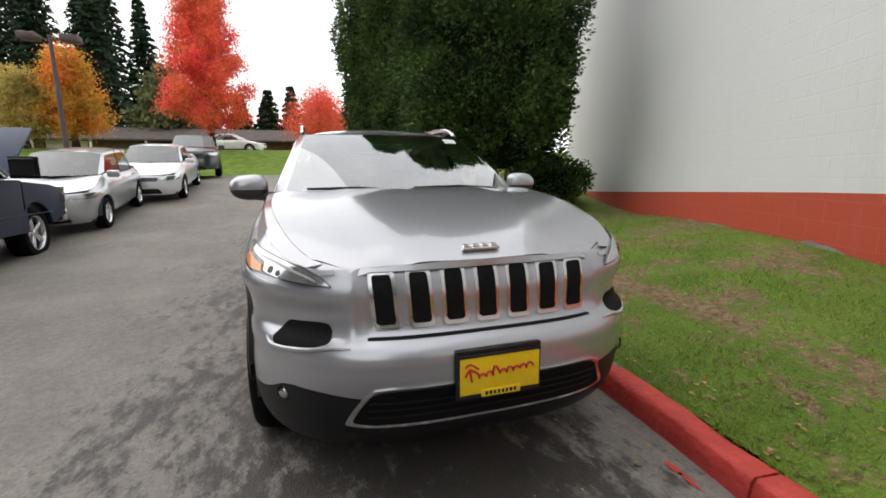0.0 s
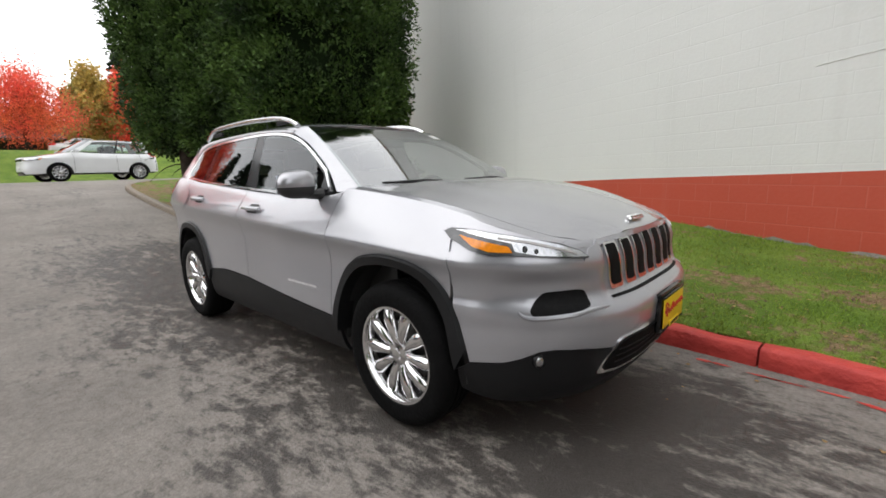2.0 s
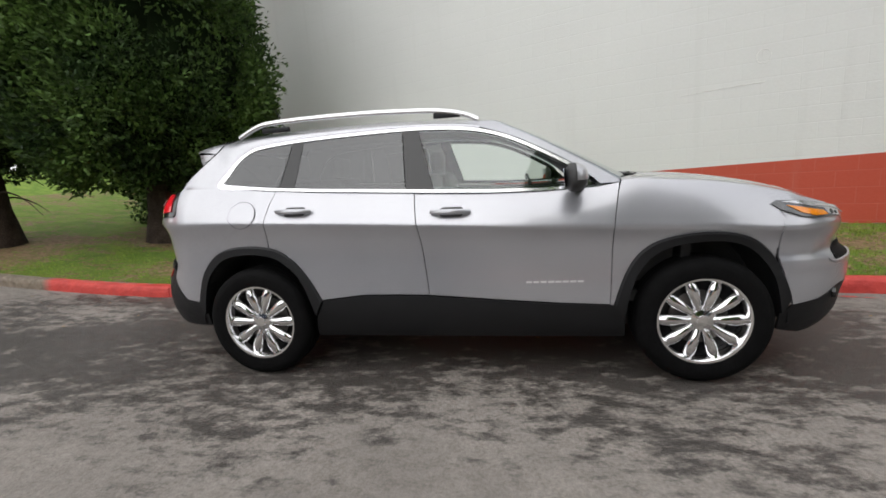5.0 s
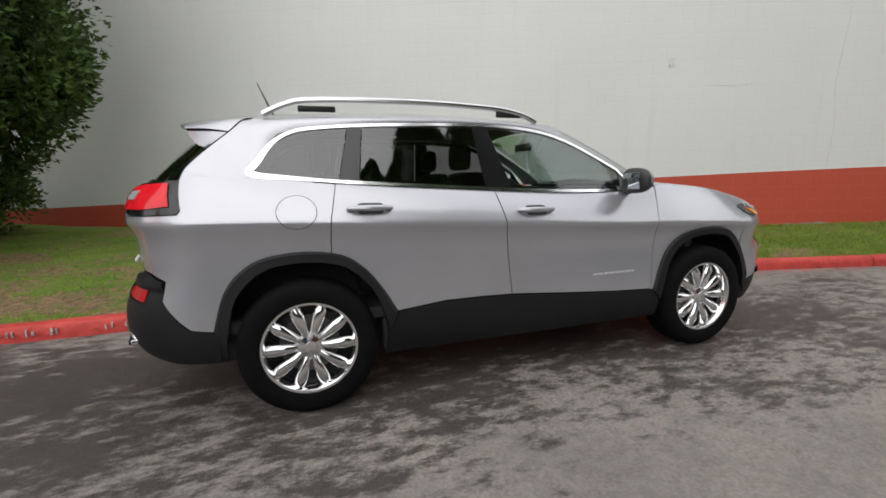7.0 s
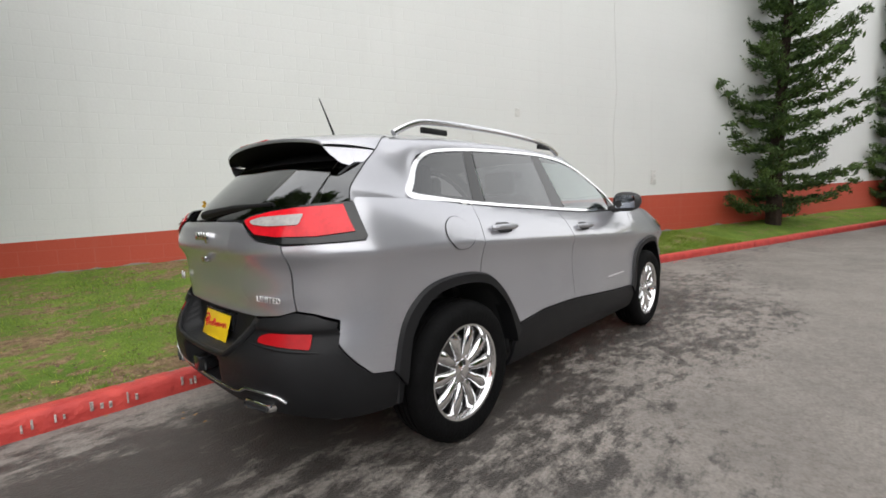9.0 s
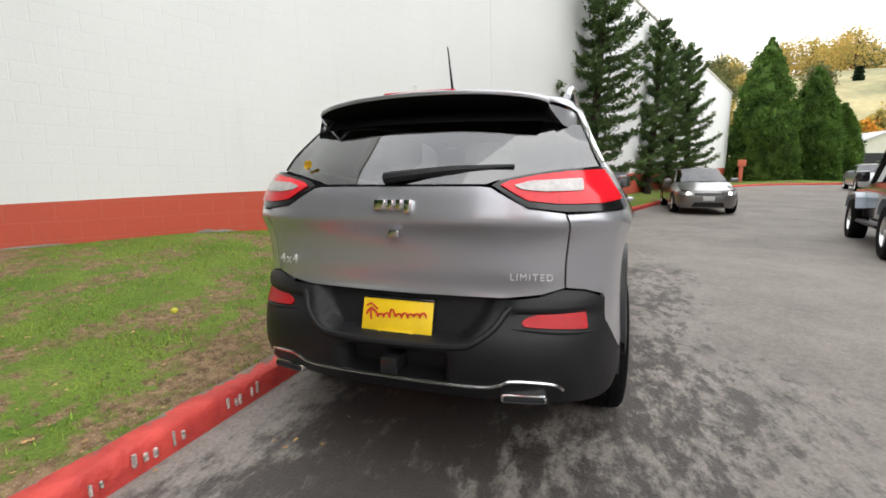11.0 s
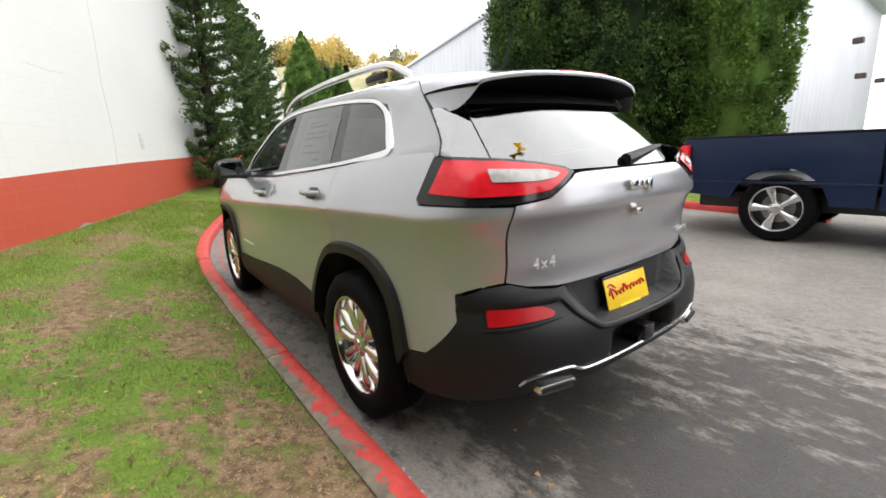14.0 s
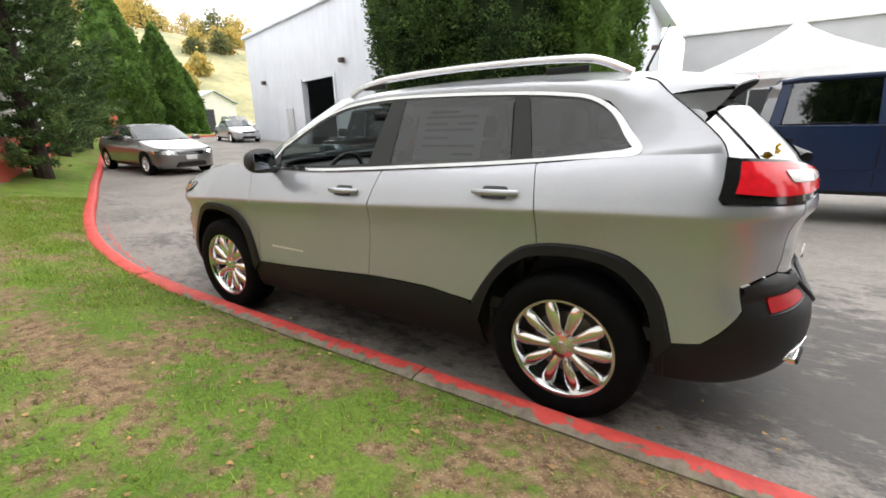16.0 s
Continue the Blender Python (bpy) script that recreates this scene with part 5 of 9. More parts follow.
class Shell:
    """The skin of a car as outlines stacked in height: a rounded nose, a side, a rounded tail. Places on it are (q, z): q runs in metres
    along the outline from the nose's middle to the tail's middle."""

    def __init__(self, XA, XB, nose, tail, low, crease, shoulder, bow, nf=3.4, mf=1.55, nr=4.0, mr=1.7, hip=0.118, wide=0.928):
        self.XA, self.XB, self.nose, self.tail, self.low, self.crease, self.shoulder, self.bow = XA, XB, nose, tail, low, crease, shoulder, bow
        self.nf, self.mf, self.nr, self.mr, self.hip, self.wide = nf, mf, nr, mr, hip, wide
        zr = 0.6
        self.tf = [math.pi / 2 * i / 400 for i in range(401)]
        self.qf, self.qr = [0.0], [0.0]
        pf = [self.front(t, zr) for t in self.tf]
        pr = [self.rear(t, zr) for t in self.tf]
        for a, b in zip(pf, pf[1:]):
            self.qf.append(self.qf[-1] + math.hypot(b[0] - a[0], b[1] - a[1]))
        for a, b in zip(pr, pr[1:]):
            self.qr.append(self.qr[-1] + math.hypot(b[0] - a[0], b[1] - a[1]))
        self.q1 = self.qf[-1]
        self.q2 = self.q1 + XA - XB
        self.q3 = self.q2 + self.qr[-1]

    def half(self, x, z):
        zc, sh = interp(self.crease, x), interp(self.shoulder, x)
        b = interp(self.bow, x)
        lo, top = self.low, self.low[-1][0]
        zz = min(z, zc)
        zz = zz if zz < 0.6 else 0.6 + (zz - 0.6) * (top - 0.6) / max(0.05, zc - 0.6)
        under = interp(lo, zz) + 0.40 * max(0.0, z - zc)
        k = min(1.6, (z - zc) / max(0.04, sh - zc))
        over = self.wide - self.hip * (0.60 * k + 0.40 * k * abs(k))
        # the two meet in a rounded crease
        m = 130.0
        d = max(-0.4, min(0.4, under - over))
        return (min(under, over) - math.log(1 + math.exp(-m * abs(d))) / m + 0.0045 * math.exp(-(d * 60) ** 2)) * b

    def front(self, th, z):
        s, c = max(0.0, math.sin(th)), max(0.0, math.cos(th))
        return (self.XA + (interp(self.nose, z) - self.XA) * c ** (2 / self.mf), self.half(self.XA, z) * s ** (2 / self.nf))

    def rear(self, th, z):
        s, c = max(0.0, math.sin(th)), max(0.0, math.cos(th))
        return (self.XB + (interp(self.tail, z) - self.XB) * c ** (2 / self.mr), self.half(self.XB, z) * s ** (2 / self.nr))

    def at(self, q, z):
        if q <= self.q1:
            x, y = self.front(float(np.interp(q, self.qf, self.tf)), z)
        elif q <= self.q2:
            x = self.XA - (q - self.q1)
            y = self.half(x, z)
        else:
            x, y = self.rear(float(np.interp(self.q3 - q, self.qr, self.tf)), z)
        return x, y, z

    def Qx(self, x, z=0.6):
        if x > self.XA:
            k = min(1.0, (x - self.XA) / (interp(self.nose, z) - self.XA))
            return float(np.interp(math.acos(k ** (self.mf / 2)), self.tf, self.qf))
        if x < self.XB:
            k = min(1.0, (x - self.XB) / (interp(self.tail, z) - self.XB))
            return self.q3 - float(np.interp(math.acos(k ** (self.mr / 2)), self.tf, self.qr))
        return self.q1 + self.XA - x

    def Qf(self, y, z=0.6):
        return float(np.interp(math.asin(min(1.0, (y / self.half(self.XA, z))) ** (self.nf / 2)), self.tf, self.qf))

    def Qr(self, y, z=0.6):
        return self.q3 - float(np.interp(math.asin(min(1.0, (y / self.half(self.XB, z))) ** (self.nr / 2)), self.tf, self.qr))

    def surf(self, side=1):
        def f(q, z):
            x, y, zz = self.at(q, z)
            return x, side * y, zz
        return f


def ruled(a, b, n=1):
    """A skin between two lines of equal length."""
    bm = bmesh.new()
    rows = []
    for k in range(n + 1):
        rows.append([bm.verts.new(Vector(p).lerp(Vector(q), k / n)) for p, q in zip(a, b)])
    for r, s in zip(rows, rows[1:]):
        for i in range(len(r) - 1):
            bm.faces.new((r[i], r[i + 1], s[i + 1], s[i]))
    bmesh.ops.recalc_face_normals(bm, faces=bm.faces)
    return bm


def inset(poly, w):
    """A closed flat outline moved inwards by w."""
    n = len(poly)
    area = sum(poly[i][0] * poly[(i + 1) % n][1] - poly[(i + 1) % n][0] * poly[i][1] for i in range(n))
    sg = 1 if area > 0 else -1
    out = []
    for i in range(n):
        a, p, b = Vector(poly[i - 1]), Vector(poly[i]), Vector(poly[(i + 1) % n])
        d1, d2 = (p - a), (b - p)
        if d1.length < 1e-6 or d2.length < 1e-6:
            d1 = d2 = b - a
        d1.normalize()
        d2.normalize()
        n1, n2 = Vector((-d1.y, d1.x)) * sg, Vector((-d2.y, d2.x)) * sg
        m = n1 + n2
        if m.length < 1e-4:
            m = n1
        m.normalize()
        wide = w(p.x) if callable(w) else w
        out.append(tuple(p + m * min(1.6 * wide, wide / max(0.4, m.dot(n1)))))
    return out


def hoop(poly, w, fn, s, off):
    """A raised strip w wide along the inside of a closed outline on a side surface."""
    clean = [p for i, p in enumerate(poly) if (Vector(p) - Vector(poly[i - 1])).length > 0.004]
    inn = inset(clean, w)
    up = Vector((0, s * off, 0))
    bm = bmesh.new()
    n = len(clean)
    rows = [[bm.verts.new(Vector(fn(*p)) - up) for p in clean], [bm.verts.new(Vector(fn(*p)) + up) for p in clean], [bm.verts.new(Vector(fn(*p)) + up) for p in inn], [bm.verts.new(Vector(fn(*p)) - up) for p in inn]]
    for r, q in zip(rows, rows[1:]):
        for i in range(n):
            bm.faces.new((r[i], r[(i + 1) % n], q[(i + 1) % n], q[i]))
    bmesh.ops.recalc_face_normals(bm, faces=bm.faces)
    return bm


def flip_y(bm):
    for v in bm.verts:
        v.co.y = -v.co.y
    bmesh.ops.reverse_faces(bm, faces=bm.faces)
    return bm


def moved(bm, m):
    bmesh.ops.transform(bm, matrix=m, verts=bm.verts)
    return bm


def wheel(parent, x, y, side, r, rim_r, width, spokes, style, rim_mat, dark=None):
    """tyre > rim > spokes, hub. side: +1 or -1, the way it faces."""
    root = new("wheel")
    root.empty_display_size = 0.1
    root.parent = parent
    root.matrix_basis = Matrix.Translation((x, y, r)) @ (Matrix() if side > 0 else Matrix.Rotation(math.pi, 4, "Z"))
    w = width / 2
    prof = [(rim_r, -w * 0.8), (rim_r + 0.02, -w), (r - 0.03, -w), (r - 0.008, -w * 0.82), (r, -w * 0.5)]
    for g in (-0.32, 0.0, 0.32):
        prof += [(r, w * (g - 0.05)), (r - 0.007, w * (g - 0.035)), (r - 0.007, w * (g + 0.035)), (r, w * (g + 0.05))]
    prof += [(r, w * 0.5), (r - 0.008, w * 0.82), (r - 0.03, w), ((r + rim_r) / 2, w * 1.06), (rim_r + 0.014, w * 0.98), (rim_r + 0.002, w * 0.86)]
    part("tyre", lathe(prof, 56, caps=False), M_RUBBER, root)
    rim = part("rim", lathe([(rim_r * 0.55, -w * 0.2), (rim_r * 0.97, -w * 0.15), (rim_r * 0.965, w * 0.55), (rim_r, w * 0.8), (rim_r + 0.008, w * 0.92), (rim_r - 0.004, w * 0.9), (rim_r - 0.014, w * 0.74), (rim_r - 0.020, w * 0.4)], 56, caps=False), rim_mat, root)
    rim.parent = root
    part("brake_disc", lathe([(0.03, 0.0), (rim_r * 0.66, 0.0), (rim_r * 0.66, 0.012), (0.03, 0.012)], 36), M_BRAKE, root)
    part("barrel", lathe([(rim_r * 0.965, -w * 0.1), (rim_r * 0.3, -w * 0.12), (0.02, -w * 0.12)], 36), dark or M_RIM_DARK, root)
    face = w * 0.72
    for k in range(spokes):
        a = 2 * math.pi * k / spokes
        if style == "bulb":
            sec = [(0.045, 0.022, -0.012), (0.085, 0.021, 0.004), (0.13, 0.028, 0.009), (0.175, 0.0345, 0.010), (0.205, 0.032, 0.006), (rim_r * 0.985, 0.020, -0.004)]
        elif style == "wide":
            sec = [(0.04, 0.03, -0.01), (0.09, 0.03, 0.0), (0.15, 0.036, 0.004), (0.2, 0.045, 0.004), (rim_r * 0.985, 0.052, 0.0)]
        else:
            sec = [(0.04, 0.016, -0.008), (0.12, 0.018, 0.0), (rim_r * 0.985, 0.022, 0.0)]
        bm = bmesh.new()
        rings = []
        for rr, hw, up in sec:
            ring = []
            for cx, cz in ((-1, -0.032), (-1, -0.012), (-0.62, -0.001), (0, 0.005), (0.62, -0.001), (1, -0.012), (1, -0.032)):
                ring.append(bm.verts.new((rr * math.cos(a) - cx * hw * math.sin(a), face + up + cz, rr * math.sin(a) + cx * hw * math.cos(a))))
            rings.append(ring)
        for p, q in zip(rings, rings[1:]):
            for i in range(6):
                bm.faces.new((p[i], p[i + 1], q[i + 1], q[i]))
        bm.faces.new(rings[-1])
        bmesh.ops.recalc_face_normals(bm, faces=bm.faces)
        part("spoke", bm, rim_mat, rim, angle=50)
    part("hub", lathe([(0.062, face - 0.03), (0.06, face - 0.004), (0.032, face + 0.004), (0.03, face + 0.009), (0.0, face + 0.011)], 24), rim_mat, rim)
    for k in range(5):
        a = 2 * math.pi * (k + 0.5) / 5
        part("lug_nut", moved(lathe([(0.010, face - 0.01), (0.010, face + 0.008), (0.0, face + 0.012)], 8), Matrix.Translation((0.072 * math.cos(a), 0, 0.072 * math.sin(a)))), M_CHROME_SOFT, rim)
    return root


def words(text, size, depth, material, parent, m, name="lettering", label="", space=1.0):
    """Raised lettering in the built-in font, as a mesh."""
    cu = bpy.data.curves.new("letters", "FONT")
    cu.body, cu.size, cu.extrude, cu.align_x, cu.align_y, cu.space_character = text, size, depth, "CENTER", "CENTER", space
    ob = bpy.data.objects.new("letters", cu)
    scene.collection.objects.link(ob)
    dg = bpy.context.evaluated_depsgraph_get()
    me = bpy.data.meshes.new_from_object(ob.evaluated_get(dg))
    bpy.data.objects.remove(ob)
    me.transform(m)
    me.materials.clear()
    return link_mesh(name, me, material, parent, label, smooth=False)


# ---------------------------------------------------------------- the silver SUV
SUV = Shell(
    1.75, -1.80,
    nose=[(0.20, 2.08), (0.28, 2.20), (0.36, 2.262), (0.46, 2.285), (0.54, 2.315), (0.60, 2.325), (0.66, 2.315), (0.715, 2.275), (0.76, 2.258), (0.86, 2.245), (0.93, 2.218), (0.98, 2.17), (1.05, 2.05)],
    tail=[(0.24, -2.08), (0.33, -2.22), (0.42, -2.285), (0.52, -2.305), (0.62, -2.29), (0.70, -2.235), (0.76, -2.20), (0.85, -2.206), (0.97, -2.214), (1.015, -2.234), (1.032, -2.246), (1.05, -2.247), (1.09, -2.240), (1.16, -2.220), (1.22, -2.175), (1.30, -2.12)],
    low=[(0.20, 0.80), (0.30, 0.872), (0.40, 0.900), (0.50, 0.906), (0.60, 0.900), (0.70, 0.893), (0.78, 0.892), (0.85, 0.901), (0.93, 0.929)],
    crease=[(-2.3, 1.03), (-1.6, 1.03), (-1.01, 1.01), (-0.29, 0.975), (0.82, 0.92), (1.4, 0.895), (1.75, 0.87), (2.3, 0.84)],
    shoulder=[(-2.3, 1.26), (-1.8, 1.262), (-1.54, 1.242), (-1.19, 1.207), (-0.58, 1.167), (0.44, 1.117), (0.78, 1.130), (0.95, 1.165), (1.2, 1.148), (1.45, 1.118), (1.75, 1.055), (2.0, 0.975), (2.15, 0.93)],
    bow=[(-2.3, 0.90), (-1.9, 0.935), (-1.6, 0.968), (-1.2, 0.995), (-0.8, 1.0), (1.1, 1.0), (1.45, 0.99), (1.75, 0.955)])

BELT = [(-1.9, 1.258), (-1.54, 1.243), (-1.19, 1.208), (-0.58, 1.168), (0.44, 1.118), (0.8, 1.128), (1.1, 1.17)]
CABIN_BOW = [(-2.2, 0.78), (-1.9, 0.875), (-1.6, 0.93), (-1.2, 0.982), (-0.9, 1.0), (0.7, 1.0), (1.0, 0.985)]


BELT_BOW = [(-2.2, 0.80), (-1.9, 0.912), (-1.8, 0.938), (-1.6, 0.963), (-1.2, 0.992), (-0.9, 1.0), (0.7, 1.0), (1.0, 0.985)]


def cabin_y(x, z):
    up = z - interp(BELT, x)
    k = max(0.0, min(1.0, up / 0.20))
    flow = 0.22 * max(0.0, min(1.0, (-1.35 - x) / 0.3)) * max(0.0, up) * math.exp(-max(0.0, up) / 0.09)
    return (0.806 - 0.42 * up - flow) * (interp(BELT_BOW, x) * (1 - k) + interp(CABIN_BOW, x) * k)


def cabin(side):
    return lambda x, z: (x, side * cabin_y(x, z), z)


SCREEN_X = [(1.08, 1.24), (1.12, 1.17), (1.2, 1.035), (1.3, 0.855), (1.4, 0.665), (1.5, 0.46), (1.585, 0.265)]


def screen(y, z):
    return (interp(SCREEN_X, z) - 0.13 * (abs(y) / 0.72) ** 2.2, y, z)


TAILGLASS_X = [(1.17, -2.212), (1.21, -2.183), (1.3, -2.096), (1.42, -1.966), (1.5, -1.88), (1.58, -1.80)]


def tailglass(y, z):
    return (interp(TAILGLASS_X, z) + 0.16 * (abs(y) / 0.58) ** 2.4, y, z)


ROOF_Z = [(-2.05, 1.560), (-1.9, 1.582), (-1.6, 1.615), (-1.3, 1.638), (-0.8, 1.650), (-0.3, 1.645), (0.1, 1.618), (0.32, 1.577), (0.4, 1.555)]


def roof(x, y):
    k = abs(y) / 0.62
    return (x, y, interp(ROOF_Z, x) - 0.045 * k * k - 0.03 * k ** 8)


HOOD_Z = [(0.85, 1.205), (1.14, 1.192), (1.4, 1.172), (1.7, 1.122), (1.95, 1.062), (2.1, 1.012), (2.2, 0.963), (2.25, 0.93)]
HOOD_Y = [(0.85, 0.755), (1.2, 0.775), (1.5, 0.765), (1.75, 0.725), (1.95, 0.66), (2.08, 0.585), (2.15, 0.48), (2.25, 0.42)]


def hood(x, y):
    zc, ze = interp(HOOD_Z, x), interp(SUV.shoulder, x) + 0.010
    k = min(1.15, abs(y) / interp(HOOD_Y, x))
    dome = 0.011 * max(0.0, min(1.0, (0.66 - k) / 0.14))
    return (x, y, zc - 0.011 - max(0.0, zc - 0.011 - ze) * k ** 2.3 + dome)


ARCH_R = [(-1.80, 0.50), (-1.745, 0.68), (-1.66, 0.79), (-1.54, 0.855), (-1.35, 0.875), (-1.17, 0.85), (-1.05, 0.77), (-0.955, 0.65), (-0.88, 0.52)]
ARCH_RI = [(-1.745, 0.42), (-1.70, 0.63), (-1.615, 0.745), (-1.51, 0.805), (-1.35, 0.822), (-1.19, 0.80), (-1.085, 0.735), (-0.995, 0.62), (-0.925, 0.42)]
ARCH_F = [(0.87, 0.47), (0.925, 0.63), (1.0, 0.755), (1.11, 0.83), (1.28, 0.865), (1.45, 0.86), (1.58, 0.82), (1.68, 0.735), (1.745, 0.62), (1.79, 0.50)]
ARCH_FI = [(0.925, 0.40), (0.975, 0.60), (1.045, 0.715), (1.145, 0.785), (1.29, 0.815), (1.44, 0.812), (1.55, 0.775), (1.635, 0.695), (1.695, 0.59), (1.735, 0.40)]


def build_suv():
    S = SUV
    car = thing("suv_car", Matrix(), "silver SUV with black cladding and chrome wheels at the kerb", "car")
    qx = S.Qx
    arch_r, arch_f = curve_pts(ARCH_R, 4), curve_pts(ARCH_F, 4)
    arch_ri, arch_fi = curve_pts(ARCH_RI, 4), curve_pts(ARCH_FI, 4)
    Q = lambda pts: [(qx(x, z), z) for x, z in pts]
    belt = lambda x0, x1, n=14, dz=0.0: [(x0 + (x1 - x0) * i / n, interp(BELT, x0 + (x1 - x0) * i / n) + dz) for i in range(n + 1)]
    sh = lambda x0, x1, n=16: [(x0 + (x1 - x0) * i / n, interp(S.shoulder, x0 + (x1 - x0) * i / n)) for i in range(n + 1)]
    front_cut = [p for p in arch_f if p[0] > 1.70]
    # nose and bumper skin
    def nose(q, z):
        """The front skin, sunk a little round the grille and under the lamps, with a lip over the plate."""
        x, y, zz = S.at(q, z)
        ease = lambda a, b, u: max(0.0, min(1.0, (u - a) / (b - a))) ** 2 * (3 - 2 * max(0.0, min(1.0, (u - a) / (b - a))))
        sunk = 0.024 * ease(0.475, 0.450, y) * ease(0.700, 0.722, z) * ease(0.965, 0.94, z)
        side = 0.012 * ease(1.88, 1.97, x) * ease(0.47, 0.56, y) * ease(0.70, 0.73, z) * ease(0.845, 0.79, z)
        lip = 0.010 * ease(0.60, 0.66, z) * ease(0.712, 0.69, z)
        d = lip - sunk - side
        n = Vector((x - 1.2, y * 0.9, 0)).normalized()
        return x + n.x * d, y + n.y * d, zz

    clad_top = [(S.Qf(0.2, 0.5), 0.50), (S.Qf(0.4, 0.5), 0.502), (S.Qf(0.5, 0.5), 0.510), (S.Qf(0.60, 0.5), 0.526), (S.Qf(0.70, 0.5), 0.532), (qx(2.06, 0.5), 0.522), (qx(2.01, 0.5), 0.492), (qx(1.95, 0.5), 0.468), (qx(1.80, 0.45), 0.448)]
    nose_poly = [(0, 0.50)] + clad_top + Q([p for p in front_cut[::-1] if p[1] > 0.51]) + \
        [(qx(1.715, 0.92), 0.915), (qx(1.80, 0.9), 0.912), (qx(1.95, 0.9), 0.898), (qx(2.08, 0.89), 0.882), (S.Qf(0.57, 0.88), 0.876), (S.Qf(0.535, 0.92), 0.918),
         (S.Qf(0.46, 0.95), 0.946), (S.Qf(0.3, 0.95), 0.953), (S.Qf(0.15, 0.96), 0.957), (0, 0.958)]
    part("front_bumper", patch(nose_poly, nose, (0.025, 0.018), 0.015, mirror=True), M_SILVER, car, angle=50)
    fill = [(S.Qf(0.49, 0.9), 0.87), (qx(2.08, 0.89), 0.872), (qx(1.75, 0.9), 0.90), (qx(1.70, 1.0), 0.99), (qx(1.80, 1.0), 0.996), (qx(1.93, 0.97), 0.974), (qx(2.02, 0.96), 0.956), (S.Qf(0.6, 0.94), 0.942), (S.Qf(0.49, 0.95), 0.948)]
    for s in (1, -1):
        part("lamp_panel", patch(fill, S.surf(s), (0.05, 0.03), 0.0, off=-0.005), M_SILVER, car)
    low_poly = [(0, 0.25)] + [(S.Qf(y, 0.3), 0.25 + 0.02 * y) for y in (0.3, 0.5, 0.7, 0.8)] + [(qx(1.735, 0.3), 0.30), (qx(1.735, 0.4), 0.40)] + [(q, z - 0.005) for q, z in clad_top[::-1]] + [(0, 0.495)]
    part("bumper_cladding", patch(low_poly, S.surf(), (0.06, 0.04), 0.015, mirror=True), M_CLAD, car, "black textured lower bumper")
    # bonnet
    edge = [(0.93 + (2.12 - 0.93) * i / 16, interp(HOOD_Y, 0.93 + (2.12 - 0.93) * i / 16)) for i in range(17)]
    hood_poly = [(1.16, 0.0), (1.15, 0.2), (1.11, 0.42), (1.03, 0.6)] + edge + [(2.165, 0.42), (2.19, 0.28), (2.203, 0.14), (2.207, 0)]
    part("bonnet", patch(hood_poly, hood, (0.06, 0.05), 0.02, mirror=True), M_SILVER, car)
    part("cowl", patch([(1.02, 0), (1.0, 0.3), (0.93, 0.55), (0.82, 0.735), (0.93, 0.735), (1.04, 0.6), (1.12, 0.42), (1.16, 0.2), (1.17, 0)], lambda x, y: (x, y, hood(x, y)[2] - 0.035), (0.08, 0.08), 0.01, mirror=True), M_CLAD, car)
    # grille: seven slots, each a chrome frame round black mesh
    for k in range(7):
        yc = (k - 3) * 0.1265
        lean = 0.006 * (k - 3) / 3
        hw, ih = 0.046, 0.033
        top_z = 0.944 - 0.012 * abs(k - 3) / 3
        out = rounded([(yc - hw - lean, 0.735), (yc + hw - lean, 0.735), (yc + hw + lean, top_z), (yc - hw + lean, top_z)], 0.016)
        ins = rounded([(yc - ih - lean, 0.751), (yc + ih - lean, 0.751), (yc + ih + lean, top_z - 0.012), (yc - ih + lean, top_z - 0.012)], 0.014)
        fy = lambda y, z: (nose(S.Qf(abs(y), z), z)[0], y, z)
        slot = part("grille_slot", patch(out, fy, (0.03, 0.03), 0.012, off=0.007), M_CHROME_SOFT, car, "chrome-framed grille slot")
        part("grille_mesh", patch(ins, fy, (0.03, 0.03), 0.004, off=0.010), M_MESH, slot)
    part("grille_shadow_strip", patch([(0, 0.708), (S.Qf(0.448, 0.7), 0.708), (S.Qf(0.448, 0.7), 0.717), (0, 0.717)], lambda q, z: (nose(q, z)[0] + 0.003, *nose(q, z)[1:]), (0.05, 0.02), 0.0, mirror=True), M_MESH, car)
    # lower grille in its chrome frame
    lg = rounded([(0, 0.383), (S.Qf(0.44, 0.39), 0.385), (S.Qf(0.535, 0.40), 0.396), (S.Qf(0.455, 0.55), 0.542), (S.Qf(0.38, 0.55), 0.551), (0, 0.551)], [0, 0.05, 0.02, 0.03, 0.03, 0])
    part("lower_grille_frame", patch(lg, S.surf(), (0.05, 0.03), 0.012, off=0.006, mirror=True), M_CHROME, car)
    li = rounded([(0, 0.398), (S.Qf(0.44, 0.40), 0.400), (S.Qf(0.508, 0.41), 0.410), (S.Qf(0.44, 0.54), 0.532), (S.Qf(0.38, 0.54), 0.543), (0, 0.544)], [0, 0.04, 0.02, 0.03, 0.03, 0])
    part("lower_grille_mesh", patch(li, S.surf(), (0.05, 0.03), 0.006, off=0.010, mirror=True), M_MESH, car)
    for z in (0.43, 0.462, 0.494):
        part("grille_bar", patch([(0, z), (S.Qf(0.45, z), z), (S.Qf(0.45, z), z + 0.006), (0, z + 0.006)], S.surf(), (0.06, 0.02), 0.004, off=0.014, mirror=True), M_CLAD, car)
    # badge over the grille: plain chrome shapes
    badge = part("badge", boxed(2.150, 2.172, -0.075, 0.075, 0.990, 1.002, 0.004, m=Matrix.Translation((0.002, 0, -0.004))), M_CHROME, car, "chrome badge")
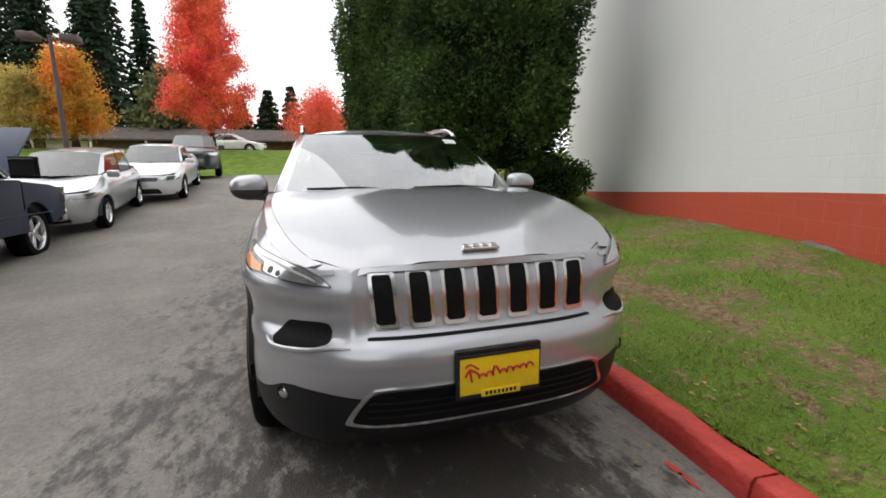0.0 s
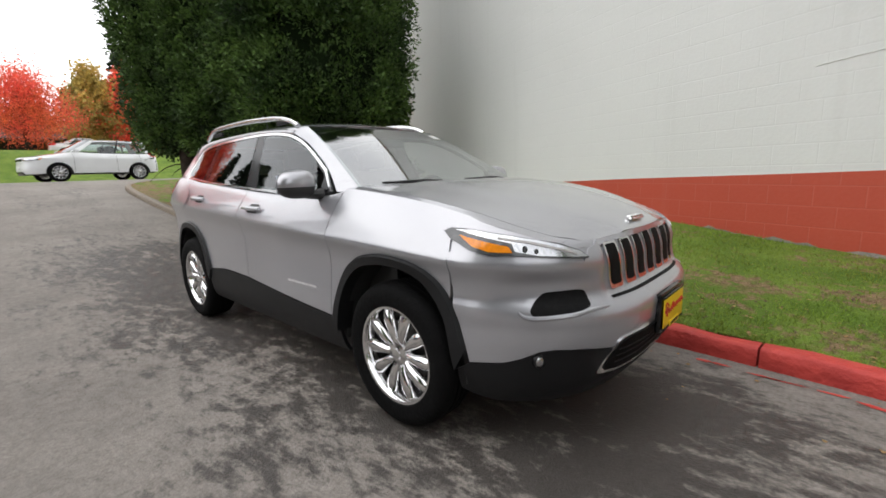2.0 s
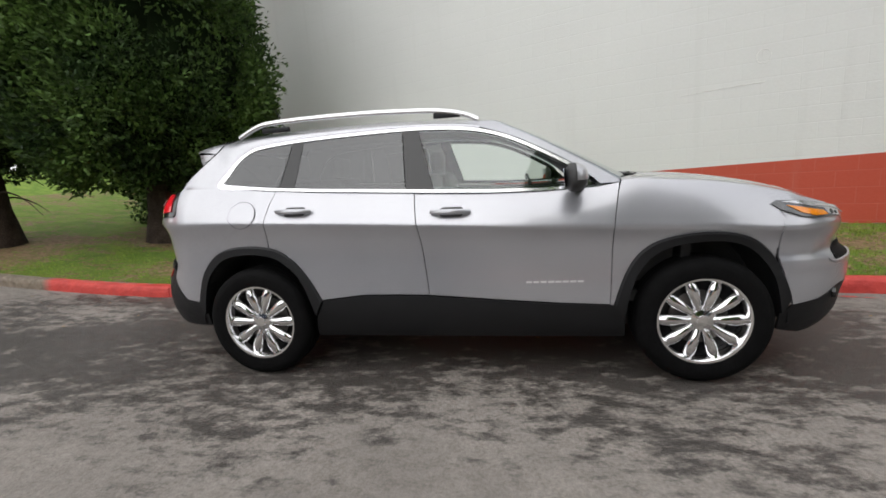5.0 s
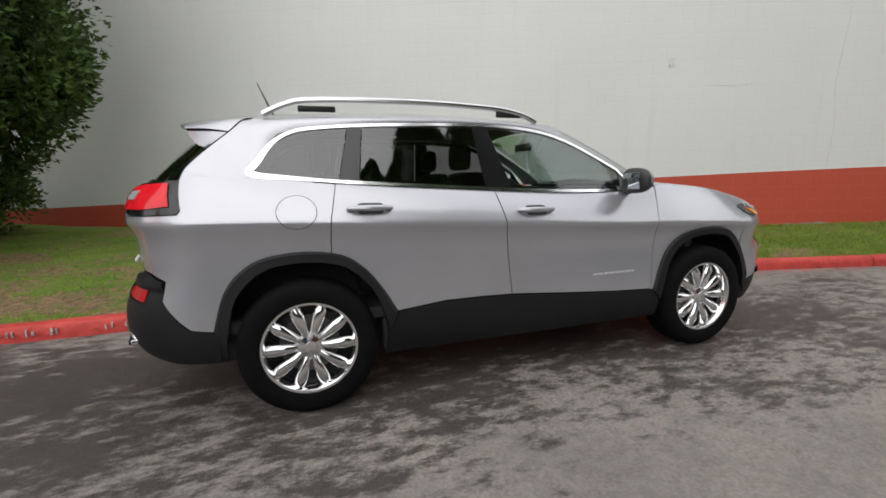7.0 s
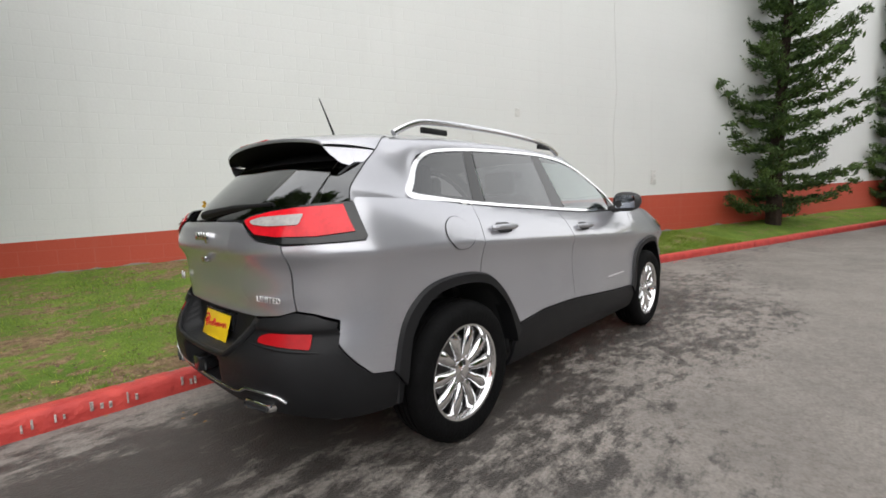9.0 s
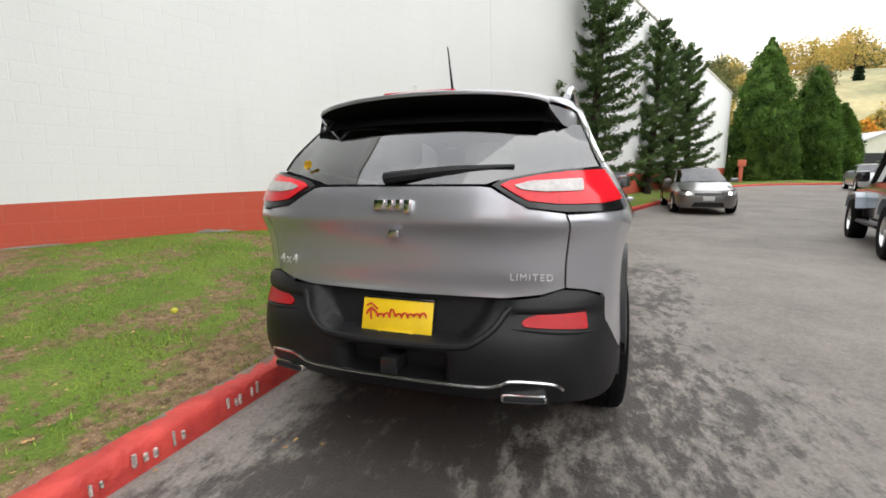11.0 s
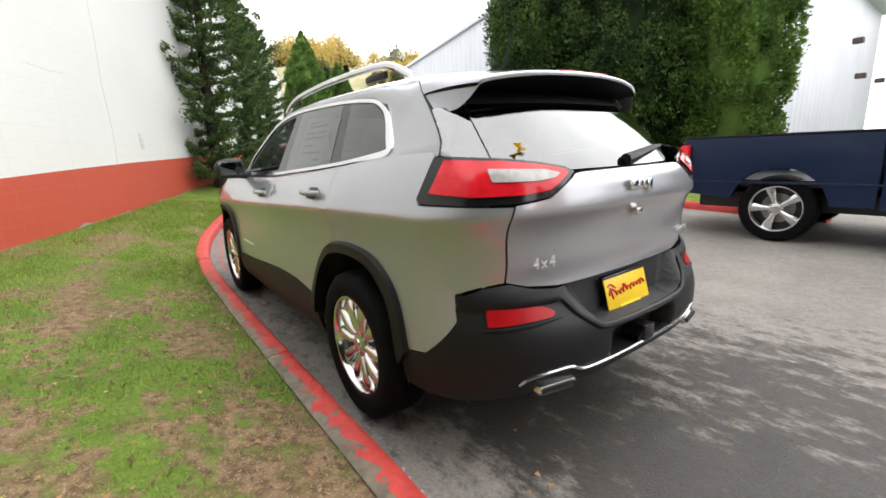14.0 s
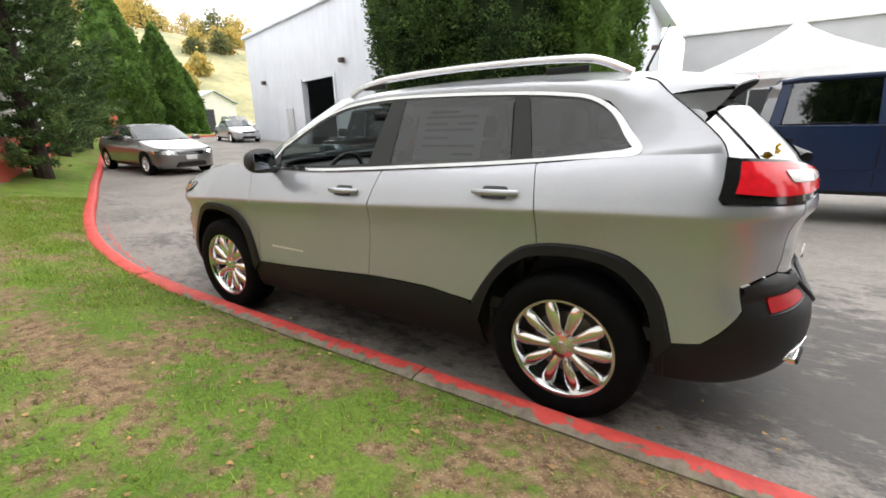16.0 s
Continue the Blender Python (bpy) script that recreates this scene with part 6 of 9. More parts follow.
    for k in range(4):
        part("badge_bar", boxed(2.14, 2.17, -0.07 + k * 0.037, -0.046 + k * 0.037, 0.993, 1.008, 0.004), M_CHROME, badge)
    # front plate on its bracket
    pl = part("plate_bracket", boxed(2.318, 2.345, -0.165, 0.165, 0.487, 0.672, 0.008), M_GLOSS_BLACK, car)
    dealer_plate(pl, Matrix.Translation((2.350, 0, 0.578)) @ Matrix.Rotation(math.pi, 4, "Z"))
    front_edge = [(1.93, interp(HOOD_Y, 1.93)), (2.0, interp(HOOD_Y, 2.0)), (2.06, interp(HOOD_Y, 2.06)), (2.12, interp(HOOD_Y, 2.12)), (2.165, 0.42), (2.19, 0.28), (2.203, 0.14), (2.207, 0.0)]
    for s in (1, -1):
        f = S.surf(s)
        # lip that closes the bonnet's front to the nose
        a = [Vector((x + 0.0015, s * y, hood(x, y)[2] - 0.0008)) for x, y in front_edge]
        b = []
        for x, y in front_edge:
            p = Vector(f(S.Qf(y, 0.90) if y < 0.66 else S.Qx(x - 0.02, 0.93), 0.905))
            low = 0.934 if y < 0.47 else 0.905
            b.append(Vector((f(S.Qf(y, low), low)[0] - 0.006 if y < 0.47 else p.x - 0.008, s * y, low)))
        part("bonnet_lip", ruled(a, b, 2), M_SILVER, car)
        # wings
        wing = Q([p for p in arch_f if p[0] <= 1.705]) + [(qx(1.715, 0.9), 0.908), (qx(1.70, 1.0), 0.995), (qx(1.82, 1.0), 0.995), (qx(1.95, 0.98), 0.972), (qx(2.06, 0.95), 0.942), (S.Qf(0.595, 0.92), 0.924), (S.Qf(0.54, 0.925), 0.928)]
        top = [(qx(x, min(z, 1.0)) if x > S.XA else qx(x), z) for x, z in sh(2.09, 0.93)]
        wing += [(S.Qf(0.535, 0.95), 0.940)] + top + Q([(0.908, 1.1), (0.886, 1.0), (0.8725, 0.91), (0.8665, 0.72), (0.8545, 0.47)])
        part("wing", patch(wing, f, (0.035, 0.012), 0.012), M_SILVER, car)
        back_fill = [(qx(x, z), z) for x, z in ((1.655, 0.845), (1.71, 0.76), (1.765, 0.66), (1.80, 0.58), (1.87, 0.58), (1.82, 0.90), (1.77, 0.99), (1.62, 0.99), (1.61, 0.90))]
        part("wing_return", patch(back_fill, f, (0.04, 0.04), 0.0, off=-0.008), M_SILVER, car)
        # wing top: closes the gap to the bonnet
        a = [f(qx(x, min(z, 1.0)) if x > S.XA else qx(x), z) for x, z in sh(2.09, 0.93, 20)]
        b = []
        for x in [2.09 + (0.93 - 2.09) * i / 20 for i in range(21)]:
            hx0, hy0, hz0 = hood(x, interp(HOOD_Y, x) + 0.0012)
            b.append((hx0, s * hy0, hz0 - 0.0006))
        part("wing_top", ruled(a, b, 2), M_SILVER, car)
        # doors
        fd = Q([(0.85, 0.475), (0.862, 0.72), (0.868, 0.91), (0.882, 1.0), (0.90, 1.09), (0.915, 1.150)]) + Q(belt(0.80, -0.2545, 14, 0.004)) + Q([(-0.2095, 0.83), (-0.1825, 0.545)]) + Q([(0.2, 0.515), (0.55, 0.49)])
        d1 = part("front_door", patch(fd, f, (0.04, 0.011), 0.014), M_SILVER, car)
        ra = [p for p in arch_r if p[0] > -1.208]
        rd = Q([(-0.1875, 0.545), (-0.2145, 0.83), (-0.2595, 1.140)]) + Q(belt(-0.2595, -1.168, 10, 0.004)) + Q([(-1.1965, 1.08), (-1.2095, 1.02), (-1.2125, 0.90), (-1.2125, 0.858)]) + Q(ra) + Q([(-0.6, 0.55), (-0.4, 0.55)])
        d2 = part("rear_door", patch(rd, f, (0.04, 0.011), 0.014), M_SILVER, car)
        for d, hx, hz in ((d1, -0.03, 1.037), (d2, -1.01, 1.083)):
            hy = S.half(hx, hz)
            # flat dark patch paints the shade in the silver scoop behind the handle
            scoop_shade = rounded([(hx - 0.065, hz - 0.030), (hx + 0.075, hz - 0.030), (hx + 0.075, hz + 0.024), (hx - 0.065, hz + 0.026)], 0.026)
            part("handle_shade", patch(Q(scoop_shade), f, (0.02, 0.012), 0.0, off=0.0035), M_TRIM, d)
            bar = [(hx - 0.115, s * (hy + 0.012), hz + 0.004), (hx - 0.07, s * (hy + 0.036), hz + 0.005), (hx, s * (hy + 0.041), hz + 0.004), (hx + 0.07, s * (hy + 0.034), hz + 0.002), (hx + 0.115, s * (hy + 0.010), hz)]
            bm = tube(bar, 0.013, 10, [0.012, 0.015, 0.016, 0.015, 0.012])
            part("door_handle", bm, M_SILVER, d)
        # model lettering on the front door: plain chrome bars
        for k in range(8):
            x0 = 0.39 + k * 0.041
            part("door_badge", patch(Q([(x0, 0.604), (x0 + 0.033, 0.604), (x0 + 0.033, 0.616), (x0, 0.616)]), f, (0.02, 0.02), 0.002, off=0.004), M_BADGE, d1)
        # quarter panel
        rq = [p for p in arch_r if p[0] < -1.216]
        qp = Q([(-1.2175, 0.90), (-1.2145, 1.02), (-1.2015, 1.08), (-1.173, 1.205)]) + Q(belt(-1.18, -1.88, 10, 0.003)) + [(qx(-1.905, 1.2), 1.245), (qx(-1.888, 1.1), 1.10), (qx(-1.905, 1.07), 1.078), (S.Qr(0.76, 1.07), 1.073),
             (S.Qr(0.70, 1.07), 1.070), (S.Qr(0.632, 1.07), 1.068), (S.Qr(0.640, 0.95), 0.95), (S.Qr(0.636, 0.8), 0.795), (S.Qr(0.70, 0.78), 0.785), (S.Qr(0.77, 0.76), 0.755), (qx(-2.02, 0.66), 0.66), (qx(-1.955, 0.57), 0.565), (qx(-1.90, 0.51), 0.515)] + Q(rq) + Q([(-1.219, 0.860)])
        part("quarter_panel", patch(qp, f, (0.04, 0.013), 0.012), M_SILVER, car)
        if s < 0:
            ring = [(-1.372 + 0.098 * math.cos(2 * math.pi * k / 28), 1.075 + 0.082 * math.sin(2 * math.pi * k / 28)) for k in range(28)]
            part("fuel_flap_gap", patch(Q(ring), f, (0.02, 0.016), 0.0, off=0.0035), M_CLAD, car)
            ring = [(-1.372 + 0.0945 * math.cos(2 * math.pi * k / 28), 1.075 + 0.0785 * math.sin(2 * math.pi * k / 28)) for k in range(28)]
            part("fuel_flap", patch(Q(ring), f, (0.02, 0.016), 0.0, off=0.0055), M_SILVER, car)
        # sill and arch cladding
        sill = Q([(0.94, 0.27), (0.93, 0.40), (0.87, 0.468), (0.55, 0.482), (0.2, 0.507), (-0.18, 0.537), (-0.4, 0.543), (-0.6, 0.543), (-0.87, 0.515), (-0.93, 0.40), (-0.95, 0.27), (-0.5, 0.27), (0.5, 0.27)])
        part("sill_cladding", patch(sill, f, (0.08, 0.04), 0.02, off=0.006), M_CLAD, car)
        for nm, o, i in (("arch_cladding", arch_r, arch_ri), ("arch_cladding", arch_f, arch_fi)):
            a = []
            b = []
            c = []
            for (x0, z0), (x1, z1) in zip(o, i):
                p0, p1 = Vector(f(qx(x0, z0), z0)), Vector(f(qx(x1, z1), z1))
                out = Vector((0, s, 0))
                a.append(p0 - out * 0.003)
                b.append(p0.lerp(p1, 0.18) + out * 0.020)
                c.append(p1 + out * 0.024)
            bm = ruled(a, b, 1)
            d = [p - Vector((0, s * 0.10, 0)) for p in c]
            for m2 in (ruled(b, c, 1), ruled(c, d, 1)):
                me = bpy.data.meshes.new("tmp")
                m2.to_mesh(me)
                m2.free()
                bm.from_mesh(me)
                bpy.data.meshes.remove(me)
            bmesh.ops.remove_doubles(bm, verts=bm.verts, dist=1e-4)
            bmesh.ops.recalc_face_normals(bm, faces=bm.faces)
            part(nm, bm, M_CLAD, car)
        for cx in (1.35, -1.35):
            pr_ = [(cx + 0.43 * math.cos(math.pi * k / 18), 0.36 + 0.47 * math.sin(math.pi * k / 18)) for k in range(19)]
            pr_ = [(cx + 0.43, 0.34)] + pr_ + [(cx - 0.43, 0.34)]
            bm = ruled([(x, s * 0.86, z) for x, z in pr_], [(x, s * 0.5, z) for x, z in pr_], 1)
            bm.faces.new([bm.verts.new((x, s * 0.5, z)) for x, z in pr_])
            part("wheel_well", bm, M_TRIM, car)
        # headlamp
        hl = [(qx(1.664), 0.994), (qx(1.694), 1.008), (qx(1.798, 1.0), 1.003), (qx(1.929, 0.98), 0.983), (qx(2.023, 0.96), 0.964), (qx(2.085, 0.95), 0.948), (S.Qf(0.578, 0.92), 0.918), (S.Qf(0.549, 0.89), 0.890), (S.Qf(0.559, 0.884), 0.884),
              (S.Qf(0.642, 0.89), 0.893), (qx(2.05, 0.9), 0.903), (qx(1.966, 0.91), 0.911), (qx(1.886, 0.91), 0.911), (qx(1.806, 0.92), 0.925), (qx(1.709), 0.962)]
        lamp = part("headlamp", patch(hl, f, (0.02, 0.012), 0.010, off=0.006), M_LAMP_DARK, car, "clear headlamp with an amber turn signal")
        clear = [(qx(1.715, 0.99), 0.999), (qx(1.80, 0.99), 0.9995), (qx(1.929, 0.97), 0.980), (qx(2.023, 0.96), 0.961), (qx(2.082, 0.94), 0.944), (S.Qf(0.582, 0.91), 0.915), (S.Qf(0.556, 0.89), 0.891), (S.Qf(0.64, 0.90), 0.897), (qx(2.04, 0.91), 0.907), (qx(1.972, 0.92), 0.922), (qx(1.953, 0.95), 0.951), (qx(1.803, 0.98), 0.982)]
        part("lamp_strip", patch(clear, f, (0.02, 0.012), 0.004, off=0.009), M_LAMP_GLASS, lamp)
        edge_l = [(qx(1.90, 0.97), 0.967), (qx(2.0, 0.95), 0.950), (qx(2.055, 0.93), 0.935), (S.Qf(0.625, 0.91), 0.912), (S.Qf(0.60, 0.9), 0.901), (S.Qf(0.60, 0.9), 0.907), (S.Qf(0.622, 0.92), 0.919), (qx(2.055, 0.94), 0.942), (qx(2.0, 0.96), 0.957), (qx(1.90, 0.97), 0.973)]
        part("light_guide", patch(edge_l, f, (0.02, 0.012), 0.003, off=0.012), M_WHITE_LENS, lamp)
        am = [(qx(1.742, 0.98), 0.980), (qx(1.803, 0.97), 0.968), (qx(1.945, 0.94), 0.940), (qx(1.965, 0.92), 0.918), (qx(1.885, 0.92), 0.920), (qx(1.816, 0.94), 0.938)]
        part("turn_lens", patch(am, f, (0.02, 0.012), 0.004, off=0.010), M_AMBER, lamp, "amber turn signal")
        for px_, pz_, pr in ((2.0, 0.929, 0.012), (2.035, 0.921, 0.009)):
            dot = [(qx(px_, pz_) + pr * math.cos(2 * math.pi * k / 14), pz_ + pr * math.sin(2 * math.pi * k / 14)) for k in range(14)]
            part("projector", patch(dot, f, (0.01, 0.01), 0.002, off=0.0125), M_GLOSS_BLACK, lamp)
        # side intake and fog lamp
        it = rounded([(qx(2.063, 0.76), 0.757), (S.Qf(0.60, 0.76), 0.762), (S.Qf(0.565, 0.75), 0.755), (S.Qf(0.562, 0.70), 0.702), (S.Qf(0.62, 0.68), 0.684), (S.Qf(0.69, 0.67), 0.674), (qx(2.035, 0.67), 0.669), (qx(2.022, 0.69), 0.690)], 0.022)
        fn = lambda q, z: (nose(q, z)[0], s * nose(q, z)[1], z)
        part("air_intake", patch(it, fn, (0.03, 0.02), 0.006, off=0.003), M_MESH, car)
        lip = [Vector(fn(q, z)) for q, z in ((S.Qf(0.50, 0.67), 0.690), (S.Qf(0.56, 0.68), 0.688), (S.Qf(0.65, 0.67), 0.672), (qx(2.05, 0.66), 0.661), (qx(2.005, 0.67), 0.668), (qx(1.985, 0.69), 0.685))]
        part("intake_lip", tube(curve_pts(lip, 3), 0.010, 8, [0.004 + 0.007 * math.sin(math.pi * k / 15) for k in range(16)]), M_SILVER, car)
        fp = Vector(f(S.Qf(0.735, 0.48), 0.480))
        fog = part("fog_lamp", moved(lathe([(0.030, -0.01), (0.030, 0.006), (0.024, 0.009), (0.022, 0.0), (0.0, 0.003)], 24), Matrix.Translation(fp) @ Matrix.Rotation(radians(-65 if s > 0 else -115), 4, "Z")), M_GLOSS_BLACK, car)
        part("fog_lens", moved(lathe([(0.022, 0.002), (0.016, 0.007), (0.0, 0.009)], 20), Matrix.Translation(fp) @ Matrix.Rotation(radians(-65 if s > 0 else -115), 4, "Z")), M_LAMP_GLASS, fog)
        # side windows
        g = cabin(s)
        dlo_top = [(0.66, 1.278), (0.47, 1.385), (0.31, 1.462), (0.14, 1.515), (-0.05, 1.541), (-0.31, 1.553), (-0.74, 1.546), (-1.06, 1.532), (-1.25, 1.516), (-1.37, 1.495), (-1.475, 1.437), (-1.553, 1.345), (-1.600, 1.287), (-1.588, 1.254), (-1.53, 1.243)]
        dlo = [(0.775, 1.150)] + dlo_top[:1] + curve_pts(dlo_top, 3)[1:] + [(x, interp(BELT, x) + 0.010) for x in (-1.3, -1.19, -0.9, -0.58, -0.2, 0.2, 0.5, 0.7)]
        trim_w = lambda x: 0.016 + 0.017 * max(0.0, min(1.0, (-1.36 - x) / 0.2)) ** 2
        part("window_trim", hoop(dlo, trim_w, g, s, 0.008), M_CHROME, car, "chrome window surround")
        part("window_seal", hoop(inset(dlo, lambda x: trim_w(x) - 0.001), 0.016, g, s, 0.003), M_GLOSS_BLACK, car)

        zt = lambda x: min(interp([(p[0], p[1]) for p in sorted(dlo_top[:11])], x), 1.56) - 0.016
        zb = lambda x: interp(BELT, x) + 0.022
        span = lambda xa, xb, n=8: [xa + (xb - xa) * i / n for i in range(n + 1)]
        front_glass = [(0.63, zb(0.63) + 0.008)] + [(x, zt(x) - 0.012) for x in span(0.54, -0.235, 10)] + [(-0.235, zt(-0.235) - 0.012), (-0.135, zb(-0.135))] + [(x, zb(x)) for x in span(-0.1, 0.6, 6)]
        rear_glass = [(-0.315, zb(-0.315))] + [(-0.345, zt(-0.345) - 0.012)] + [(x, zt(x) - 0.012) for x in span(-0.4, -1.00, 8)] + [(-1.04, zb(-1.04))] + [(x, zb(x)) for x in span(-1.0, -0.35, 6)]
        quarter_glass = [(-1.15, zb(-1.15)), (-1.085, zt(-1.085) - 0.012)] + [(x, zt(x) - 0.012) for x in span(-1.12, -1.40, 6)] + [(-1.49, 1.40), (-1.556, 1.31), (-1.552, 1.272), (-1.49, 1.258)] + [(x, zb(x)) for x in span(-1.42, -1.2, 4)]
        if s < 0:
            windows.append((car, g, front_glass, M_GLASS, "front_window"))
        windows.append((car, g, rear_glass, M_PRIVACY, "rear_window"))
        windows.append((car, g, quarter_glass, M_PRIVACY, "quarter_window"))
        # black pillars between the panes
        part("pillar_trim", patch([(-0.140, zb(-0.14)), (-0.240, zt(-0.24) - 0.010), (-0.340, zt(-0.34) - 0.010), (-0.310, zb(-0.31))], g, (0.06, 0.06), 0.01, off=0.004), M_GLOSS_BLACK, car)
        part("pillar_trim", patch([(-1.045, zb(-1.045)), (-1.005, zt(-1.005) - 0.01), (-1.08, zt(-1.08) - 0.01), (-1.145, zb(-1.145))], g, (0.06, 0.06), 0.01, off=0.004), M_GLOSS_BLACK, car)
        # pillars in body colour: screen pillar, cant rail, rear pillar
        a_lo = [screen(s * interp([(1.1, 0.742), (1.56, 0.585)], z), z) for z in span(1.15, 1.565, 10)]
        a_up = [(lambda x: (x, s * cabin_y(x, z), z))(interp([(1.13, 0.83), (1.278, 0.66), (1.385, 0.475), (1.462, 0.315), (1.52, 0.15), (1.565, 0.02)], z) + 0.012) for z in span(1.15, 1.565, 10)]
        part("screen_pillar", ruled(a_lo, a_up, 3), M_SILVER, car)
        rail_lo = [g(x, zt(x) + 0.018) for x in span(0.14, -1.40, 22)]
        rail_hi = [roof(x, s * 0.600) for x in span(0.14, -1.40, 22)]
        bm = bmesh.new()
        rows = []
        for p, q in zip(rail_lo, rail_hi):
            p, q = Vector(p), Vector(q)
            c = Vector(((p.x + q.x) / 2, 0.75 * p.y + 0.25 * q.y, 0.35 * p.z + 0.65 * q.z + 0.004)) * 2 - (p + q) / 2
            rows.append([bm.verts.new(p * (1 - t) ** 2 + c * 2 * t * (1 - t) + q * t * t) for t in [k / 8 for k in range(9)]])
        for r, q in zip(rows, rows[1:]):
            for k in range(8):
                bm.faces.new((r[k], r[k + 1], q[k + 1], q[k]))
        hoop_line = [(-1.40, 1.497), (-1.44, 1.472), (-1.48, 1.436), (-1.515, 1.396), (-1.548, 1.353), (-1.575, 1.318), (-1.595, 1.286), (-1.592, 1.262), (-1.575, 1.252), (-1.55, 1.247)]
        A = [Vector(g(x, z)) for x, z in hoop_line]
        B = [Vector(roof(-1.40, s * 0.600)), Vector(roof(-1.49, s * 0.592)), Vector(roof(-1.56, s * 0.580))]
        B += [Vector((x, s * (cabin_y(x, z) - c), z)) for x, z, c in ((-1.612, 1.545, 0.018), (-1.672, 1.487, 0.008), (-1.75, 1.422, 0.003), (-1.83, 1.350, 0.0), (-1.878, 1.298, 0.0), (-1.900, 1.246, 0.0), (-1.78, 1.246, 0.0))]
        rows = rows[-1:]
        for i, (p, q) in enumerate(zip(A, B)):
            if i == 0:
                continue
            soft = max(0.0, 1 - i / 4.0)
            c = (p + q) / 2
            c.y = s * (cabin_y(c.x, c.z) * (1 - soft) + soft * abs(0.75 * p.y + 0.25 * q.y))
            c.z += soft * (0.15 * (q.z - p.z) + 0.004)
            c = c * 2 - (p + q) / 2
            rows.append([bm.verts.new(p * (1 - t) ** 2 + c * 2 * t * (1 - t) + q * t * t) for t in [k / 8 for k in range(9)]])
        for r, q in zip(rows, rows[1:]):
            for k in range(8):
                bm.faces.new((r[k], r[k + 1], q[k + 1], q[k]))
        bmesh.ops.subdivide_edges(bm, edges=[e for e in bm.edges if e.calc_length() > 0.06], cuts=1, use_grid_fill=True)
        bmesh.ops.recalc_face_normals(bm, faces=bm.faces)
        if sum(f_.normal.y * s for f_ in bm.faces) < 0:
            bmesh.ops.reverse_faces(bm, faces=bm.faces)
        part("roof_side", bm, M_SILVER, car, angle=75)
        part("pillar_seam", tube(curve_pts([p + Vector((-0.001, 0, 0)) for p in B[2:9]], 4), 0.0032, 6), M_CLAD, car)
        # the tailgate glass wraps round to the pillar
        da = [p + Vector((-0.002, -s * 0.006, 0)) for p in B[5:9]]
        db = [tailglass(s * y, z) for y, z in ((0.545, 1.432), (0.56, 1.36), (0.575, 1.30), (0.585, 1.222))]
        part("glass_wing", ruled(da, db, 3), M_REAR_GLASS, car)
        # shaded flank of the spoiler
        tip = Vector((-1.886, s * 0.535, 1.500))
        flank_a = [B[4].lerp(tip, t) + Vector((0, s * (0.05 * t * (1 - t) - 0.004), -0.004)) for t in (0.0, 0.25, 0.5, 0.75, 1.0)]
        flank_b = [Vector((x, s * y, z)) for x, y, z in ((-1.745, 0.640, 1.424), (-1.785, 0.618, 1.404), (-1.830, 0.585, 1.420), (-1.862, 0.556, 1.455), (-1.884, 0.530, 1.492))]
        part("spoiler_flank", ruled(flank_a, flank_b, 3), M_SILVER, car)
        # roof rail
        rp = [roof(0.13, s * 0.60)[:2] + (1.575,), (0.06, s * 0.598, 1.610), (-0.06, s * 0.60, 1.638), (-0.22, s * 0.603, 1.655), (-0.6, s * 0.605, 1.670), (-1.0, s * 0.60, 1.671), (-1.28, s * 0.594, 1.662), (-1.38, s * 0.590, 1.643), (-1.46, s * 0.586, 1.610), (-1.51, s * 0.583, 1.585)]
        rail = part("roof_rail", tube(curve_pts(rp, 4), 0.017, 10), M_CHROME_SOFT, car, "satin chrome roof rail")
        for xa, xb in ((0.02, -0.15), (-1.13, -1.33)):
            part("rail_foot", boxed(min(xa, xb), max(xa, xb), s * 0.600 - 0.010, s * 0.600 + 0.010, 1.600, 1.632, 0.006), M_CLAD, rail)
        # door mirror
        m = Matrix.Translation((0.650, s * 0.945, 1.195))
        bm = bmesh.new()
        bmesh.ops.create_uvsphere(bm, u_segments=20, v_segments=12, radius=1)
        for v in bm.verts:
            c = v.co.copy()
            v.co = Vector(((0.078 * c.x if c.x > 0 else 0.035 * c.x), 0.112 * math.copysign(abs(c.y) ** 0.75, c.y), 0.078 * math.copysign(abs(c.z) ** 0.75, c.z) * (1 - 0.12 * c.y * s)))
        cap = bm.copy()
        mirror = part("door_mirror", moved(bm, m), M_TRIM, car)
        bmesh.ops.bisect_plane(cap, geom=cap.verts[:] + cap.edges[:] + cap.faces[:], plane_co=(0, 0, -0.012), plane_no=(0, 0, -1), clear_outer=True)
        bmesh.ops.bisect_plane(cap, geom=cap.verts[:] + cap.edges[:] + cap.faces[:], plane_co=(0.012, 0, 0), plane_no=(-1, 0, 0), clear_outer=True)
        for v in cap.verts:
            v.co *= 1.03
        part("mirror_cap", moved(cap, m), M_SILVER, mirror)
        part("mirror_arm", tube([(0.70, s * 0.80, 1.135), (0.67, s * 0.86, 1.138), (0.655, s * 0.93, 1.150)], 0.03, 10, [0.035, 0.028, 0.03]), M_TRIM, mirror)
        part("mirror_glass", moved(boxed(-0.005, 0.0, -0.086, 0.086, -0.050, 0.052, 0.003), Matrix.Translation((0.616, s * 0.945, 1.195)) @ Matrix.Rotation(s * radians(9), 4, "Z") @ Matrix.Rotation(radians(-4), 4, "Y")), M_MIRROR, mirror)
        part("mirror_sail", patch([(0.66, 1.150), (0.80, 1.142), (0.66, 1.262)], g, (0.05, 0.05), 0.006, off=0.005), M_GLOSS_BLACK, car)
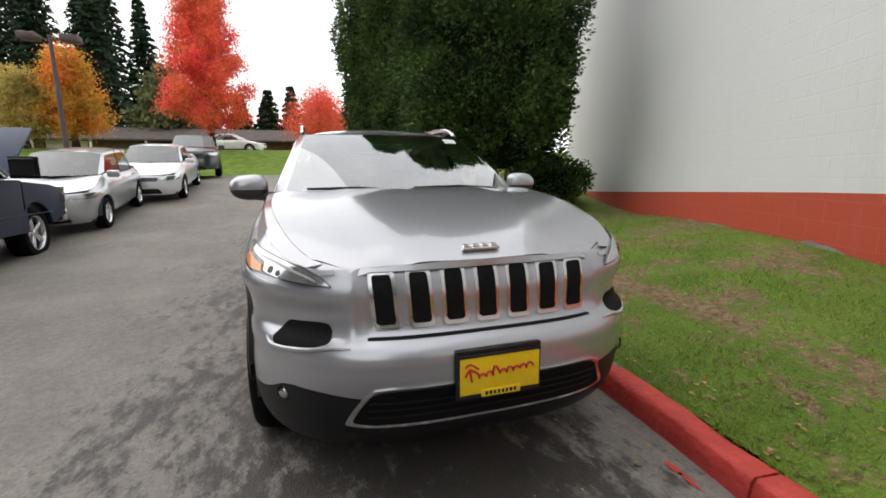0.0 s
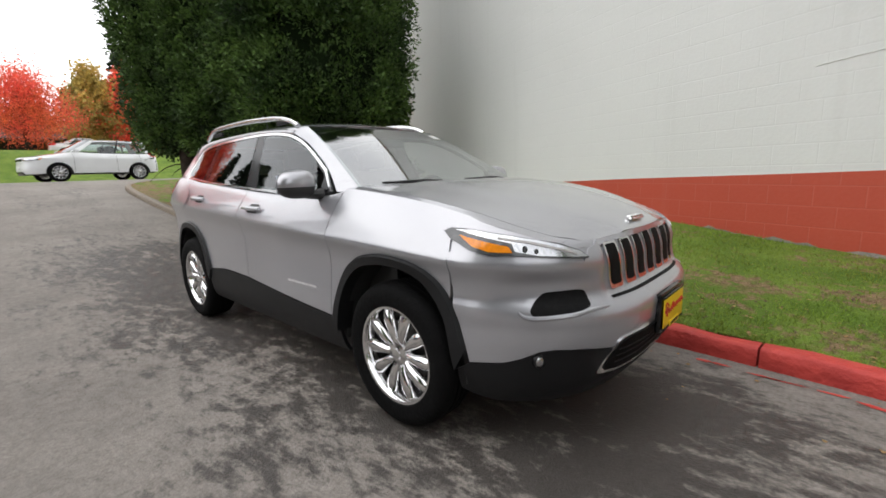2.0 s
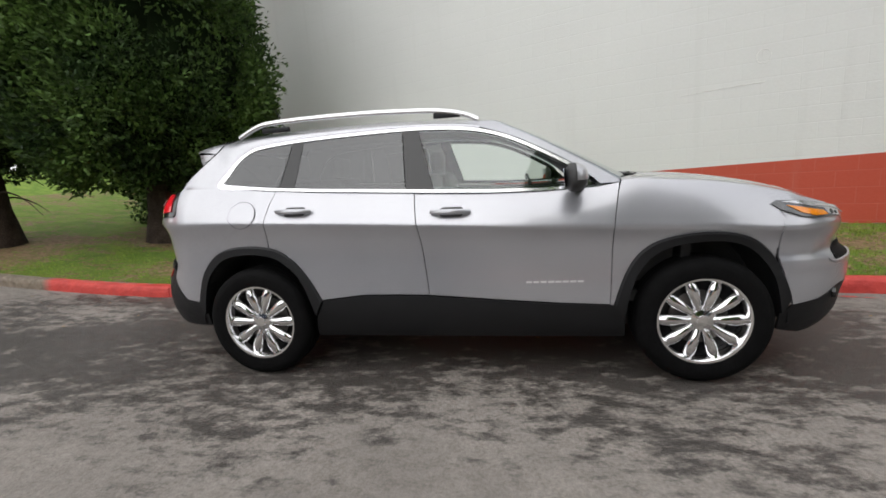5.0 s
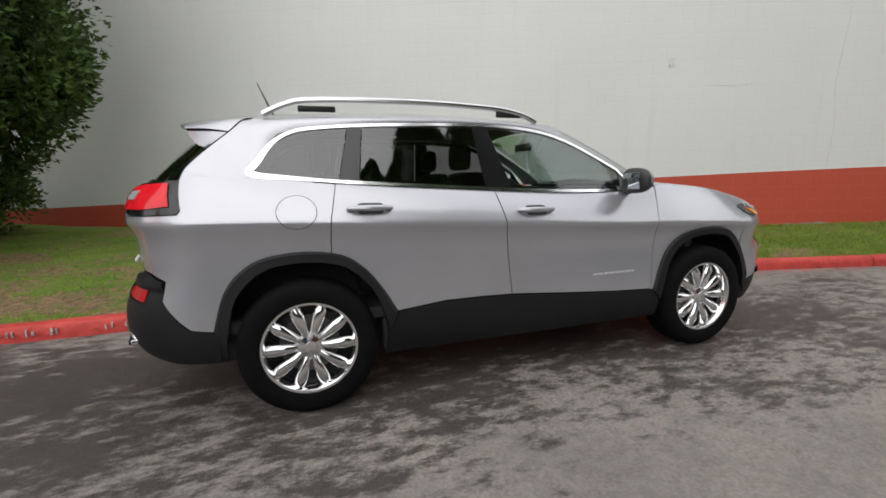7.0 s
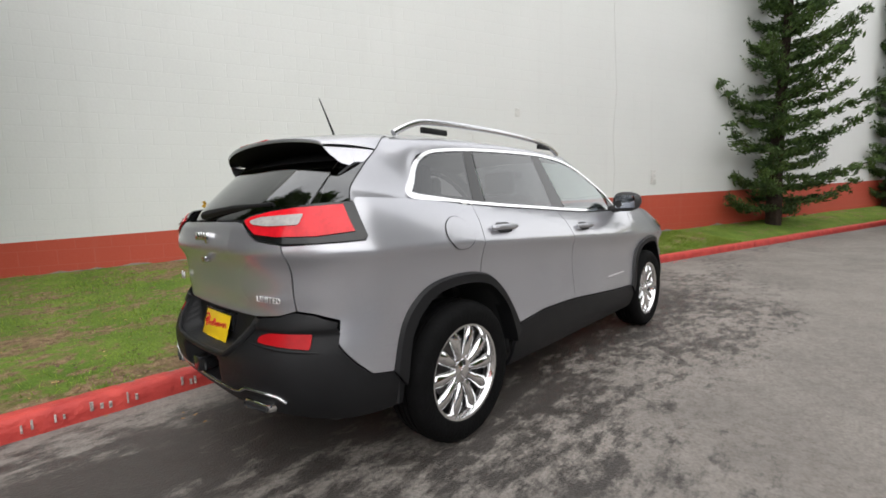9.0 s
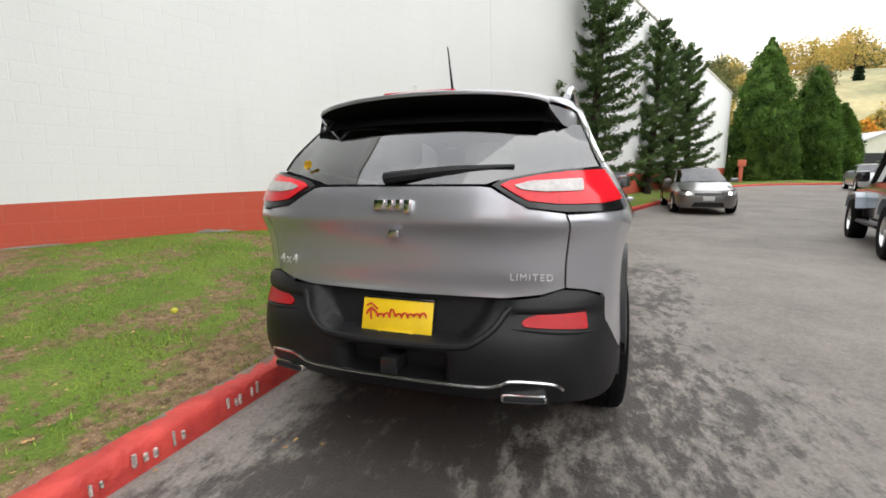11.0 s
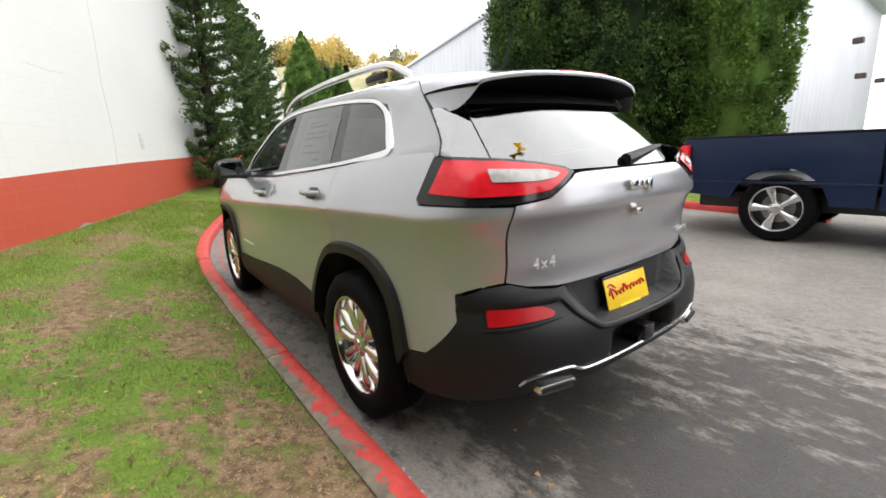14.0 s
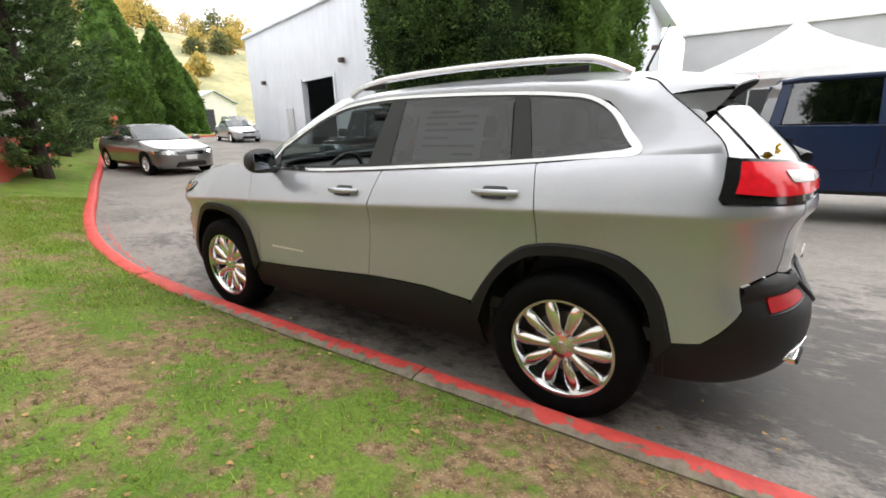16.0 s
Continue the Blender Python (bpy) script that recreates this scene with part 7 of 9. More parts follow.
        # tail lamp
        tl = [(qx(-1.905, 1.2), 1.240), (qx(-1.89, 1.1), 1.100), (qx(-1.91, 1.08), 1.083), (S.Qr(0.74, 1.08), 1.078), (S.Qr(0.63, 1.08), 1.079), (S.Qr(0.50, 1.09), 1.095), (S.Qr(0.44, 1.12), 1.13), (S.Qr(0.37, 1.17), 1.172), (S.Qr(0.40, 1.19), 1.191), (S.Qr(0.50, 1.21), 1.211), (S.Qr(0.60, 1.22), 1.227), (S.Qr(0.72, 1.24), 1.240)]
        tail = part("tail_lamp", patch(tl, f, (0.03, 0.02), 0.008, off=0.003), M_GLOSS_BLACK, car)
        rl = [(qx(-1.950, 1.2), 1.226), (qx(-1.938, 1.1), 1.118), (S.Qr(0.74, 1.10), 1.104), (S.Qr(0.60, 1.10), 1.105), (S.Qr(0.50, 1.11), 1.116), (S.Qr(0.45, 1.14), 1.142), (S.Qr(0.40, 1.17), 1.170), (S.Qr(0.43, 1.18), 1.184), (S.Qr(0.52, 1.20), 1.202), (S.Qr(0.62, 1.21), 1.216), (S.Qr(0.73, 1.22), 1.225)]
        part("red_lens", patch(rl, f, (0.025, 0.02), 0.005, off=0.010), M_RED_LENS, tail)
        wl_ = rounded([(S.Qr(0.675, 1.15), 1.148), (S.Qr(0.55, 1.15), 1.145), (S.Qr(0.475, 1.15), 1.152), (S.Qr(0.445, 1.165), 1.166), (S.Qr(0.50, 1.178), 1.180), (S.Qr(0.675, 1.18), 1.190)], 0.010)
        part("reverse_lens", patch(wl_, f, (0.03, 0.02), 0.003, off=0.0145), M_WHITE_LENS, tail)
        # bumper reflector
        rf = rounded([(S.Qr(0.715, 0.65), 0.646), (S.Qr(0.62, 0.65), 0.655), (S.Qr(0.50, 0.66), 0.664), (S.Qr(0.487, 0.67), 0.676), (S.Qr(0.50, 0.69), 0.690), (S.Qr(0.54, 0.7), 0.702), (S.Qr(0.705, 0.7), 0.704)], 0.010)
        part("bumper_reflector", patch(rf, f, (0.03, 0.02), 0.006, off=0.006), M_RED_DARK, car, "dark red rear reflector")
        low_line = [f(q, z) for q, z in ((S.Qr(0.79, 0.62), 0.622), (S.Qr(0.70, 0.64), 0.636), (S.Qr(0.616, 0.64), 0.644), (S.Qr(0.53, 0.65), 0.652), (S.Qr(0.46, 0.66), 0.658))]
        part("reflector_ledge", tube(curve_pts(low_line, 3), 0.007, 6, [0.002 + 0.006 * math.sin(math.pi * k / 12) for k in range(13)]), M_CLAD, car)
        brow = [f(q, z) for q, z in ((S.Qr(0.70, 0.74), 0.742), (S.Qr(0.62, 0.74), 0.744), (S.Qr(0.507, 0.74), 0.738), (S.Qr(0.44, 0.72), 0.720), (S.Qr(0.396, 0.66), 0.660), (S.Qr(0.333, 0.61), 0.611), (S.Qr(0.274, 0.59), 0.588), (S.Qr(0.12, 0.58), 0.579), (S.q3, 0.578))]
        part("bumper_ridge", tube(curve_pts(brow, 3), 0.014, 8, [min(0.014, 0.002 + 0.002 * k) for k in range(25)]), M_CLAD, car)
        # exhaust tip in its bright surround
        ex = Vector(f(S.Qr(0.505, 0.41), 0.410))
        tip = part("exhaust_tip", boxed(-0.012, 0.16, -0.086, 0.086, -0.020, 0.020, 0.014, m=Matrix.Translation((ex.x - 0.004, ex.y, 0.402)) @ Matrix.Rotation(-s * radians(12), 4, "Z")), M_CHROME, car)
        # black plate on the tip, painted as the shaded pipe mouth
        part("exhaust_hole", boxed(-0.0150, -0.011, -0.074, 0.074, -0.011, 0.012, 0.008, m=Matrix.Translation((ex.x - 0.004, ex.y, 0.401)) @ Matrix.Rotation(-s * radians(12), 4, "Z")), M_DARK, tip)
        br = [f(q, z) for q, z in ((S.Qr(0.640, 0.43), 0.428), (S.Qr(0.615, 0.45), 0.452), (S.Qr(0.56, 0.46), 0.466), (S.Qr(0.46, 0.47), 0.472), (S.Qr(0.415, 0.45), 0.453), (S.Qr(0.36, 0.44), 0.441), (S.Qr(0.2, 0.43), 0.436), (S.q3, 0.435))]
        part("exhaust_trim", tube(curve_pts(br, 4), 0.0075, 8), M_CHROME_SOFT, car)
        for cx in (1.35, -1.35):
            wheel(car, cx, s * 0.790, s, 0.363, 0.238, 0.225, 10, "bulb", M_CHROME)
    # roof
    rp = [(0.300, 0), (0.295, 0.2), (0.262, 0.4), (0.20, 0.55), (0.14, 0.603)] + [(x, 0.603) for x in (-0.2, -0.6, -1.0, -1.3)] + [(-1.40, 0.600), (-1.49, 0.592), (-1.557, 0.578), (-1.567, 0.5), (-1.585, 0.3), (-1.595, 0.15), (-1.598, 0)]
    part("roof", patch(rp, roof, (0.08, 0.06), 0.022, mirror=True), M_SILVER, car)
    # roof spoiler: thick at its tail, hollow and dark beneath
    half_front = [roof(x, y) for x, y in ((-1.60, 0.0), (-1.597, 0.15), (-1.587, 0.3), (-1.57, 0.48), (-1.563, 0.578))] + [(-1.616, cabin_y(-1.612, 1.545) - 0.016, 1.545), (-1.674, cabin_y(-1.672, 1.487) - 0.006, 1.487)]
    half_tail = [(-1.975, 0.0, 1.563), (-1.97, 0.15, 1.561), (-1.955, 0.30, 1.554), (-1.928, 0.43, 1.541), (-1.905, 0.495, 1.530), (-1.893, 0.525, 1.520), (-1.886, 0.535, 1.508)]
    front_l = curve_pts([(x, -y, z) for x, y, z in half_front[:0:-1]] + half_front, 3)
    tail_l = curve_pts([(x, -y, z) for x, y, z in half_tail[:0:-1]] + half_tail, 3)
    bm = bmesh.new()
    rows = []
    for k in range(7):
        t = k / 6
        rows.append([bm.verts.new(Vector(a).lerp(Vector(b), t) + Vector((0, math.copysign(0.05 * t * (1 - t) * max(0.0, min(1.0, (abs(a[1]) - 0.52) / 0.10)), a[1]), 0.020 * t * (1 - t)))) for a, b in zip(front_l, tail_l)])
    rows.append([bm.verts.new(Vector(b) + Vector((-0.004, 0, -0.006))) for b in tail_l])
    rows.append([bm.verts.new(Vector(b) + Vector((0.0, 0, -0.018))) for b in tail_l])
    for r, q in zip(rows, rows[1:]):
        for i in range(len(r) - 1):
            bm.faces.new((r[i], r[i + 1], q[i + 1], q[i]))
    bmesh.ops.recalc_face_normals(bm, faces=bm.faces)
    part("spoiler", bm, M_SILVER, car, "silver roof spoiler", angle=60)
    lip = [Vector(b) + Vector((0.003, 0, -0.017)) for b in tail_l]
    deep = [Vector((-1.80, p.y * 0.97, 1.500 - 0.02 * abs(p.y))) for p in lip]
    low = [Vector(tailglass(p.y * 1.02, 1.428)) + Vector((-0.003, 0, 0)) for p in lip]
    part("spoiler_underside", ruled(lip, deep, 2), M_MESH, car, "dark hollow under the spoiler")
    part("spoiler_underside", ruled(deep, low, 2), M_MESH, car)
    part("stop_lamp", boxed(-1.972, -1.950, -0.16, 0.16, 1.558, 1.5655, 0.002), M_RED_LENS, car)
    part("windscreen_header", ruled([screen(-0.585 + 1.17 * k / 12, 1.565) for k in range(13)], [roof(0.297 - 0.145 * (abs(-0.6 + 1.2 * k / 12) / 0.6) ** 2.2, -0.6 + 1.2 * k / 12) for k in range(13)], 1), M_GLOSS_BLACK, car)
    ws = [(-0.738, 1.165), (0.738, 1.165), (0.70, 1.27), (0.65, 1.40), (0.588, 1.56), (-0.588, 1.56), (-0.65, 1.40), (-0.70, 1.27)]
    ws = [(-0.738 + 1.476 * i / 12, 1.130 + 0.035 * abs(-1 + 2 * i / 12) ** 2) for i in range(13)] + ws[2:]
    windows.append((car, screen, ws, M_SCREEN, "windscreen"))
    for s0, y0, y1 in ((1, 0.62, 0.02), (1, -0.05, -0.60)):
        w0, w1 = Vector(screen(y0, 1.165)), Vector(screen(y1, 1.19))
        w0.x += 0.03
        w1.x += 0.02
        part("wiper", tube([w0, w0.lerp(w1, 0.5) + Vector((0.02, 0, 0.012)), w1], 0.012, 6, [0.016, 0.013, 0.006]), M_CLAD, car)
    # tailgate
    tg = [(S.q3, 0.752), (S.Qr(0.42, 0.755), 0.757), (S.Qr(0.55, 0.77), 0.772), (S.Qr(0.629, 0.79), 0.795), (S.Qr(0.633, 0.95), 0.95), (S.Qr(0.625, 1.07), 1.072), (S.Qr(0.50, 1.09), 1.088), (S.Qr(0.435, 1.12), 1.125), (S.Qr(0.365, 1.16), 1.164), (S.Qr(0.33, 1.165), 1.168), (S.Qr(0.15, 1.165), 1.169), (S.q3, 1.169)]
    part("tailgate", patch(tg, S.surf(), (0.05, 0.014), 0.012, mirror=True), M_SILVER, car)
    rb = [(S.q3, 0.375), (S.Qr(0.3, 0.38), 0.378), (S.Qr(0.42, 0.40), 0.39), (S.Qr(0.6, 0.38), 0.37), (S.Qr(0.72, 0.36), 0.345), (qx(-2.0, 0.35), 0.33), (qx(-1.745, 0.36), 0.33), (qx(-1.745, 0.42), 0.42), (qx(-1.80, 0.495), 0.495), (qx(-1.90, 0.51), 0.509), (qx(-1.958, 0.56), 0.558), (qx(-2.023, 0.655), 0.653), (S.Qr(0.775, 0.75), 0.748), (S.Qr(0.70, 0.775), 0.778), (S.Qr(0.62, 0.785), 0.787), (S.Qr(0.55, 0.765), 0.766), (S.Qr(0.42, 0.75), 0.751), (S.q3, 0.746)]
    def tail_skin(q, z):
        """The rear bumper's skin, sunk behind the plate and under the tow hook, with a shelf over the reflectors."""
        x, y, zz = S.at(q, z)
        ease = lambda a, b, u: max(0.0, min(1.0, (u - a) / (b - a))) ** 2 * (3 - 2 * max(0.0, min(1.0, (u - a) / (b - a))))
        w = interp([(0.56, 0.22), (0.60, 0.29), (0.66, 0.345), (0.72, 0.385), (0.77, 0.41)], z)
        sunk = max(0.0, -2.168 - 0.26 * (0.729 - z) - x) * ease(0.0, 0.030, w - y) * ease(0.580, 0.606, z)
        hole = 0.085 * ease(0.225, 0.205, y) * ease(0.445, 0.455, z) * ease(0.555, 0.543, z)
        shelf = 0.022 * ease(0.40, 0.47, y) * ease(0.700, 0.725, z) * ease(0.79, 0.755, z) * ease(0.84, 0.79, y)
        return x + sunk + hole - shelf, y, zz

    part("rear_bumper", patch(rb, tail_skin, (0.022, 0.014), 0.02, mirror=True), M_CLAD, car, "black textured rear bumper", angle=50)
    part("bumper_valance", boxed(-2.16, -1.9, -0.34, 0.34, 0.33, 0.395, 0.02), M_CLAD, car)
    part("hitch", boxed(-2.325, -2.15, -0.035, 0.035, 0.455, 0.525, 0.006), M_GLOSS_BLACK, car)
    pr2 = part("plate_holder", boxed(-2.196, -2.15, -0.148, 0.148, 0.640, 0.725, 0.006), M_GLOSS_BLACK, car)
    dealer_plate(pr2, Matrix.Translation((-2.216, 0.008, 0.652)) @ Matrix.Rotation(radians(16), 4, "Y"))
    gl = [(-0.37, 1.186), (-0.34, 1.174), (0.34, 1.174), (0.37, 1.186), (0.585, 1.225), (0.572, 1.31), (0.56, 1.37), (0.545, 1.432), (-0.545, 1.432), (-0.56, 1.37), (-0.572, 1.31), (-0.585, 1.225)]
    windows.append((car, tailglass, gl, M_REAR_GLASS, "tailgate_window"))
    p0, p1 = Vector(tailglass(0.02, 1.203)), Vector(tailglass(-0.43, 1.243))
    p0.x -= 0.02
    p1.x -= 0.015
    part("rear_wiper", tube([p0 + Vector((0, 0.03, -0.004)), p0, p0.lerp(p1, 0.5) + Vector((-0.01, 0, 0.006)), p1], 0.015, 8, [0.024, 0.024, 0.018, 0.008]), M_CLAD, car)
    lg2 = part("tailgate_badge", boxed(-2.256, -2.240, -0.075, 0.075, 1.088, 1.100, 0.003), M_CHROME, car, "chrome tailgate badge")
    for k, (a, b) in enumerate(((-0.078, -0.046), (-0.04, -0.012), (-0.006, 0.022), (0.028, 0.078))):
        part("badge_bar", boxed(-2.258, -2.232, a, b, 1.082 - (0.014 if k == 0 else 0), 1.122, 0.006), M_CHROME, lg2)
    part("rear_camera", boxed(-2.254, -2.222, -0.022, 0.022, 0.976, 1.006, 0.005), M_CHROME_SOFT, car)
    rear_face = Matrix.Rotation(math.pi / 2, 4, "X")
    words("4x4", 0.058, 0.003, M_BADGE, car, Matrix.Translation((-2.2005, 0.52, 0.862)) @ Matrix.Rotation(radians(-90 - 9), 4, "Z") @ rear_face, label="chrome 4x4 lettering", space=1.25)
    words("LIMITED", 0.036, 0.003, M_BADGE, car, Matrix.Translation((-2.182, -0.515, 0.838)) @ Matrix.Rotation(radians(-90 + 11), 4, "Z") @ rear_face, label="chrome LIMITED lettering", space=1.25)
    part("antenna", tube([(-1.47, 0.0, 1.62), (-1.475, 0.0, 1.66), (-1.56, 0.0, 1.855)], 0.005, 6, [0.016, 0.007, 0.003]), M_CLAD, car)
    # underside and cabin
    # plain box for the underside, there to block light as well
    part("underbody", boxed(-1.98, 1.85, -0.64, 0.64, 0.25, 0.46, 0.03), M_TRIM, car)
    # added wider box, stops the kerb's red bounce under the car
    part("floor_blocker", boxed(-0.95, 0.92, -0.78, 0.78, 0.235, 0.455, 0.03), M_TRIM, car)
    part("cabin_floor", boxed(-1.9, 1.35, -0.80, 0.80, 0.46, 0.52), M_TRIM, car)
    part("load_cover", boxed(-1.95, -1.25, -0.62, 0.62, 1.06, 1.09, 0.01), M_TRIM, car)
    part("bulkhead", boxed(1.25, 1.30, -0.80, 0.80, 0.5, 1.1), M_TRIM, car)
    bm = bmesh.new()
    sec = [(1.22, 0.55), (1.24, 1.07), (1.08, 1.115), (0.78, 1.10), (0.60, 1.03), (0.58, 0.85), (0.72, 0.6)]
    for yy in (-0.74, 0.74):
        bm.faces.new([bm.verts.new((a, yy, b)) for a, b in sec])
    bmesh.ops.bridge_loops(bm, edges=bm.edges[:])
    bmesh.ops.recalc_face_normals(bm, faces=bm.faces)
    part("dashboard", bm, M_TRIM, car)
    part("headliner", patch([(0.27, -0.55), (0.27, 0.55), (-1.85, 0.50), (-1.85, -0.50)], lambda x, y: (x, y, roof(x, y)[2] - 0.03), (0.3, 0.2), 0.0), M_BEIGE, car)
    sw = []
    for k in range(33):
        a = 2 * math.pi * k / 32
        sw.append((0.50 - 0.07 * math.sin(a), 0.37 + 0.185 * math.cos(a), 1.03 + 0.175 * math.sin(a)))
    wheel_s = part("steering_wheel", tube(sw, 0.016, 8, caps=False), M_SEAT, car)
    part("steering_hub", boxed(0.49, 0.56, 0.30, 0.44, 0.97, 1.07, 0.03), M_TRIM, wheel_s)
    for xx, yy in ((-0.05, 0.37), (-0.05, -0.37), (-0.95, 0.40), (-0.95, 0.0), (-0.95, -0.40)):
        w = 0.25 if xx > -0.5 else 0.20
        seat = part("seat", boxed(xx - 0.10, xx + 0.42, yy - w, yy + w, 0.55, 0.74, 0.05), M_SEAT, car)
        part("backrest", boxed(-0.07, 0.07, yy - w, yy + w, 0.0, 0.62, 0.05, m=Matrix.Translation((xx - 0.08, 0, 0.66)) @ Matrix.Rotation(radians(-14), 4, "Y")), M_SEAT, seat)
        if yy:
            part("headrest", boxed(xx - 0.31, xx - 0.21, yy - 0.12, yy + 0.12, 1.28, 1.45, 0.04), M_SEAT, seat)
    part("cabin_mirror", boxed(0.36, 0.39, -0.12, 0.12, 1.43, 1.49, 0.012), M_TRIM, car)
    # paper sticker inside the rear door glass on the kerb side
    st = part("window_sticker", patch([(-0.45, 1.215), (-0.45, 1.485), (-0.86, 1.470), (-0.86, 1.222)], lambda x, z: (x, cabin_y(x, z) - 0.012, z), (0.2, 0.2), 0.0), M_PAPER, car, "printed paper price sheet behind the glass")
    for z0, xa, xb in ((1.46, -0.52, -0.70), (1.435, -0.50, -0.82), (1.40, -0.50, -0.64), (1.40, -0.70, -0.82), (1.37, -0.50, -0.80), (1.33, -0.50, -0.66), (1.29, -0.50, -0.82), (1.25, -0.70, -0.82)):
        part("print_bar", patch([(xa, z0), (xb, z0), (xb, z0 - 0.012), (xa, z0 - 0.012)], lambda x, z: (x, cabin_y(x, z) - 0.009, z), (0.2, 0.1), 0.0), M_TRIM, st)
    part("screen_sticker", patch([(0.43, 1.50), (0.53, 1.50), (0.53, 1.535), (0.43, 1.535)], lambda y, z: (screen(y, z)[0] + 0.004, y, z), (0.1, 0.1), 0.0), M_PAPER, car)
    return car


def dealer_plate(parent, m):
    """A yellow card plate with a red script mark, which is drawn as a plain wavy stroke."""
    pl = part("licence_plate", boxed(-0.004, 0.0, -0.152, 0.152, -0.076, 0.076, 0.002, m=m), M_PLATE, parent, "yellow dealer plate")
    mark = []
    for k in range(73):
        u = k / 72
        rise = 0.034 * math.exp(-((u - 0.07) / 0.05) ** 2) + 0.020 * math.exp(-((u - 0.42) / 0.02) ** 2)
        mark.append((-0.006, 0.128 - 0.256 * u + 0.0055 * math.sin(k * 0.86 + 1.5), -0.004 + 0.020 * u + (0.0085 + 0.002 * math.sin(k * 0.31)) * math.sin(k * 0.86) + rise))
    part("red_mark", tube([m @ Vector(p) for p in mark], 0.0042, 5), M_PLATE_RED, pl)
    part("red_mark", tube([m @ Vector((-0.006, 0.134 - 0.010 * k, 0.036 + 0.010 * math.sin(k * 0.9))) for k in range(6)], 0.0036, 5), M_PLATE_RED, pl)
    part("red_mark", tube([m @ Vector((-0.006, 0.118 - 0.002 * k, 0.030 - 0.012 * k)) for k in range(5)], 0.0042, 5), M_PLATE_RED, pl)
    part("plate_frame", boxed(-0.007, 0.001, -0.156, 0.156, 0.068, 0.079, 0.002, m=m), M_GLOSS_BLACK, pl)
    part("plate_frame", boxed(-0.007, 0.001, -0.156, 0.156, -0.079, -0.066, 0.002, m=m), M_GLOSS_BLACK, pl)
    part("town_bar", boxed(-0.009, 0.0, -0.075, 0.075, -0.079, -0.052, 0.002, m=m), M_PLATE, pl)
    for k in range(8):
        part("print_bar", boxed(-0.0102, -0.0088, -0.058 + 0.0155 * k, -0.048 + 0.0155 * k, -0.0715, -0.0585, 0.0005, m=m), M_GLOSS_BLACK, pl)


windows = []
suv = build_suv()
for owner, fn, poly, material, nm in windows:
    w = part(nm, patch(poly, fn, (0.08, 0.06), 0.0, off=0.0055 if nm != "windscreen" else 0.0), material, owner)
    w.visible_shadow = False


# ---------------------------------------------------------------- other vehicles
def arch_cut(x, r, z0, n=10):
    """Bottom edge over a wheel, from front to back."""
    return [(x + r * math.cos(math.pi * k / n), max(z0, 0.32 + r * math.sin(math.pi * k / n))) for k in range(n + 1)]


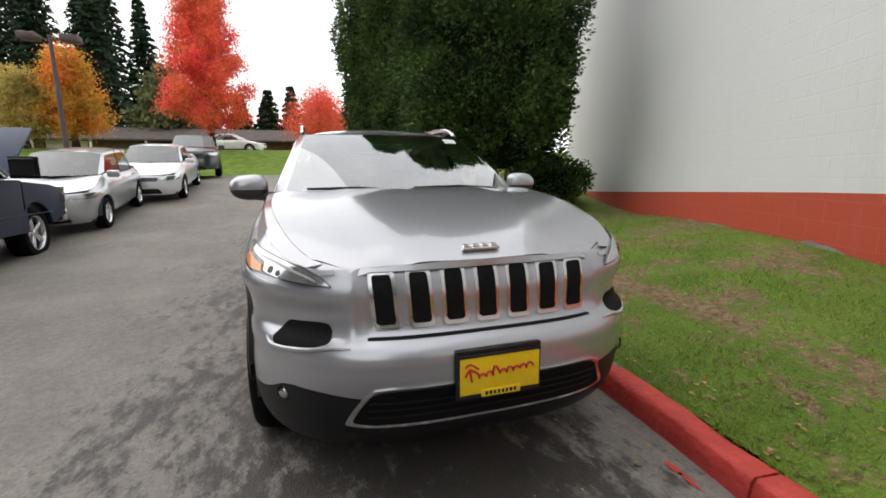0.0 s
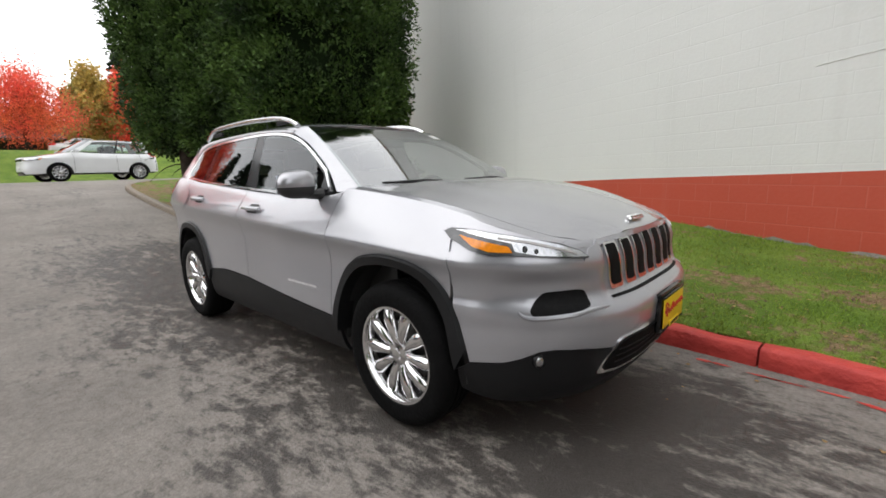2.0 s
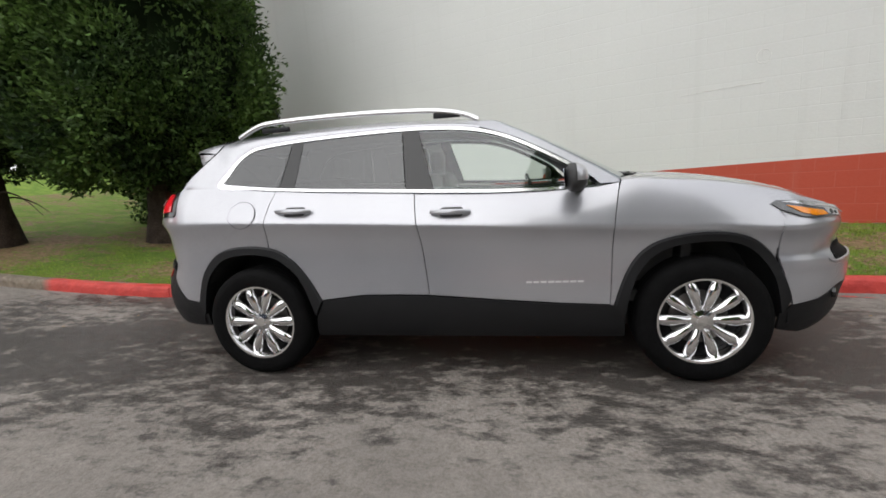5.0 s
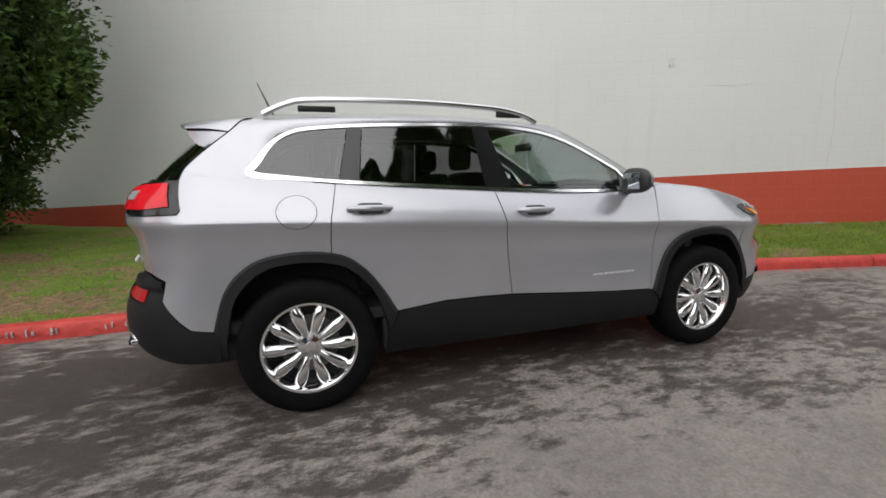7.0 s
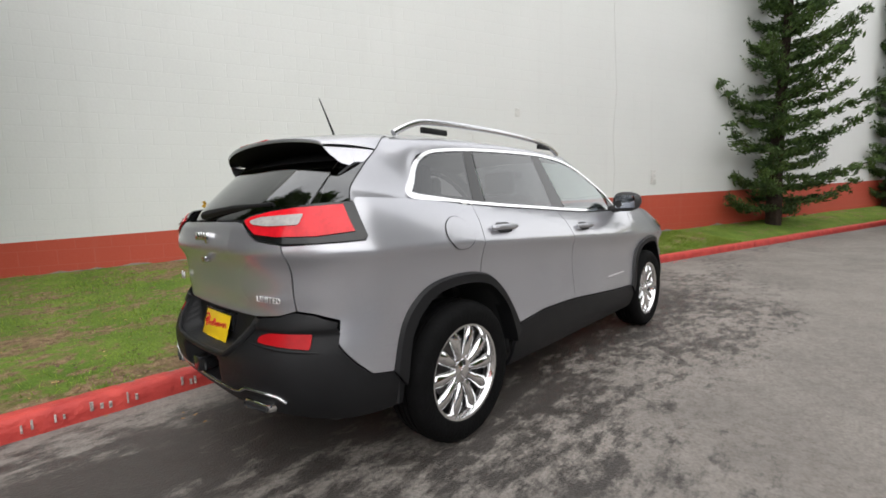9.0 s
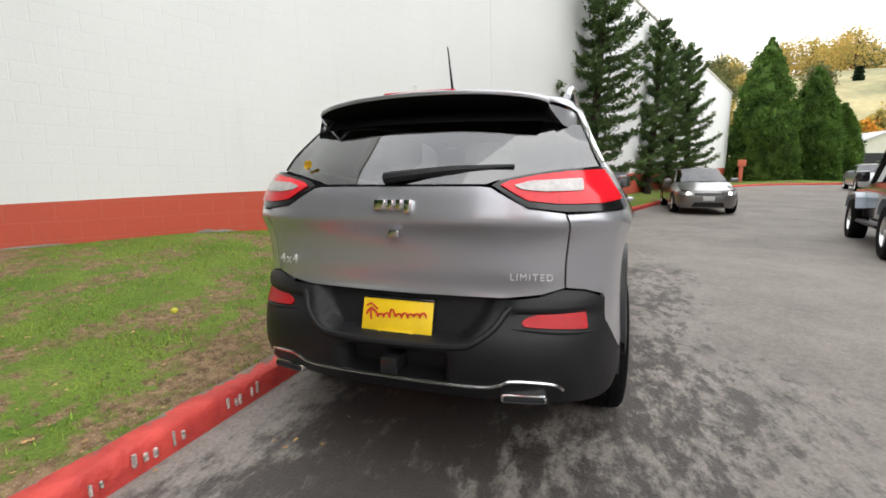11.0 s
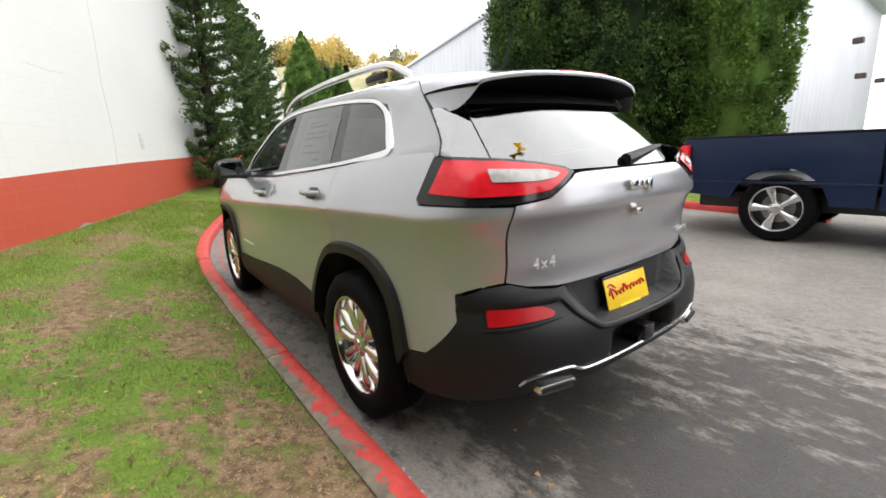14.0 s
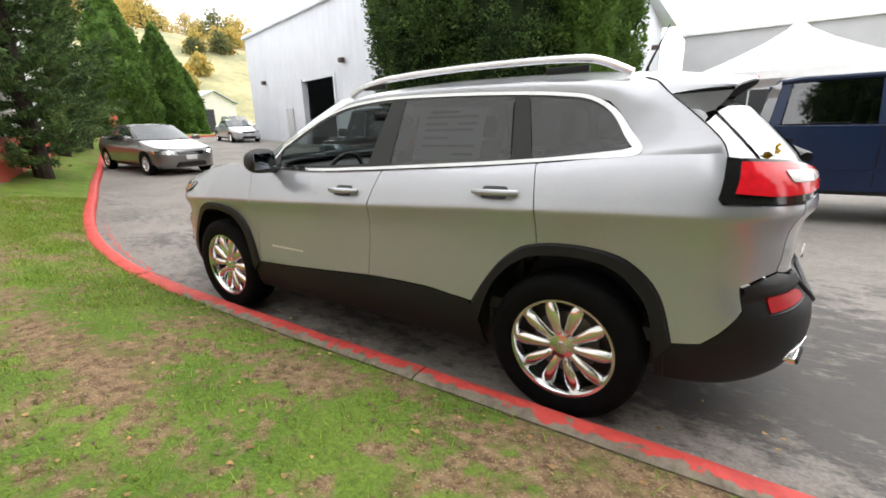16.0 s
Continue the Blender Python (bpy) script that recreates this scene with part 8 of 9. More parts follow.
def town_car(name, m, label, paint, L, glass_dark=False, rims=None, group="", lamps_on=False):
    """A plain road car from a few lengths: F, R nose and tail; a, b axles; w half width; hood, belt, top heights; cowl, s1, s2, back: where
    screen and rear glass stand; deck: height of the tail lid."""
    car = thing(name, m, label, "car", group)
    F, R, a, b, w = L["F"], L["R"], L["a"], L["b"], L["w"]
    belt, top, hood_f, hood_c, deck = L["belt"], L["top"], L["hood_f"], L["hood_c"], L["deck"]
    cowl, s1, s2, back = L["cowl"], L["s1"], L["s2"], L["back"]
    r = L["r"]
    S = Shell(F - 0.50, R + 0.45, nose=[(0.18, F - 0.10), (0.35, F - 0.01), (0.52, F), (0.66, F - 0.03), (hood_f, F - 0.09), (hood_f + 0.1, F - 0.3)],
              tail=[(0.2, R + 0.12), (0.4, R + 0.01), (0.6, R), (0.8, R + 0.04), (deck, R + 0.07), (deck + 0.2, R + 0.2)],
              low=[(0.18, w - 0.09), (0.3, w - 0.03), (0.45, w - 0.01), (0.6, w), (0.78, w)], crease=[(R, belt - 0.17), (0, belt - 0.19), (a, hood_f - 0.02), (F, hood_f - 0.07)],
              shoulder=[(R, deck), (back, belt + 0.02), (0, belt), (cowl, hood_c - 0.02), (a, (hood_c + hood_f) / 2), (F, hood_f)], bow=[(R, 0.93), (b, 0.99), (0, 1.0), (a, 0.99), (F - 0.5, 0.94)], hip=0.12, wide=w)
    qx = S.Qx
    CENTRE[0], CENTRE[1], CENTRE[2] = (F + R) / 2, 0, 0.6
    n = 30
    z0 = L.get("z0", 0.20)
    poly = [(0, z0 + 0.03)] + [(S.Qf(y, 0.3), z0 + 0.02) for y in (0.3, 0.5, w - 0.15)]
    for ax in (a, b):
        poly += [(qx(x, 0.4), z) for x, z in arch_cut(ax, r + 0.06, z0)]
    poly += [(S.Qr(y, 0.3), z0 + 0.05) for y in (w - 0.15, 0.5, 0.3)] + [(S.q3, z0 + 0.06), (S.q3, deck - 0.02)] + [(S.Qr(y, deck), deck - 0.01) for y in (0.3, 0.5, w - 0.2)]
    xs_ = [R + 0.42 + (F - 0.48 - R - 0.42) * i / n for i in range(n + 1)]
    poly += [(qx(x), interp(S.shoulder, x)) for x in xs_]
    poly += [(S.Qf(y, hood_f), hood_f - 0.01) for y in (w - 0.2, 0.5, 0.3)] + [(0, hood_f)]
    part("body", patch(poly, S.surf(), (0.10, 0.06), 0.02, mirror=True), paint, car)
    ye = lambda x: S.half(x, interp(S.shoulder, x)) if R + 0.45 <= x <= F - 0.5 else (S.at(qx(x, 0.7), 0.72)[1] * 0.9)
    def lid(x, y, zc):
        k = min(1.1, abs(y) / max(0.2, ye(x)))
        e = interp(S.shoulder, x)
        return (x, y, zc - max(0, zc - e) * k ** 2.4)
    hz_ = lambda x: interp([(cowl - 0.1, hood_c + 0.03), (a, (hood_c + hood_f) / 2 + 0.05), (F - 0.09, hood_f + 0.005)], x)
    edge = [(cowl - 0.12 + (F - 0.32 - cowl + 0.12) * i / 8, 0) for i in range(9)]
    hp_ = [(cowl + 0.08, 0)] + [(x, ye(x)) for x, _ in edge] + [(F - 0.18, ye(F - 0.32) * 0.82), (F - 0.11, 0.35), (F - 0.09, 0)]
    part("bonnet", patch(hp_, lambda x, y: lid(x, y, hz_(x)), (0.12, 0.1), 0.01, mirror=True), paint, car)
    dz_ = lambda x: interp([(R + 0.07, deck), (back + 0.1, deck + 0.04 if deck < belt + 0.1 else deck)], x)
    if back - R > 0.35:
        dp_ = [(R + 0.08, 0), (R + 0.10, 0.4), (R + 0.2, ye(R + 0.45) * 0.86), (R + 0.42, ye(R + 0.45))] + [(x, ye(x)) for x in (back - 0.05, back + 0.12)] + [(back + 0.08, 0)]
        part("boot_lid", patch(dp_, lambda x, y: lid(x, y, dz_(x)), (0.12, 0.1), 0.01, mirror=True), paint, car)
    # roof and glass
    yt = w * 0.70
    yb = lambda x: ye(x) - 0.012
    rz = lambda x, y: top - 0.035 * ((x - (s1 + s2) / 2) / max(0.3, (s1 - s2) / 2)) ** 2 - 0.05 * (abs(y) / yt) ** 2.6
    rp_ = [(s1, 0), (s1 - 0.02, yt * 0.6), (s1 - 0.07, yt)] + [(s1 - 0.07 + (s2 - s1 + 0.12) * i / 6, yt) for i in range(1, 6)] + [(s2 + 0.05, yt), (s2 + 0.02, yt * 0.6), (s2, 0)]
    part("roof", patch(rp_, lambda x, y: (x, y, rz(x, y)), (0.15, 0.12), 0.015, mirror=True), paint, car)
    g = M_PRIVACY if glass_dark else M_GLASS
    ks = [-1 + 2 * i / 12 for i in range(13)]
    f_lo = [(cowl + 0.06 - 0.16 * k * k, k * (ye(cowl) - 0.05), hood_c + 0.02) for k in ks]
    f_hi = [(s1 - 0.07 * k * k, k * yt * 0.97, rz(s1 - 0.07 * k * k, k * yt * 0.97)) for k in ks]
    r_lo = [(back + 0.10 * k * k, k * (ye(max(back, R + 0.45)) - 0.10), (deck if deck < belt + 0.1 else belt) + 0.03) for k in ks]
    r_hi = [(s2 + 0.05 * k * k, k * yt * 0.96, rz(s2 + 0.05 * k * k, k * yt * 0.96) - 0.005) for k in ks]
    for nm, p, q in (("windscreen", f_lo, f_hi), ("rear_window", r_lo, r_hi)):
        part(nm, ruled(p, q, 3), M_PRIVACY if nm == "windscreen" else g, car).visible_shadow = False
    for s in (1, -1):
        i = -1 if s > 0 else 0
        A0, A1, D0, D1 = Vector(f_lo[i]), Vector(f_hi[i]), Vector(r_lo[i]), Vector(r_hi[i])
        lo_x = [cowl - 0.10 + (back + 0.12 - cowl + 0.10) * j / 12 for j in range(13)]
        lo = [Vector((x, s * yb(x), interp(S.shoulder, x) + 0.004)) for x in lo_x]
        hi = []
        for x in lo_x:
            k = (x - lo_x[0]) / (lo_x[-1] - lo_x[0])
            xx = A1.x + (D1.x - A1.x) * k
            hi.append(Vector((xx, s * yt, rz(xx, yt) - 0.004)))
        part("side_window", ruled([p.lerp(q, 0.06) for p, q in zip(lo[1:-1], hi[1:-1])], [p.lerp(q, 0.90) for p, q in zip(lo[1:-1], hi[1:-1])], 2), g, car).visible_shadow = False
        part("cant_rail", ruled([p.lerp(q, 0.89) + Vector((0, s * 0.004, 0)) for p, q in zip(lo, hi)], [q + Vector((0, -s * 0.01, 0.006)) for q in hi], 1), paint, car)
        part("belt_trim", ruled([p + Vector((0, s * 0.004, 0)) for p in lo], [p.lerp(q, 0.07) + Vector((0, s * 0.004, 0)) for p, q in zip(lo, hi)], 1), M_GLOSS_BLACK, car)
        part("screen_pillar", ruled([A0, A0.lerp(A1, 0.5), A1], [lo[1] + Vector((0, s * 0.003, 0)), lo[1].lerp(hi[1], 0.5) + Vector((0, s * 0.004, 0)), hi[1]], 1), paint, car)
        part("rear_pillar", ruled([D0, D0.lerp(D1, 0.5), D1], [lo[-2] + Vector((0, s * 0.003, 0)), lo[-2].lerp(hi[-2], 0.5) + Vector((0, s * 0.004, 0)), hi[-2]], 1), paint, car)
        for j in (6, 10):
            part("pillar", ruled([lo[j] + Vector((0.03, s * 0.005, 0)), hi[j] + Vector((0.03, s * 0.002, 0))], [lo[j] + Vector((-0.04, s * 0.005, 0)), hi[j] + Vector((-0.04, s * 0.002, 0))], 1), M_GLOSS_BLACK, car)
        f = S.surf(s)
        for x in (cowl - 0.12, lo_x[6] - 0.02, lo_x[10] + 0.06):
            part("door_gap", patch([(qx(x), 0.34), (qx(x - 0.008), 0.34), (qx(x - 0.008), interp(S.shoulder, x) - 0.01), (qx(x), interp(S.shoulder, x) - 0.01)], f, (0.1, 0.1), 0.0, off=0.003), M_CLAD, car)
        for x in (lo_x[6] + 0.12, lo_x[10] + 0.18):
            part("door_handle", tube([(x + 0.08, s * (S.half(x, belt - 0.1) + 0.008), belt - 0.10), (x, s * (S.half(x, belt - 0.1) + 0.03), belt - 0.10), (x - 0.08, s * (S.half(x, belt - 0.1) + 0.008), belt - 0.10)], 0.012, 6), paint, car)
        hl = rounded([(S.Qf(0.42, hood_f - 0.1), hood_f - 0.14), (qx(F - 0.40, 0.6), hood_f - 0.12), (qx(F - 0.55, 0.6), hood_f - 0.01), (qx(F - 0.35, 0.6), hood_f - 0.02), (S.Qf(0.46, hood_f - 0.05), hood_f - 0.04)], 0.03)
        hl_ = part("headlamp", patch(hl, f, (0.05, 0.04), 0.005, off=0.006), M_LAMP_GLASS, car)
        part("turn_lens", patch([(qx(F - 0.42, 0.6), hood_f - 0.10), (qx(F - 0.50, 0.6), hood_f - 0.04), (qx(F - 0.44, 0.6), hood_f - 0.03), (qx(F - 0.38, 0.6), hood_f - 0.09)], f, (0.05, 0.04), 0.003, off=0.010), M_AMBER, hl_)
        if lamps_on:
            part("lamp_bulb", moved(lathe([(0.05, 0), (0.05, 0.012), (0.0, 0.016)], 14), Matrix.Translation(f(S.Qf(0.55, hood_f - 0.09), hood_f - 0.085)) @ Matrix.Rotation(radians(-90 + s * 20), 4, "Z")), M_LIT, hl_)
        tl = rounded([(S.Qr(0.45, deck - 0.1), deck - 0.17), (qx(R + 0.40, 0.7), deck - 0.15), (qx(R + 0.50, 0.7), deck - 0.03), (S.Qr(0.45, deck - 0.05), deck - 0.04)], 0.03)
        part("tail_lamp", patch(tl, f, (0.05, 0.04), 0.005, off=0.006), M_RED_LENS, car)
        part("door_mirror", boxed(-0.05, 0.07, -0.11, 0.11, -0.07, 0.07, 0.035, m=Matrix.Translation((cowl - 0.22, s * (w + 0.07), belt + 0.08))), paint, car)
        for ax in (a, b):
            wheel(car, ax, s * (w - 0.115), s, r, L.get("rim", r - 0.115), 0.21, L.get("spokes", 10), L.get("style", "thin"), rims or M_CHROME_SOFT)
            pr_ = [(ax + (r + 0.055) * math.cos(math.pi * k / 12), 0.32 + (r + 0.055) * math.sin(math.pi * k / 12)) for k in range(13)]
            bm = ruled([(x, s * (w - 0.02), z) for x, z in pr_], [(x, s * (w - 0.4), z) for x, z in pr_], 1)
            bm.faces.new([bm.verts.new((x, s * (w - 0.4), z)) for x, z in pr_])
            part("wheel_well", bm, M_TRIM, car)
    gy = lambda y, z: (S.at(S.Qf(abs(y), z), z)[0], y, z)
    part("grille", patch(rounded([(-0.36, hood_f - 0.15), (0.36, hood_f - 0.15), (0.40, hood_f - 0.06), (-0.40, hood_f - 0.06)], 0.03), gy, (0.08, 0.04), 0.005, off=0.006), M_GLOSS_BLACK, car)
    part("lower_grille", patch(rounded([(-0.45, 0.26), (0.45, 0.26), (0.38, 0.40), (-0.38, 0.40)], 0.04), gy, (0.08, 0.05), 0.005, off=0.006), M_GLOSS_BLACK, car)
    part("licence_plate", boxed(F + 0.002, F + 0.012, -0.155, 0.155, 0.45, 0.58, 0.004), M_PAPER, car)
    part("underbody", boxed(R + 0.3, F - 0.3, -w + 0.15, w - 0.15, z0, 0.4, 0.02), M_TRIM, car)
    part("cabin_floor", boxed(back, cowl, -w + 0.12, w - 0.12, 0.4, belt - 0.25, 0.02), M_TRIM, car)
    for yy in (0.35, -0.35):
        part("seat", boxed(-0.12, 0.12, yy - 0.22, yy + 0.22, 0.4, top - 0.25, 0.06, m=Matrix.Translation(((cowl + back) / 2, 0, 0))), M_SEAT, car)
    CENTRE[0], CENTRE[1], CENTRE[2] = 0.0, 0.0, 0.6
    return car


def lit(name, colour, strength):
    m = bpy.data.materials.new(name)
    m.use_nodes = True
    b = m.node_tree.nodes["Principled BSDF"]
    b.inputs["Emission Color"].default_value = (*colour, 1)
    b.inputs["Emission Strength"].default_value = strength
    return m


M_LIT = lit("lit_lamp", (1.0, 0.93, 0.78), 5.0)
M_WHITE_CAR = car_paint("white_car_paint", (0.72, 0.73, 0.74), 0.0, 0.3)
M_SILVER_CAR = car_paint("pale_silver_paint", (0.52, 0.54, 0.56), 0.6, 0.3)
M_DARK_CAR = car_paint("charcoal_paint", (0.045, 0.05, 0.055), 0.5, 0.3)
M_GREY_CAR = car_paint("warm_grey_paint", (0.20, 0.195, 0.19), 0.7, 0.3)
M_BLACK_CAR = car_paint("black_paint", (0.010, 0.010, 0.011), 0.1, 0.25)
M_NAVY = mat("navy_paint", (0.008, 0.019, 0.055), 0.35, metal=0.1, var=0.06, scale=1.5, fine=900, coat=0.12, spec=0.3)
SEDAN = dict(F=2.32, R=-2.30, a=1.40, b=-1.40, w=0.90, belt=0.93, top=1.43, hood_f=0.74, hood_c=0.97, deck=1.02, cowl=0.98, s1=0.20, s2=-0.85, back=-1.55, r=0.325)
HATCH = dict(F=2.0, R=-1.95, a=1.25, b=-1.25, w=0.86, belt=0.98, top=1.50, hood_f=0.80, hood_c=1.03, deck=1.04, cowl=1.10, s1=0.30, s2=-1.45, back=-1.78, r=0.31)
CROSS = dict(F=2.3, R=-2.3, a=1.35, b=-1.35, w=0.92, belt=1.08, top=1.66, hood_f=0.92, hood_c=1.12, deck=1.12, cowl=1.0, s1=0.25, s2=-1.75, back=-2.1, r=0.355, z0=0.28)


def on_lot(x, y, turn):
    """A pose on the sloping lot; the car's nose points along turn."""
    up = road_z(x)
    slope = (road_z(x + 1.3 * math.cos(radians(turn))) - road_z(x - 1.3 * math.cos(radians(turn)))) / 2.6
    return Matrix.Translation((x, y, up)) @ Matrix.Rotation(radians(turn), 4, "Z") @ Matrix.Rotation(-math.atan(slope), 4, "Y")


town_car("hatchback_car", on_lot(-8.1, -5.35, 4), "small pale silver hatchback parked nose out on the lot", M_SILVER_CAR, HATCH)
town_car("sedan_car", on_lot(-12.0, -4.80, 4), "white sedan with black grille parked on the lot", M_WHITE_CAR, SEDAN)
town_car("crossover_car", on_lot(-16.9, -4.75, 8), "dark charcoal crossover parked on the lot", M_DARK_CAR, CROSS, glass_dark=True)
town_car("sedan_car", Matrix.Translation((-33.0, -5.4, 2.95)) @ Matrix.Rotation(radians(80), 4, "Z"), "white car parked before the brown-roofed building", M_WHITE_CAR, SEDAN)
town_car("crossover_car", Matrix.Translation((-20.2, 1.55, road_z(-20.2))) @ Matrix.Rotation(radians(-80), 4, "Z"), "white crossover on the lane at the top of the lot", M_WHITE_CAR, CROSS)

town_car("sedan_car", Matrix.Translation((-38.5, 4.5, 3.0)) @ Matrix.Rotation(radians(85), 4, "Z"), "white car parked before the brown-roofed building", M_WHITE_CAR, SEDAN)
town_car("sedan_car", on_lot(13.6, -4.25, 178), "warm grey sedan on the drive with its headlamps lit", M_GREY_CAR, SEDAN, lamps_on=True)
town_car("sedan_car", on_lot(26.3, -15.3, 165), "silver sedan parked before the workshop", M_SILVER_CAR, SEDAN)
town_car("hatchback_car", on_lot(33.5, -20.0, 165), "white car parked past the workshop", M_WHITE_CAR, CROSS)


def side_panel(pts, y0, y1, bevel=0.0):
    """A flat outline in x and z given thickness across the car."""
    bm = bmesh.new()
    lo = [bm.verts.new((x, y0, z)) for x, z in pts]
    hi = [bm.verts.new((x, y1, z)) for x, z in pts]
    bm.faces.new(lo)
    bm.faces.new(hi[::-1])
    n = len(pts)
    for i in range(n):
        bm.faces.new((lo[i], hi[i], hi[(i + 1) % n], lo[(i + 1) % n]))
    bmesh.ops.recalc_face_normals(bm, faces=bm.faces)
    if bevel:
        bmesh.ops.bevel(bm, geom=[e for e in bm.edges if abs(e.verts[0].co.y - e.verts[1].co.y) < 1e-5], offset=bevel, segments=3, affect="EDGES", profile=0.6, clamp_overlap=True)
    big = [f for f in bm.faces if len(f.verts) > 4]
    bmesh.ops.triangulate(bm, faces=big)
    return bm


def build_pickup():
    """Crew-cab pickup, nose towards +x in its own space, bonnet propped open."""
    m = Matrix.Translation((-3.05, -5.62, 0.0)) @ Matrix.Rotation(math.pi + radians(2), 4, "Z")
    car = thing("pickup_truck", m, "dark blue crew-cab pickup with its bonnet propped open", "truck")
    a, b, w, r = 1.86, -1.71, 0.99, 0.40
    arch = lambda x, k=0.49: [(x + k * math.cos(math.pi * j / 12), 0.40 + k * math.sin(math.pi * j / 12)) for j in range(13)]
    bed = [(-2.78, 0.56), (-2.80, 1.22), (-2.76, 1.265), (-0.85, 1.265), (-0.85, 0.46), (b + 0.49, 0.46)] + arch(b)[1:-1] + [(b - 0.49, 0.50)]
    for s in (1, -1):
        part("bed_side", side_panel(bed, s * (w - 0.07), s * w, 0.02), M_NAVY, car)
        part("bed_cap", boxed(-2.79, -0.86, s * (w - 0.035) - 0.045, s * (w - 0.035) + 0.045, 1.262, 1.285, 0.008), M_CLAD, car)
        part("side_crease", boxed(-2.75, 2.4, s * w - 0.008, s * w + 0.010, 0.70, 0.722, 0.005), M_NAVY, car)
        low_cab = [(-0.82, 0.44), (-0.82, 1.26), (1.55, 1.24), (1.50, 0.44)]
        cab = part("cab_side", side_panel(low_cab, s * (w - 0.07), s * (w - 0.001), 0.015), M_NAVY, car)
        for x in (0.33,):
            part("door_gap", boxed(x - 0.006, x + 0.006, s * (w - 0.02), s * (w + 0.003), 0.5, 1.24), M_CLAD, cab)
        for x in (0.48, -0.62):
            part("door_handle", boxed(x - 0.11, x + 0.11, s * w - 0.01, s * w + 0.035, 1.06, 1.095, 0.012), M_GLOSS_BLACK, cab)
        fw = [(1.56, 0.46), (1.56, 1.22), (2.4, 1.16), (2.72, 1.10), (2.84, 0.95), (2.84, 0.62), (a + 0.49, 0.52)] + arch(a)[1:-1] + [(a - 0.49, 0.46)]
        part("front_wing", side_panel(fw, s * (w - 0.09), s * w, 0.02), M_NAVY, car)
        for x in (a, b):
            wheel(car, x, s * (w - 0.16), s, r, 0.265, 0.27, 5, "wide", M_CHROME_SOFT)
        up = [(-0.80, 1.27), (-0.70, 1.78), (-0.55, 1.845), (0.75, 1.865), (0.95, 1.80), (1.52, 1.27)]
        frame_in = lambda z: s * (w - 0.03 - 0.20 * (z - 1.25) / 0.6)
        outer = [Vector((x, frame_in(z), z)) for x, z in up]
        pil = [((-0.80, 1.27), (-0.70, 1.80), (-0.60, 1.80), (-0.68, 1.27)), ((0.27, 1.26), (0.27, 1.81), (0.40, 1.81), (0.40, 1.26)), ((0.93, 1.80), (1.50, 1.27), (1.38, 1.27), (0.83, 1.80))]
        for p in pil:
            part("pillar", ruled([Vector((p[0][0], frame_in(p[0][1]), p[0][1])), Vector((p[1][0], frame_in(p[1][1]), p[1][1]))], [Vector((p[3][0], frame_in(p[3][1]), p[3][1])), Vector((p[2][0], frame_in(p[2][1]), p[2][1]))], 1), M_NAVY, car)
        part("cant_rail", tube([(-0.72, frame_in(1.80), 1.80), (-0.5, frame_in(1.82), 1.825), (0.8, frame_in(1.82), 1.84), (0.95, frame_in(1.79), 1.79)], 0.035, 8), M_NAVY, car)
        for p in (((-0.66, 1.28), (-0.58, 1.79), (0.27, 1.80), (0.27, 1.27)), ((0.40, 1.27), (0.40, 1.80), (0.83, 1.79), (1.38, 1.28))):
            wv = part("side_window", ruled([Vector((p[0][0], frame_in(p[0][1]) - s * 0.01, p[0][1])), Vector((p[1][0], frame_in(p[1][1]) - s * 0.01, p[1][1]))], [Vector((p[3][0], frame_in(p[3][1]) - s * 0.01, p[3][1])), Vector((p[2][0], frame_in(p[2][1]) - s * 0.01, p[2][1]))], 1), M_PRIVACY, car)
            wv.visible_shadow = False
        part("tail_lamp", boxed(-2.805, -2.70, s * w - 0.07, s * w + 0.006, 0.80, 1.18, 0.015), M_RED_LENS, car)
        part("door_mirror", boxed(1.28, 1.42, s * (w + 0.05), s * (w + 0.27), 1.30, 1.54, 0.04), M_CLAD, car)
        part("headlamp", boxed(2.70, 2.855, s * (w - 0.30), s * (w - 0.02), 0.88, 1.08, 0.03), M_LAMP_GLASS, car)
    part("tailgate", boxed(-2.82, -2.74, -w + 0.08, w - 0.08, 0.62, 1.26, 0.02), M_NAVY, car)
    part("bed_floor", boxed(-2.75, -0.86, -w + 0.07, w - 0.07, 0.66, 0.74), M_CLAD, car)
    part("bed_front", boxed(-0.90, -0.85, -w + 0.07, w - 0.07, 0.66, 1.26), M_NAVY, car)
    part("rear_bumper", boxed(-3.0, -2.82, -w + 0.02, w - 0.02, 0.50, 0.70, 0.04), M_CHROME_SOFT, car)
    part("front_bumper", boxed(2.84, 3.02, -w + 0.02, w - 0.02, 0.48, 0.76, 0.06), M_CHROME_SOFT, car)
    part("grille", boxed(2.76, 2.86, -0.62, 0.62, 0.78, 1.10, 0.03), M_CHROME_SOFT, car)
    rfp = [(0.85, 0), (0.85, 0.72), (0.75, 0.76), (-0.6, 0.76), (-0.68, 0.70), (-0.68, 0)]
    part("roof", patch(rfp, lambda x, y: (x, y, 1.895 - 0.05 * (abs(y) / 0.76) ** 3 - 0.03 * abs(x - 0.1) ** 3), (0.2, 0.15), 0.03, mirror=True), M_NAVY, car)
    ks = [-1 + 2 * i / 10 for i in range(11)]
    part("windscreen", ruled([(1.56 - 0.06 * k * k, k * 0.90, 1.25) for k in ks], [(0.90 - 0.05 * k * k, k * 0.76, 1.83) for k in ks], 2), M_SCREEN, car).visible_shadow = False
    part("rear_window", ruled([(-0.80, k * 0.90, 1.27) for k in ks], [(-0.70, k * 0.76, 1.82) for k in ks], 2), M_PRIVACY, car).visible_shadow = False
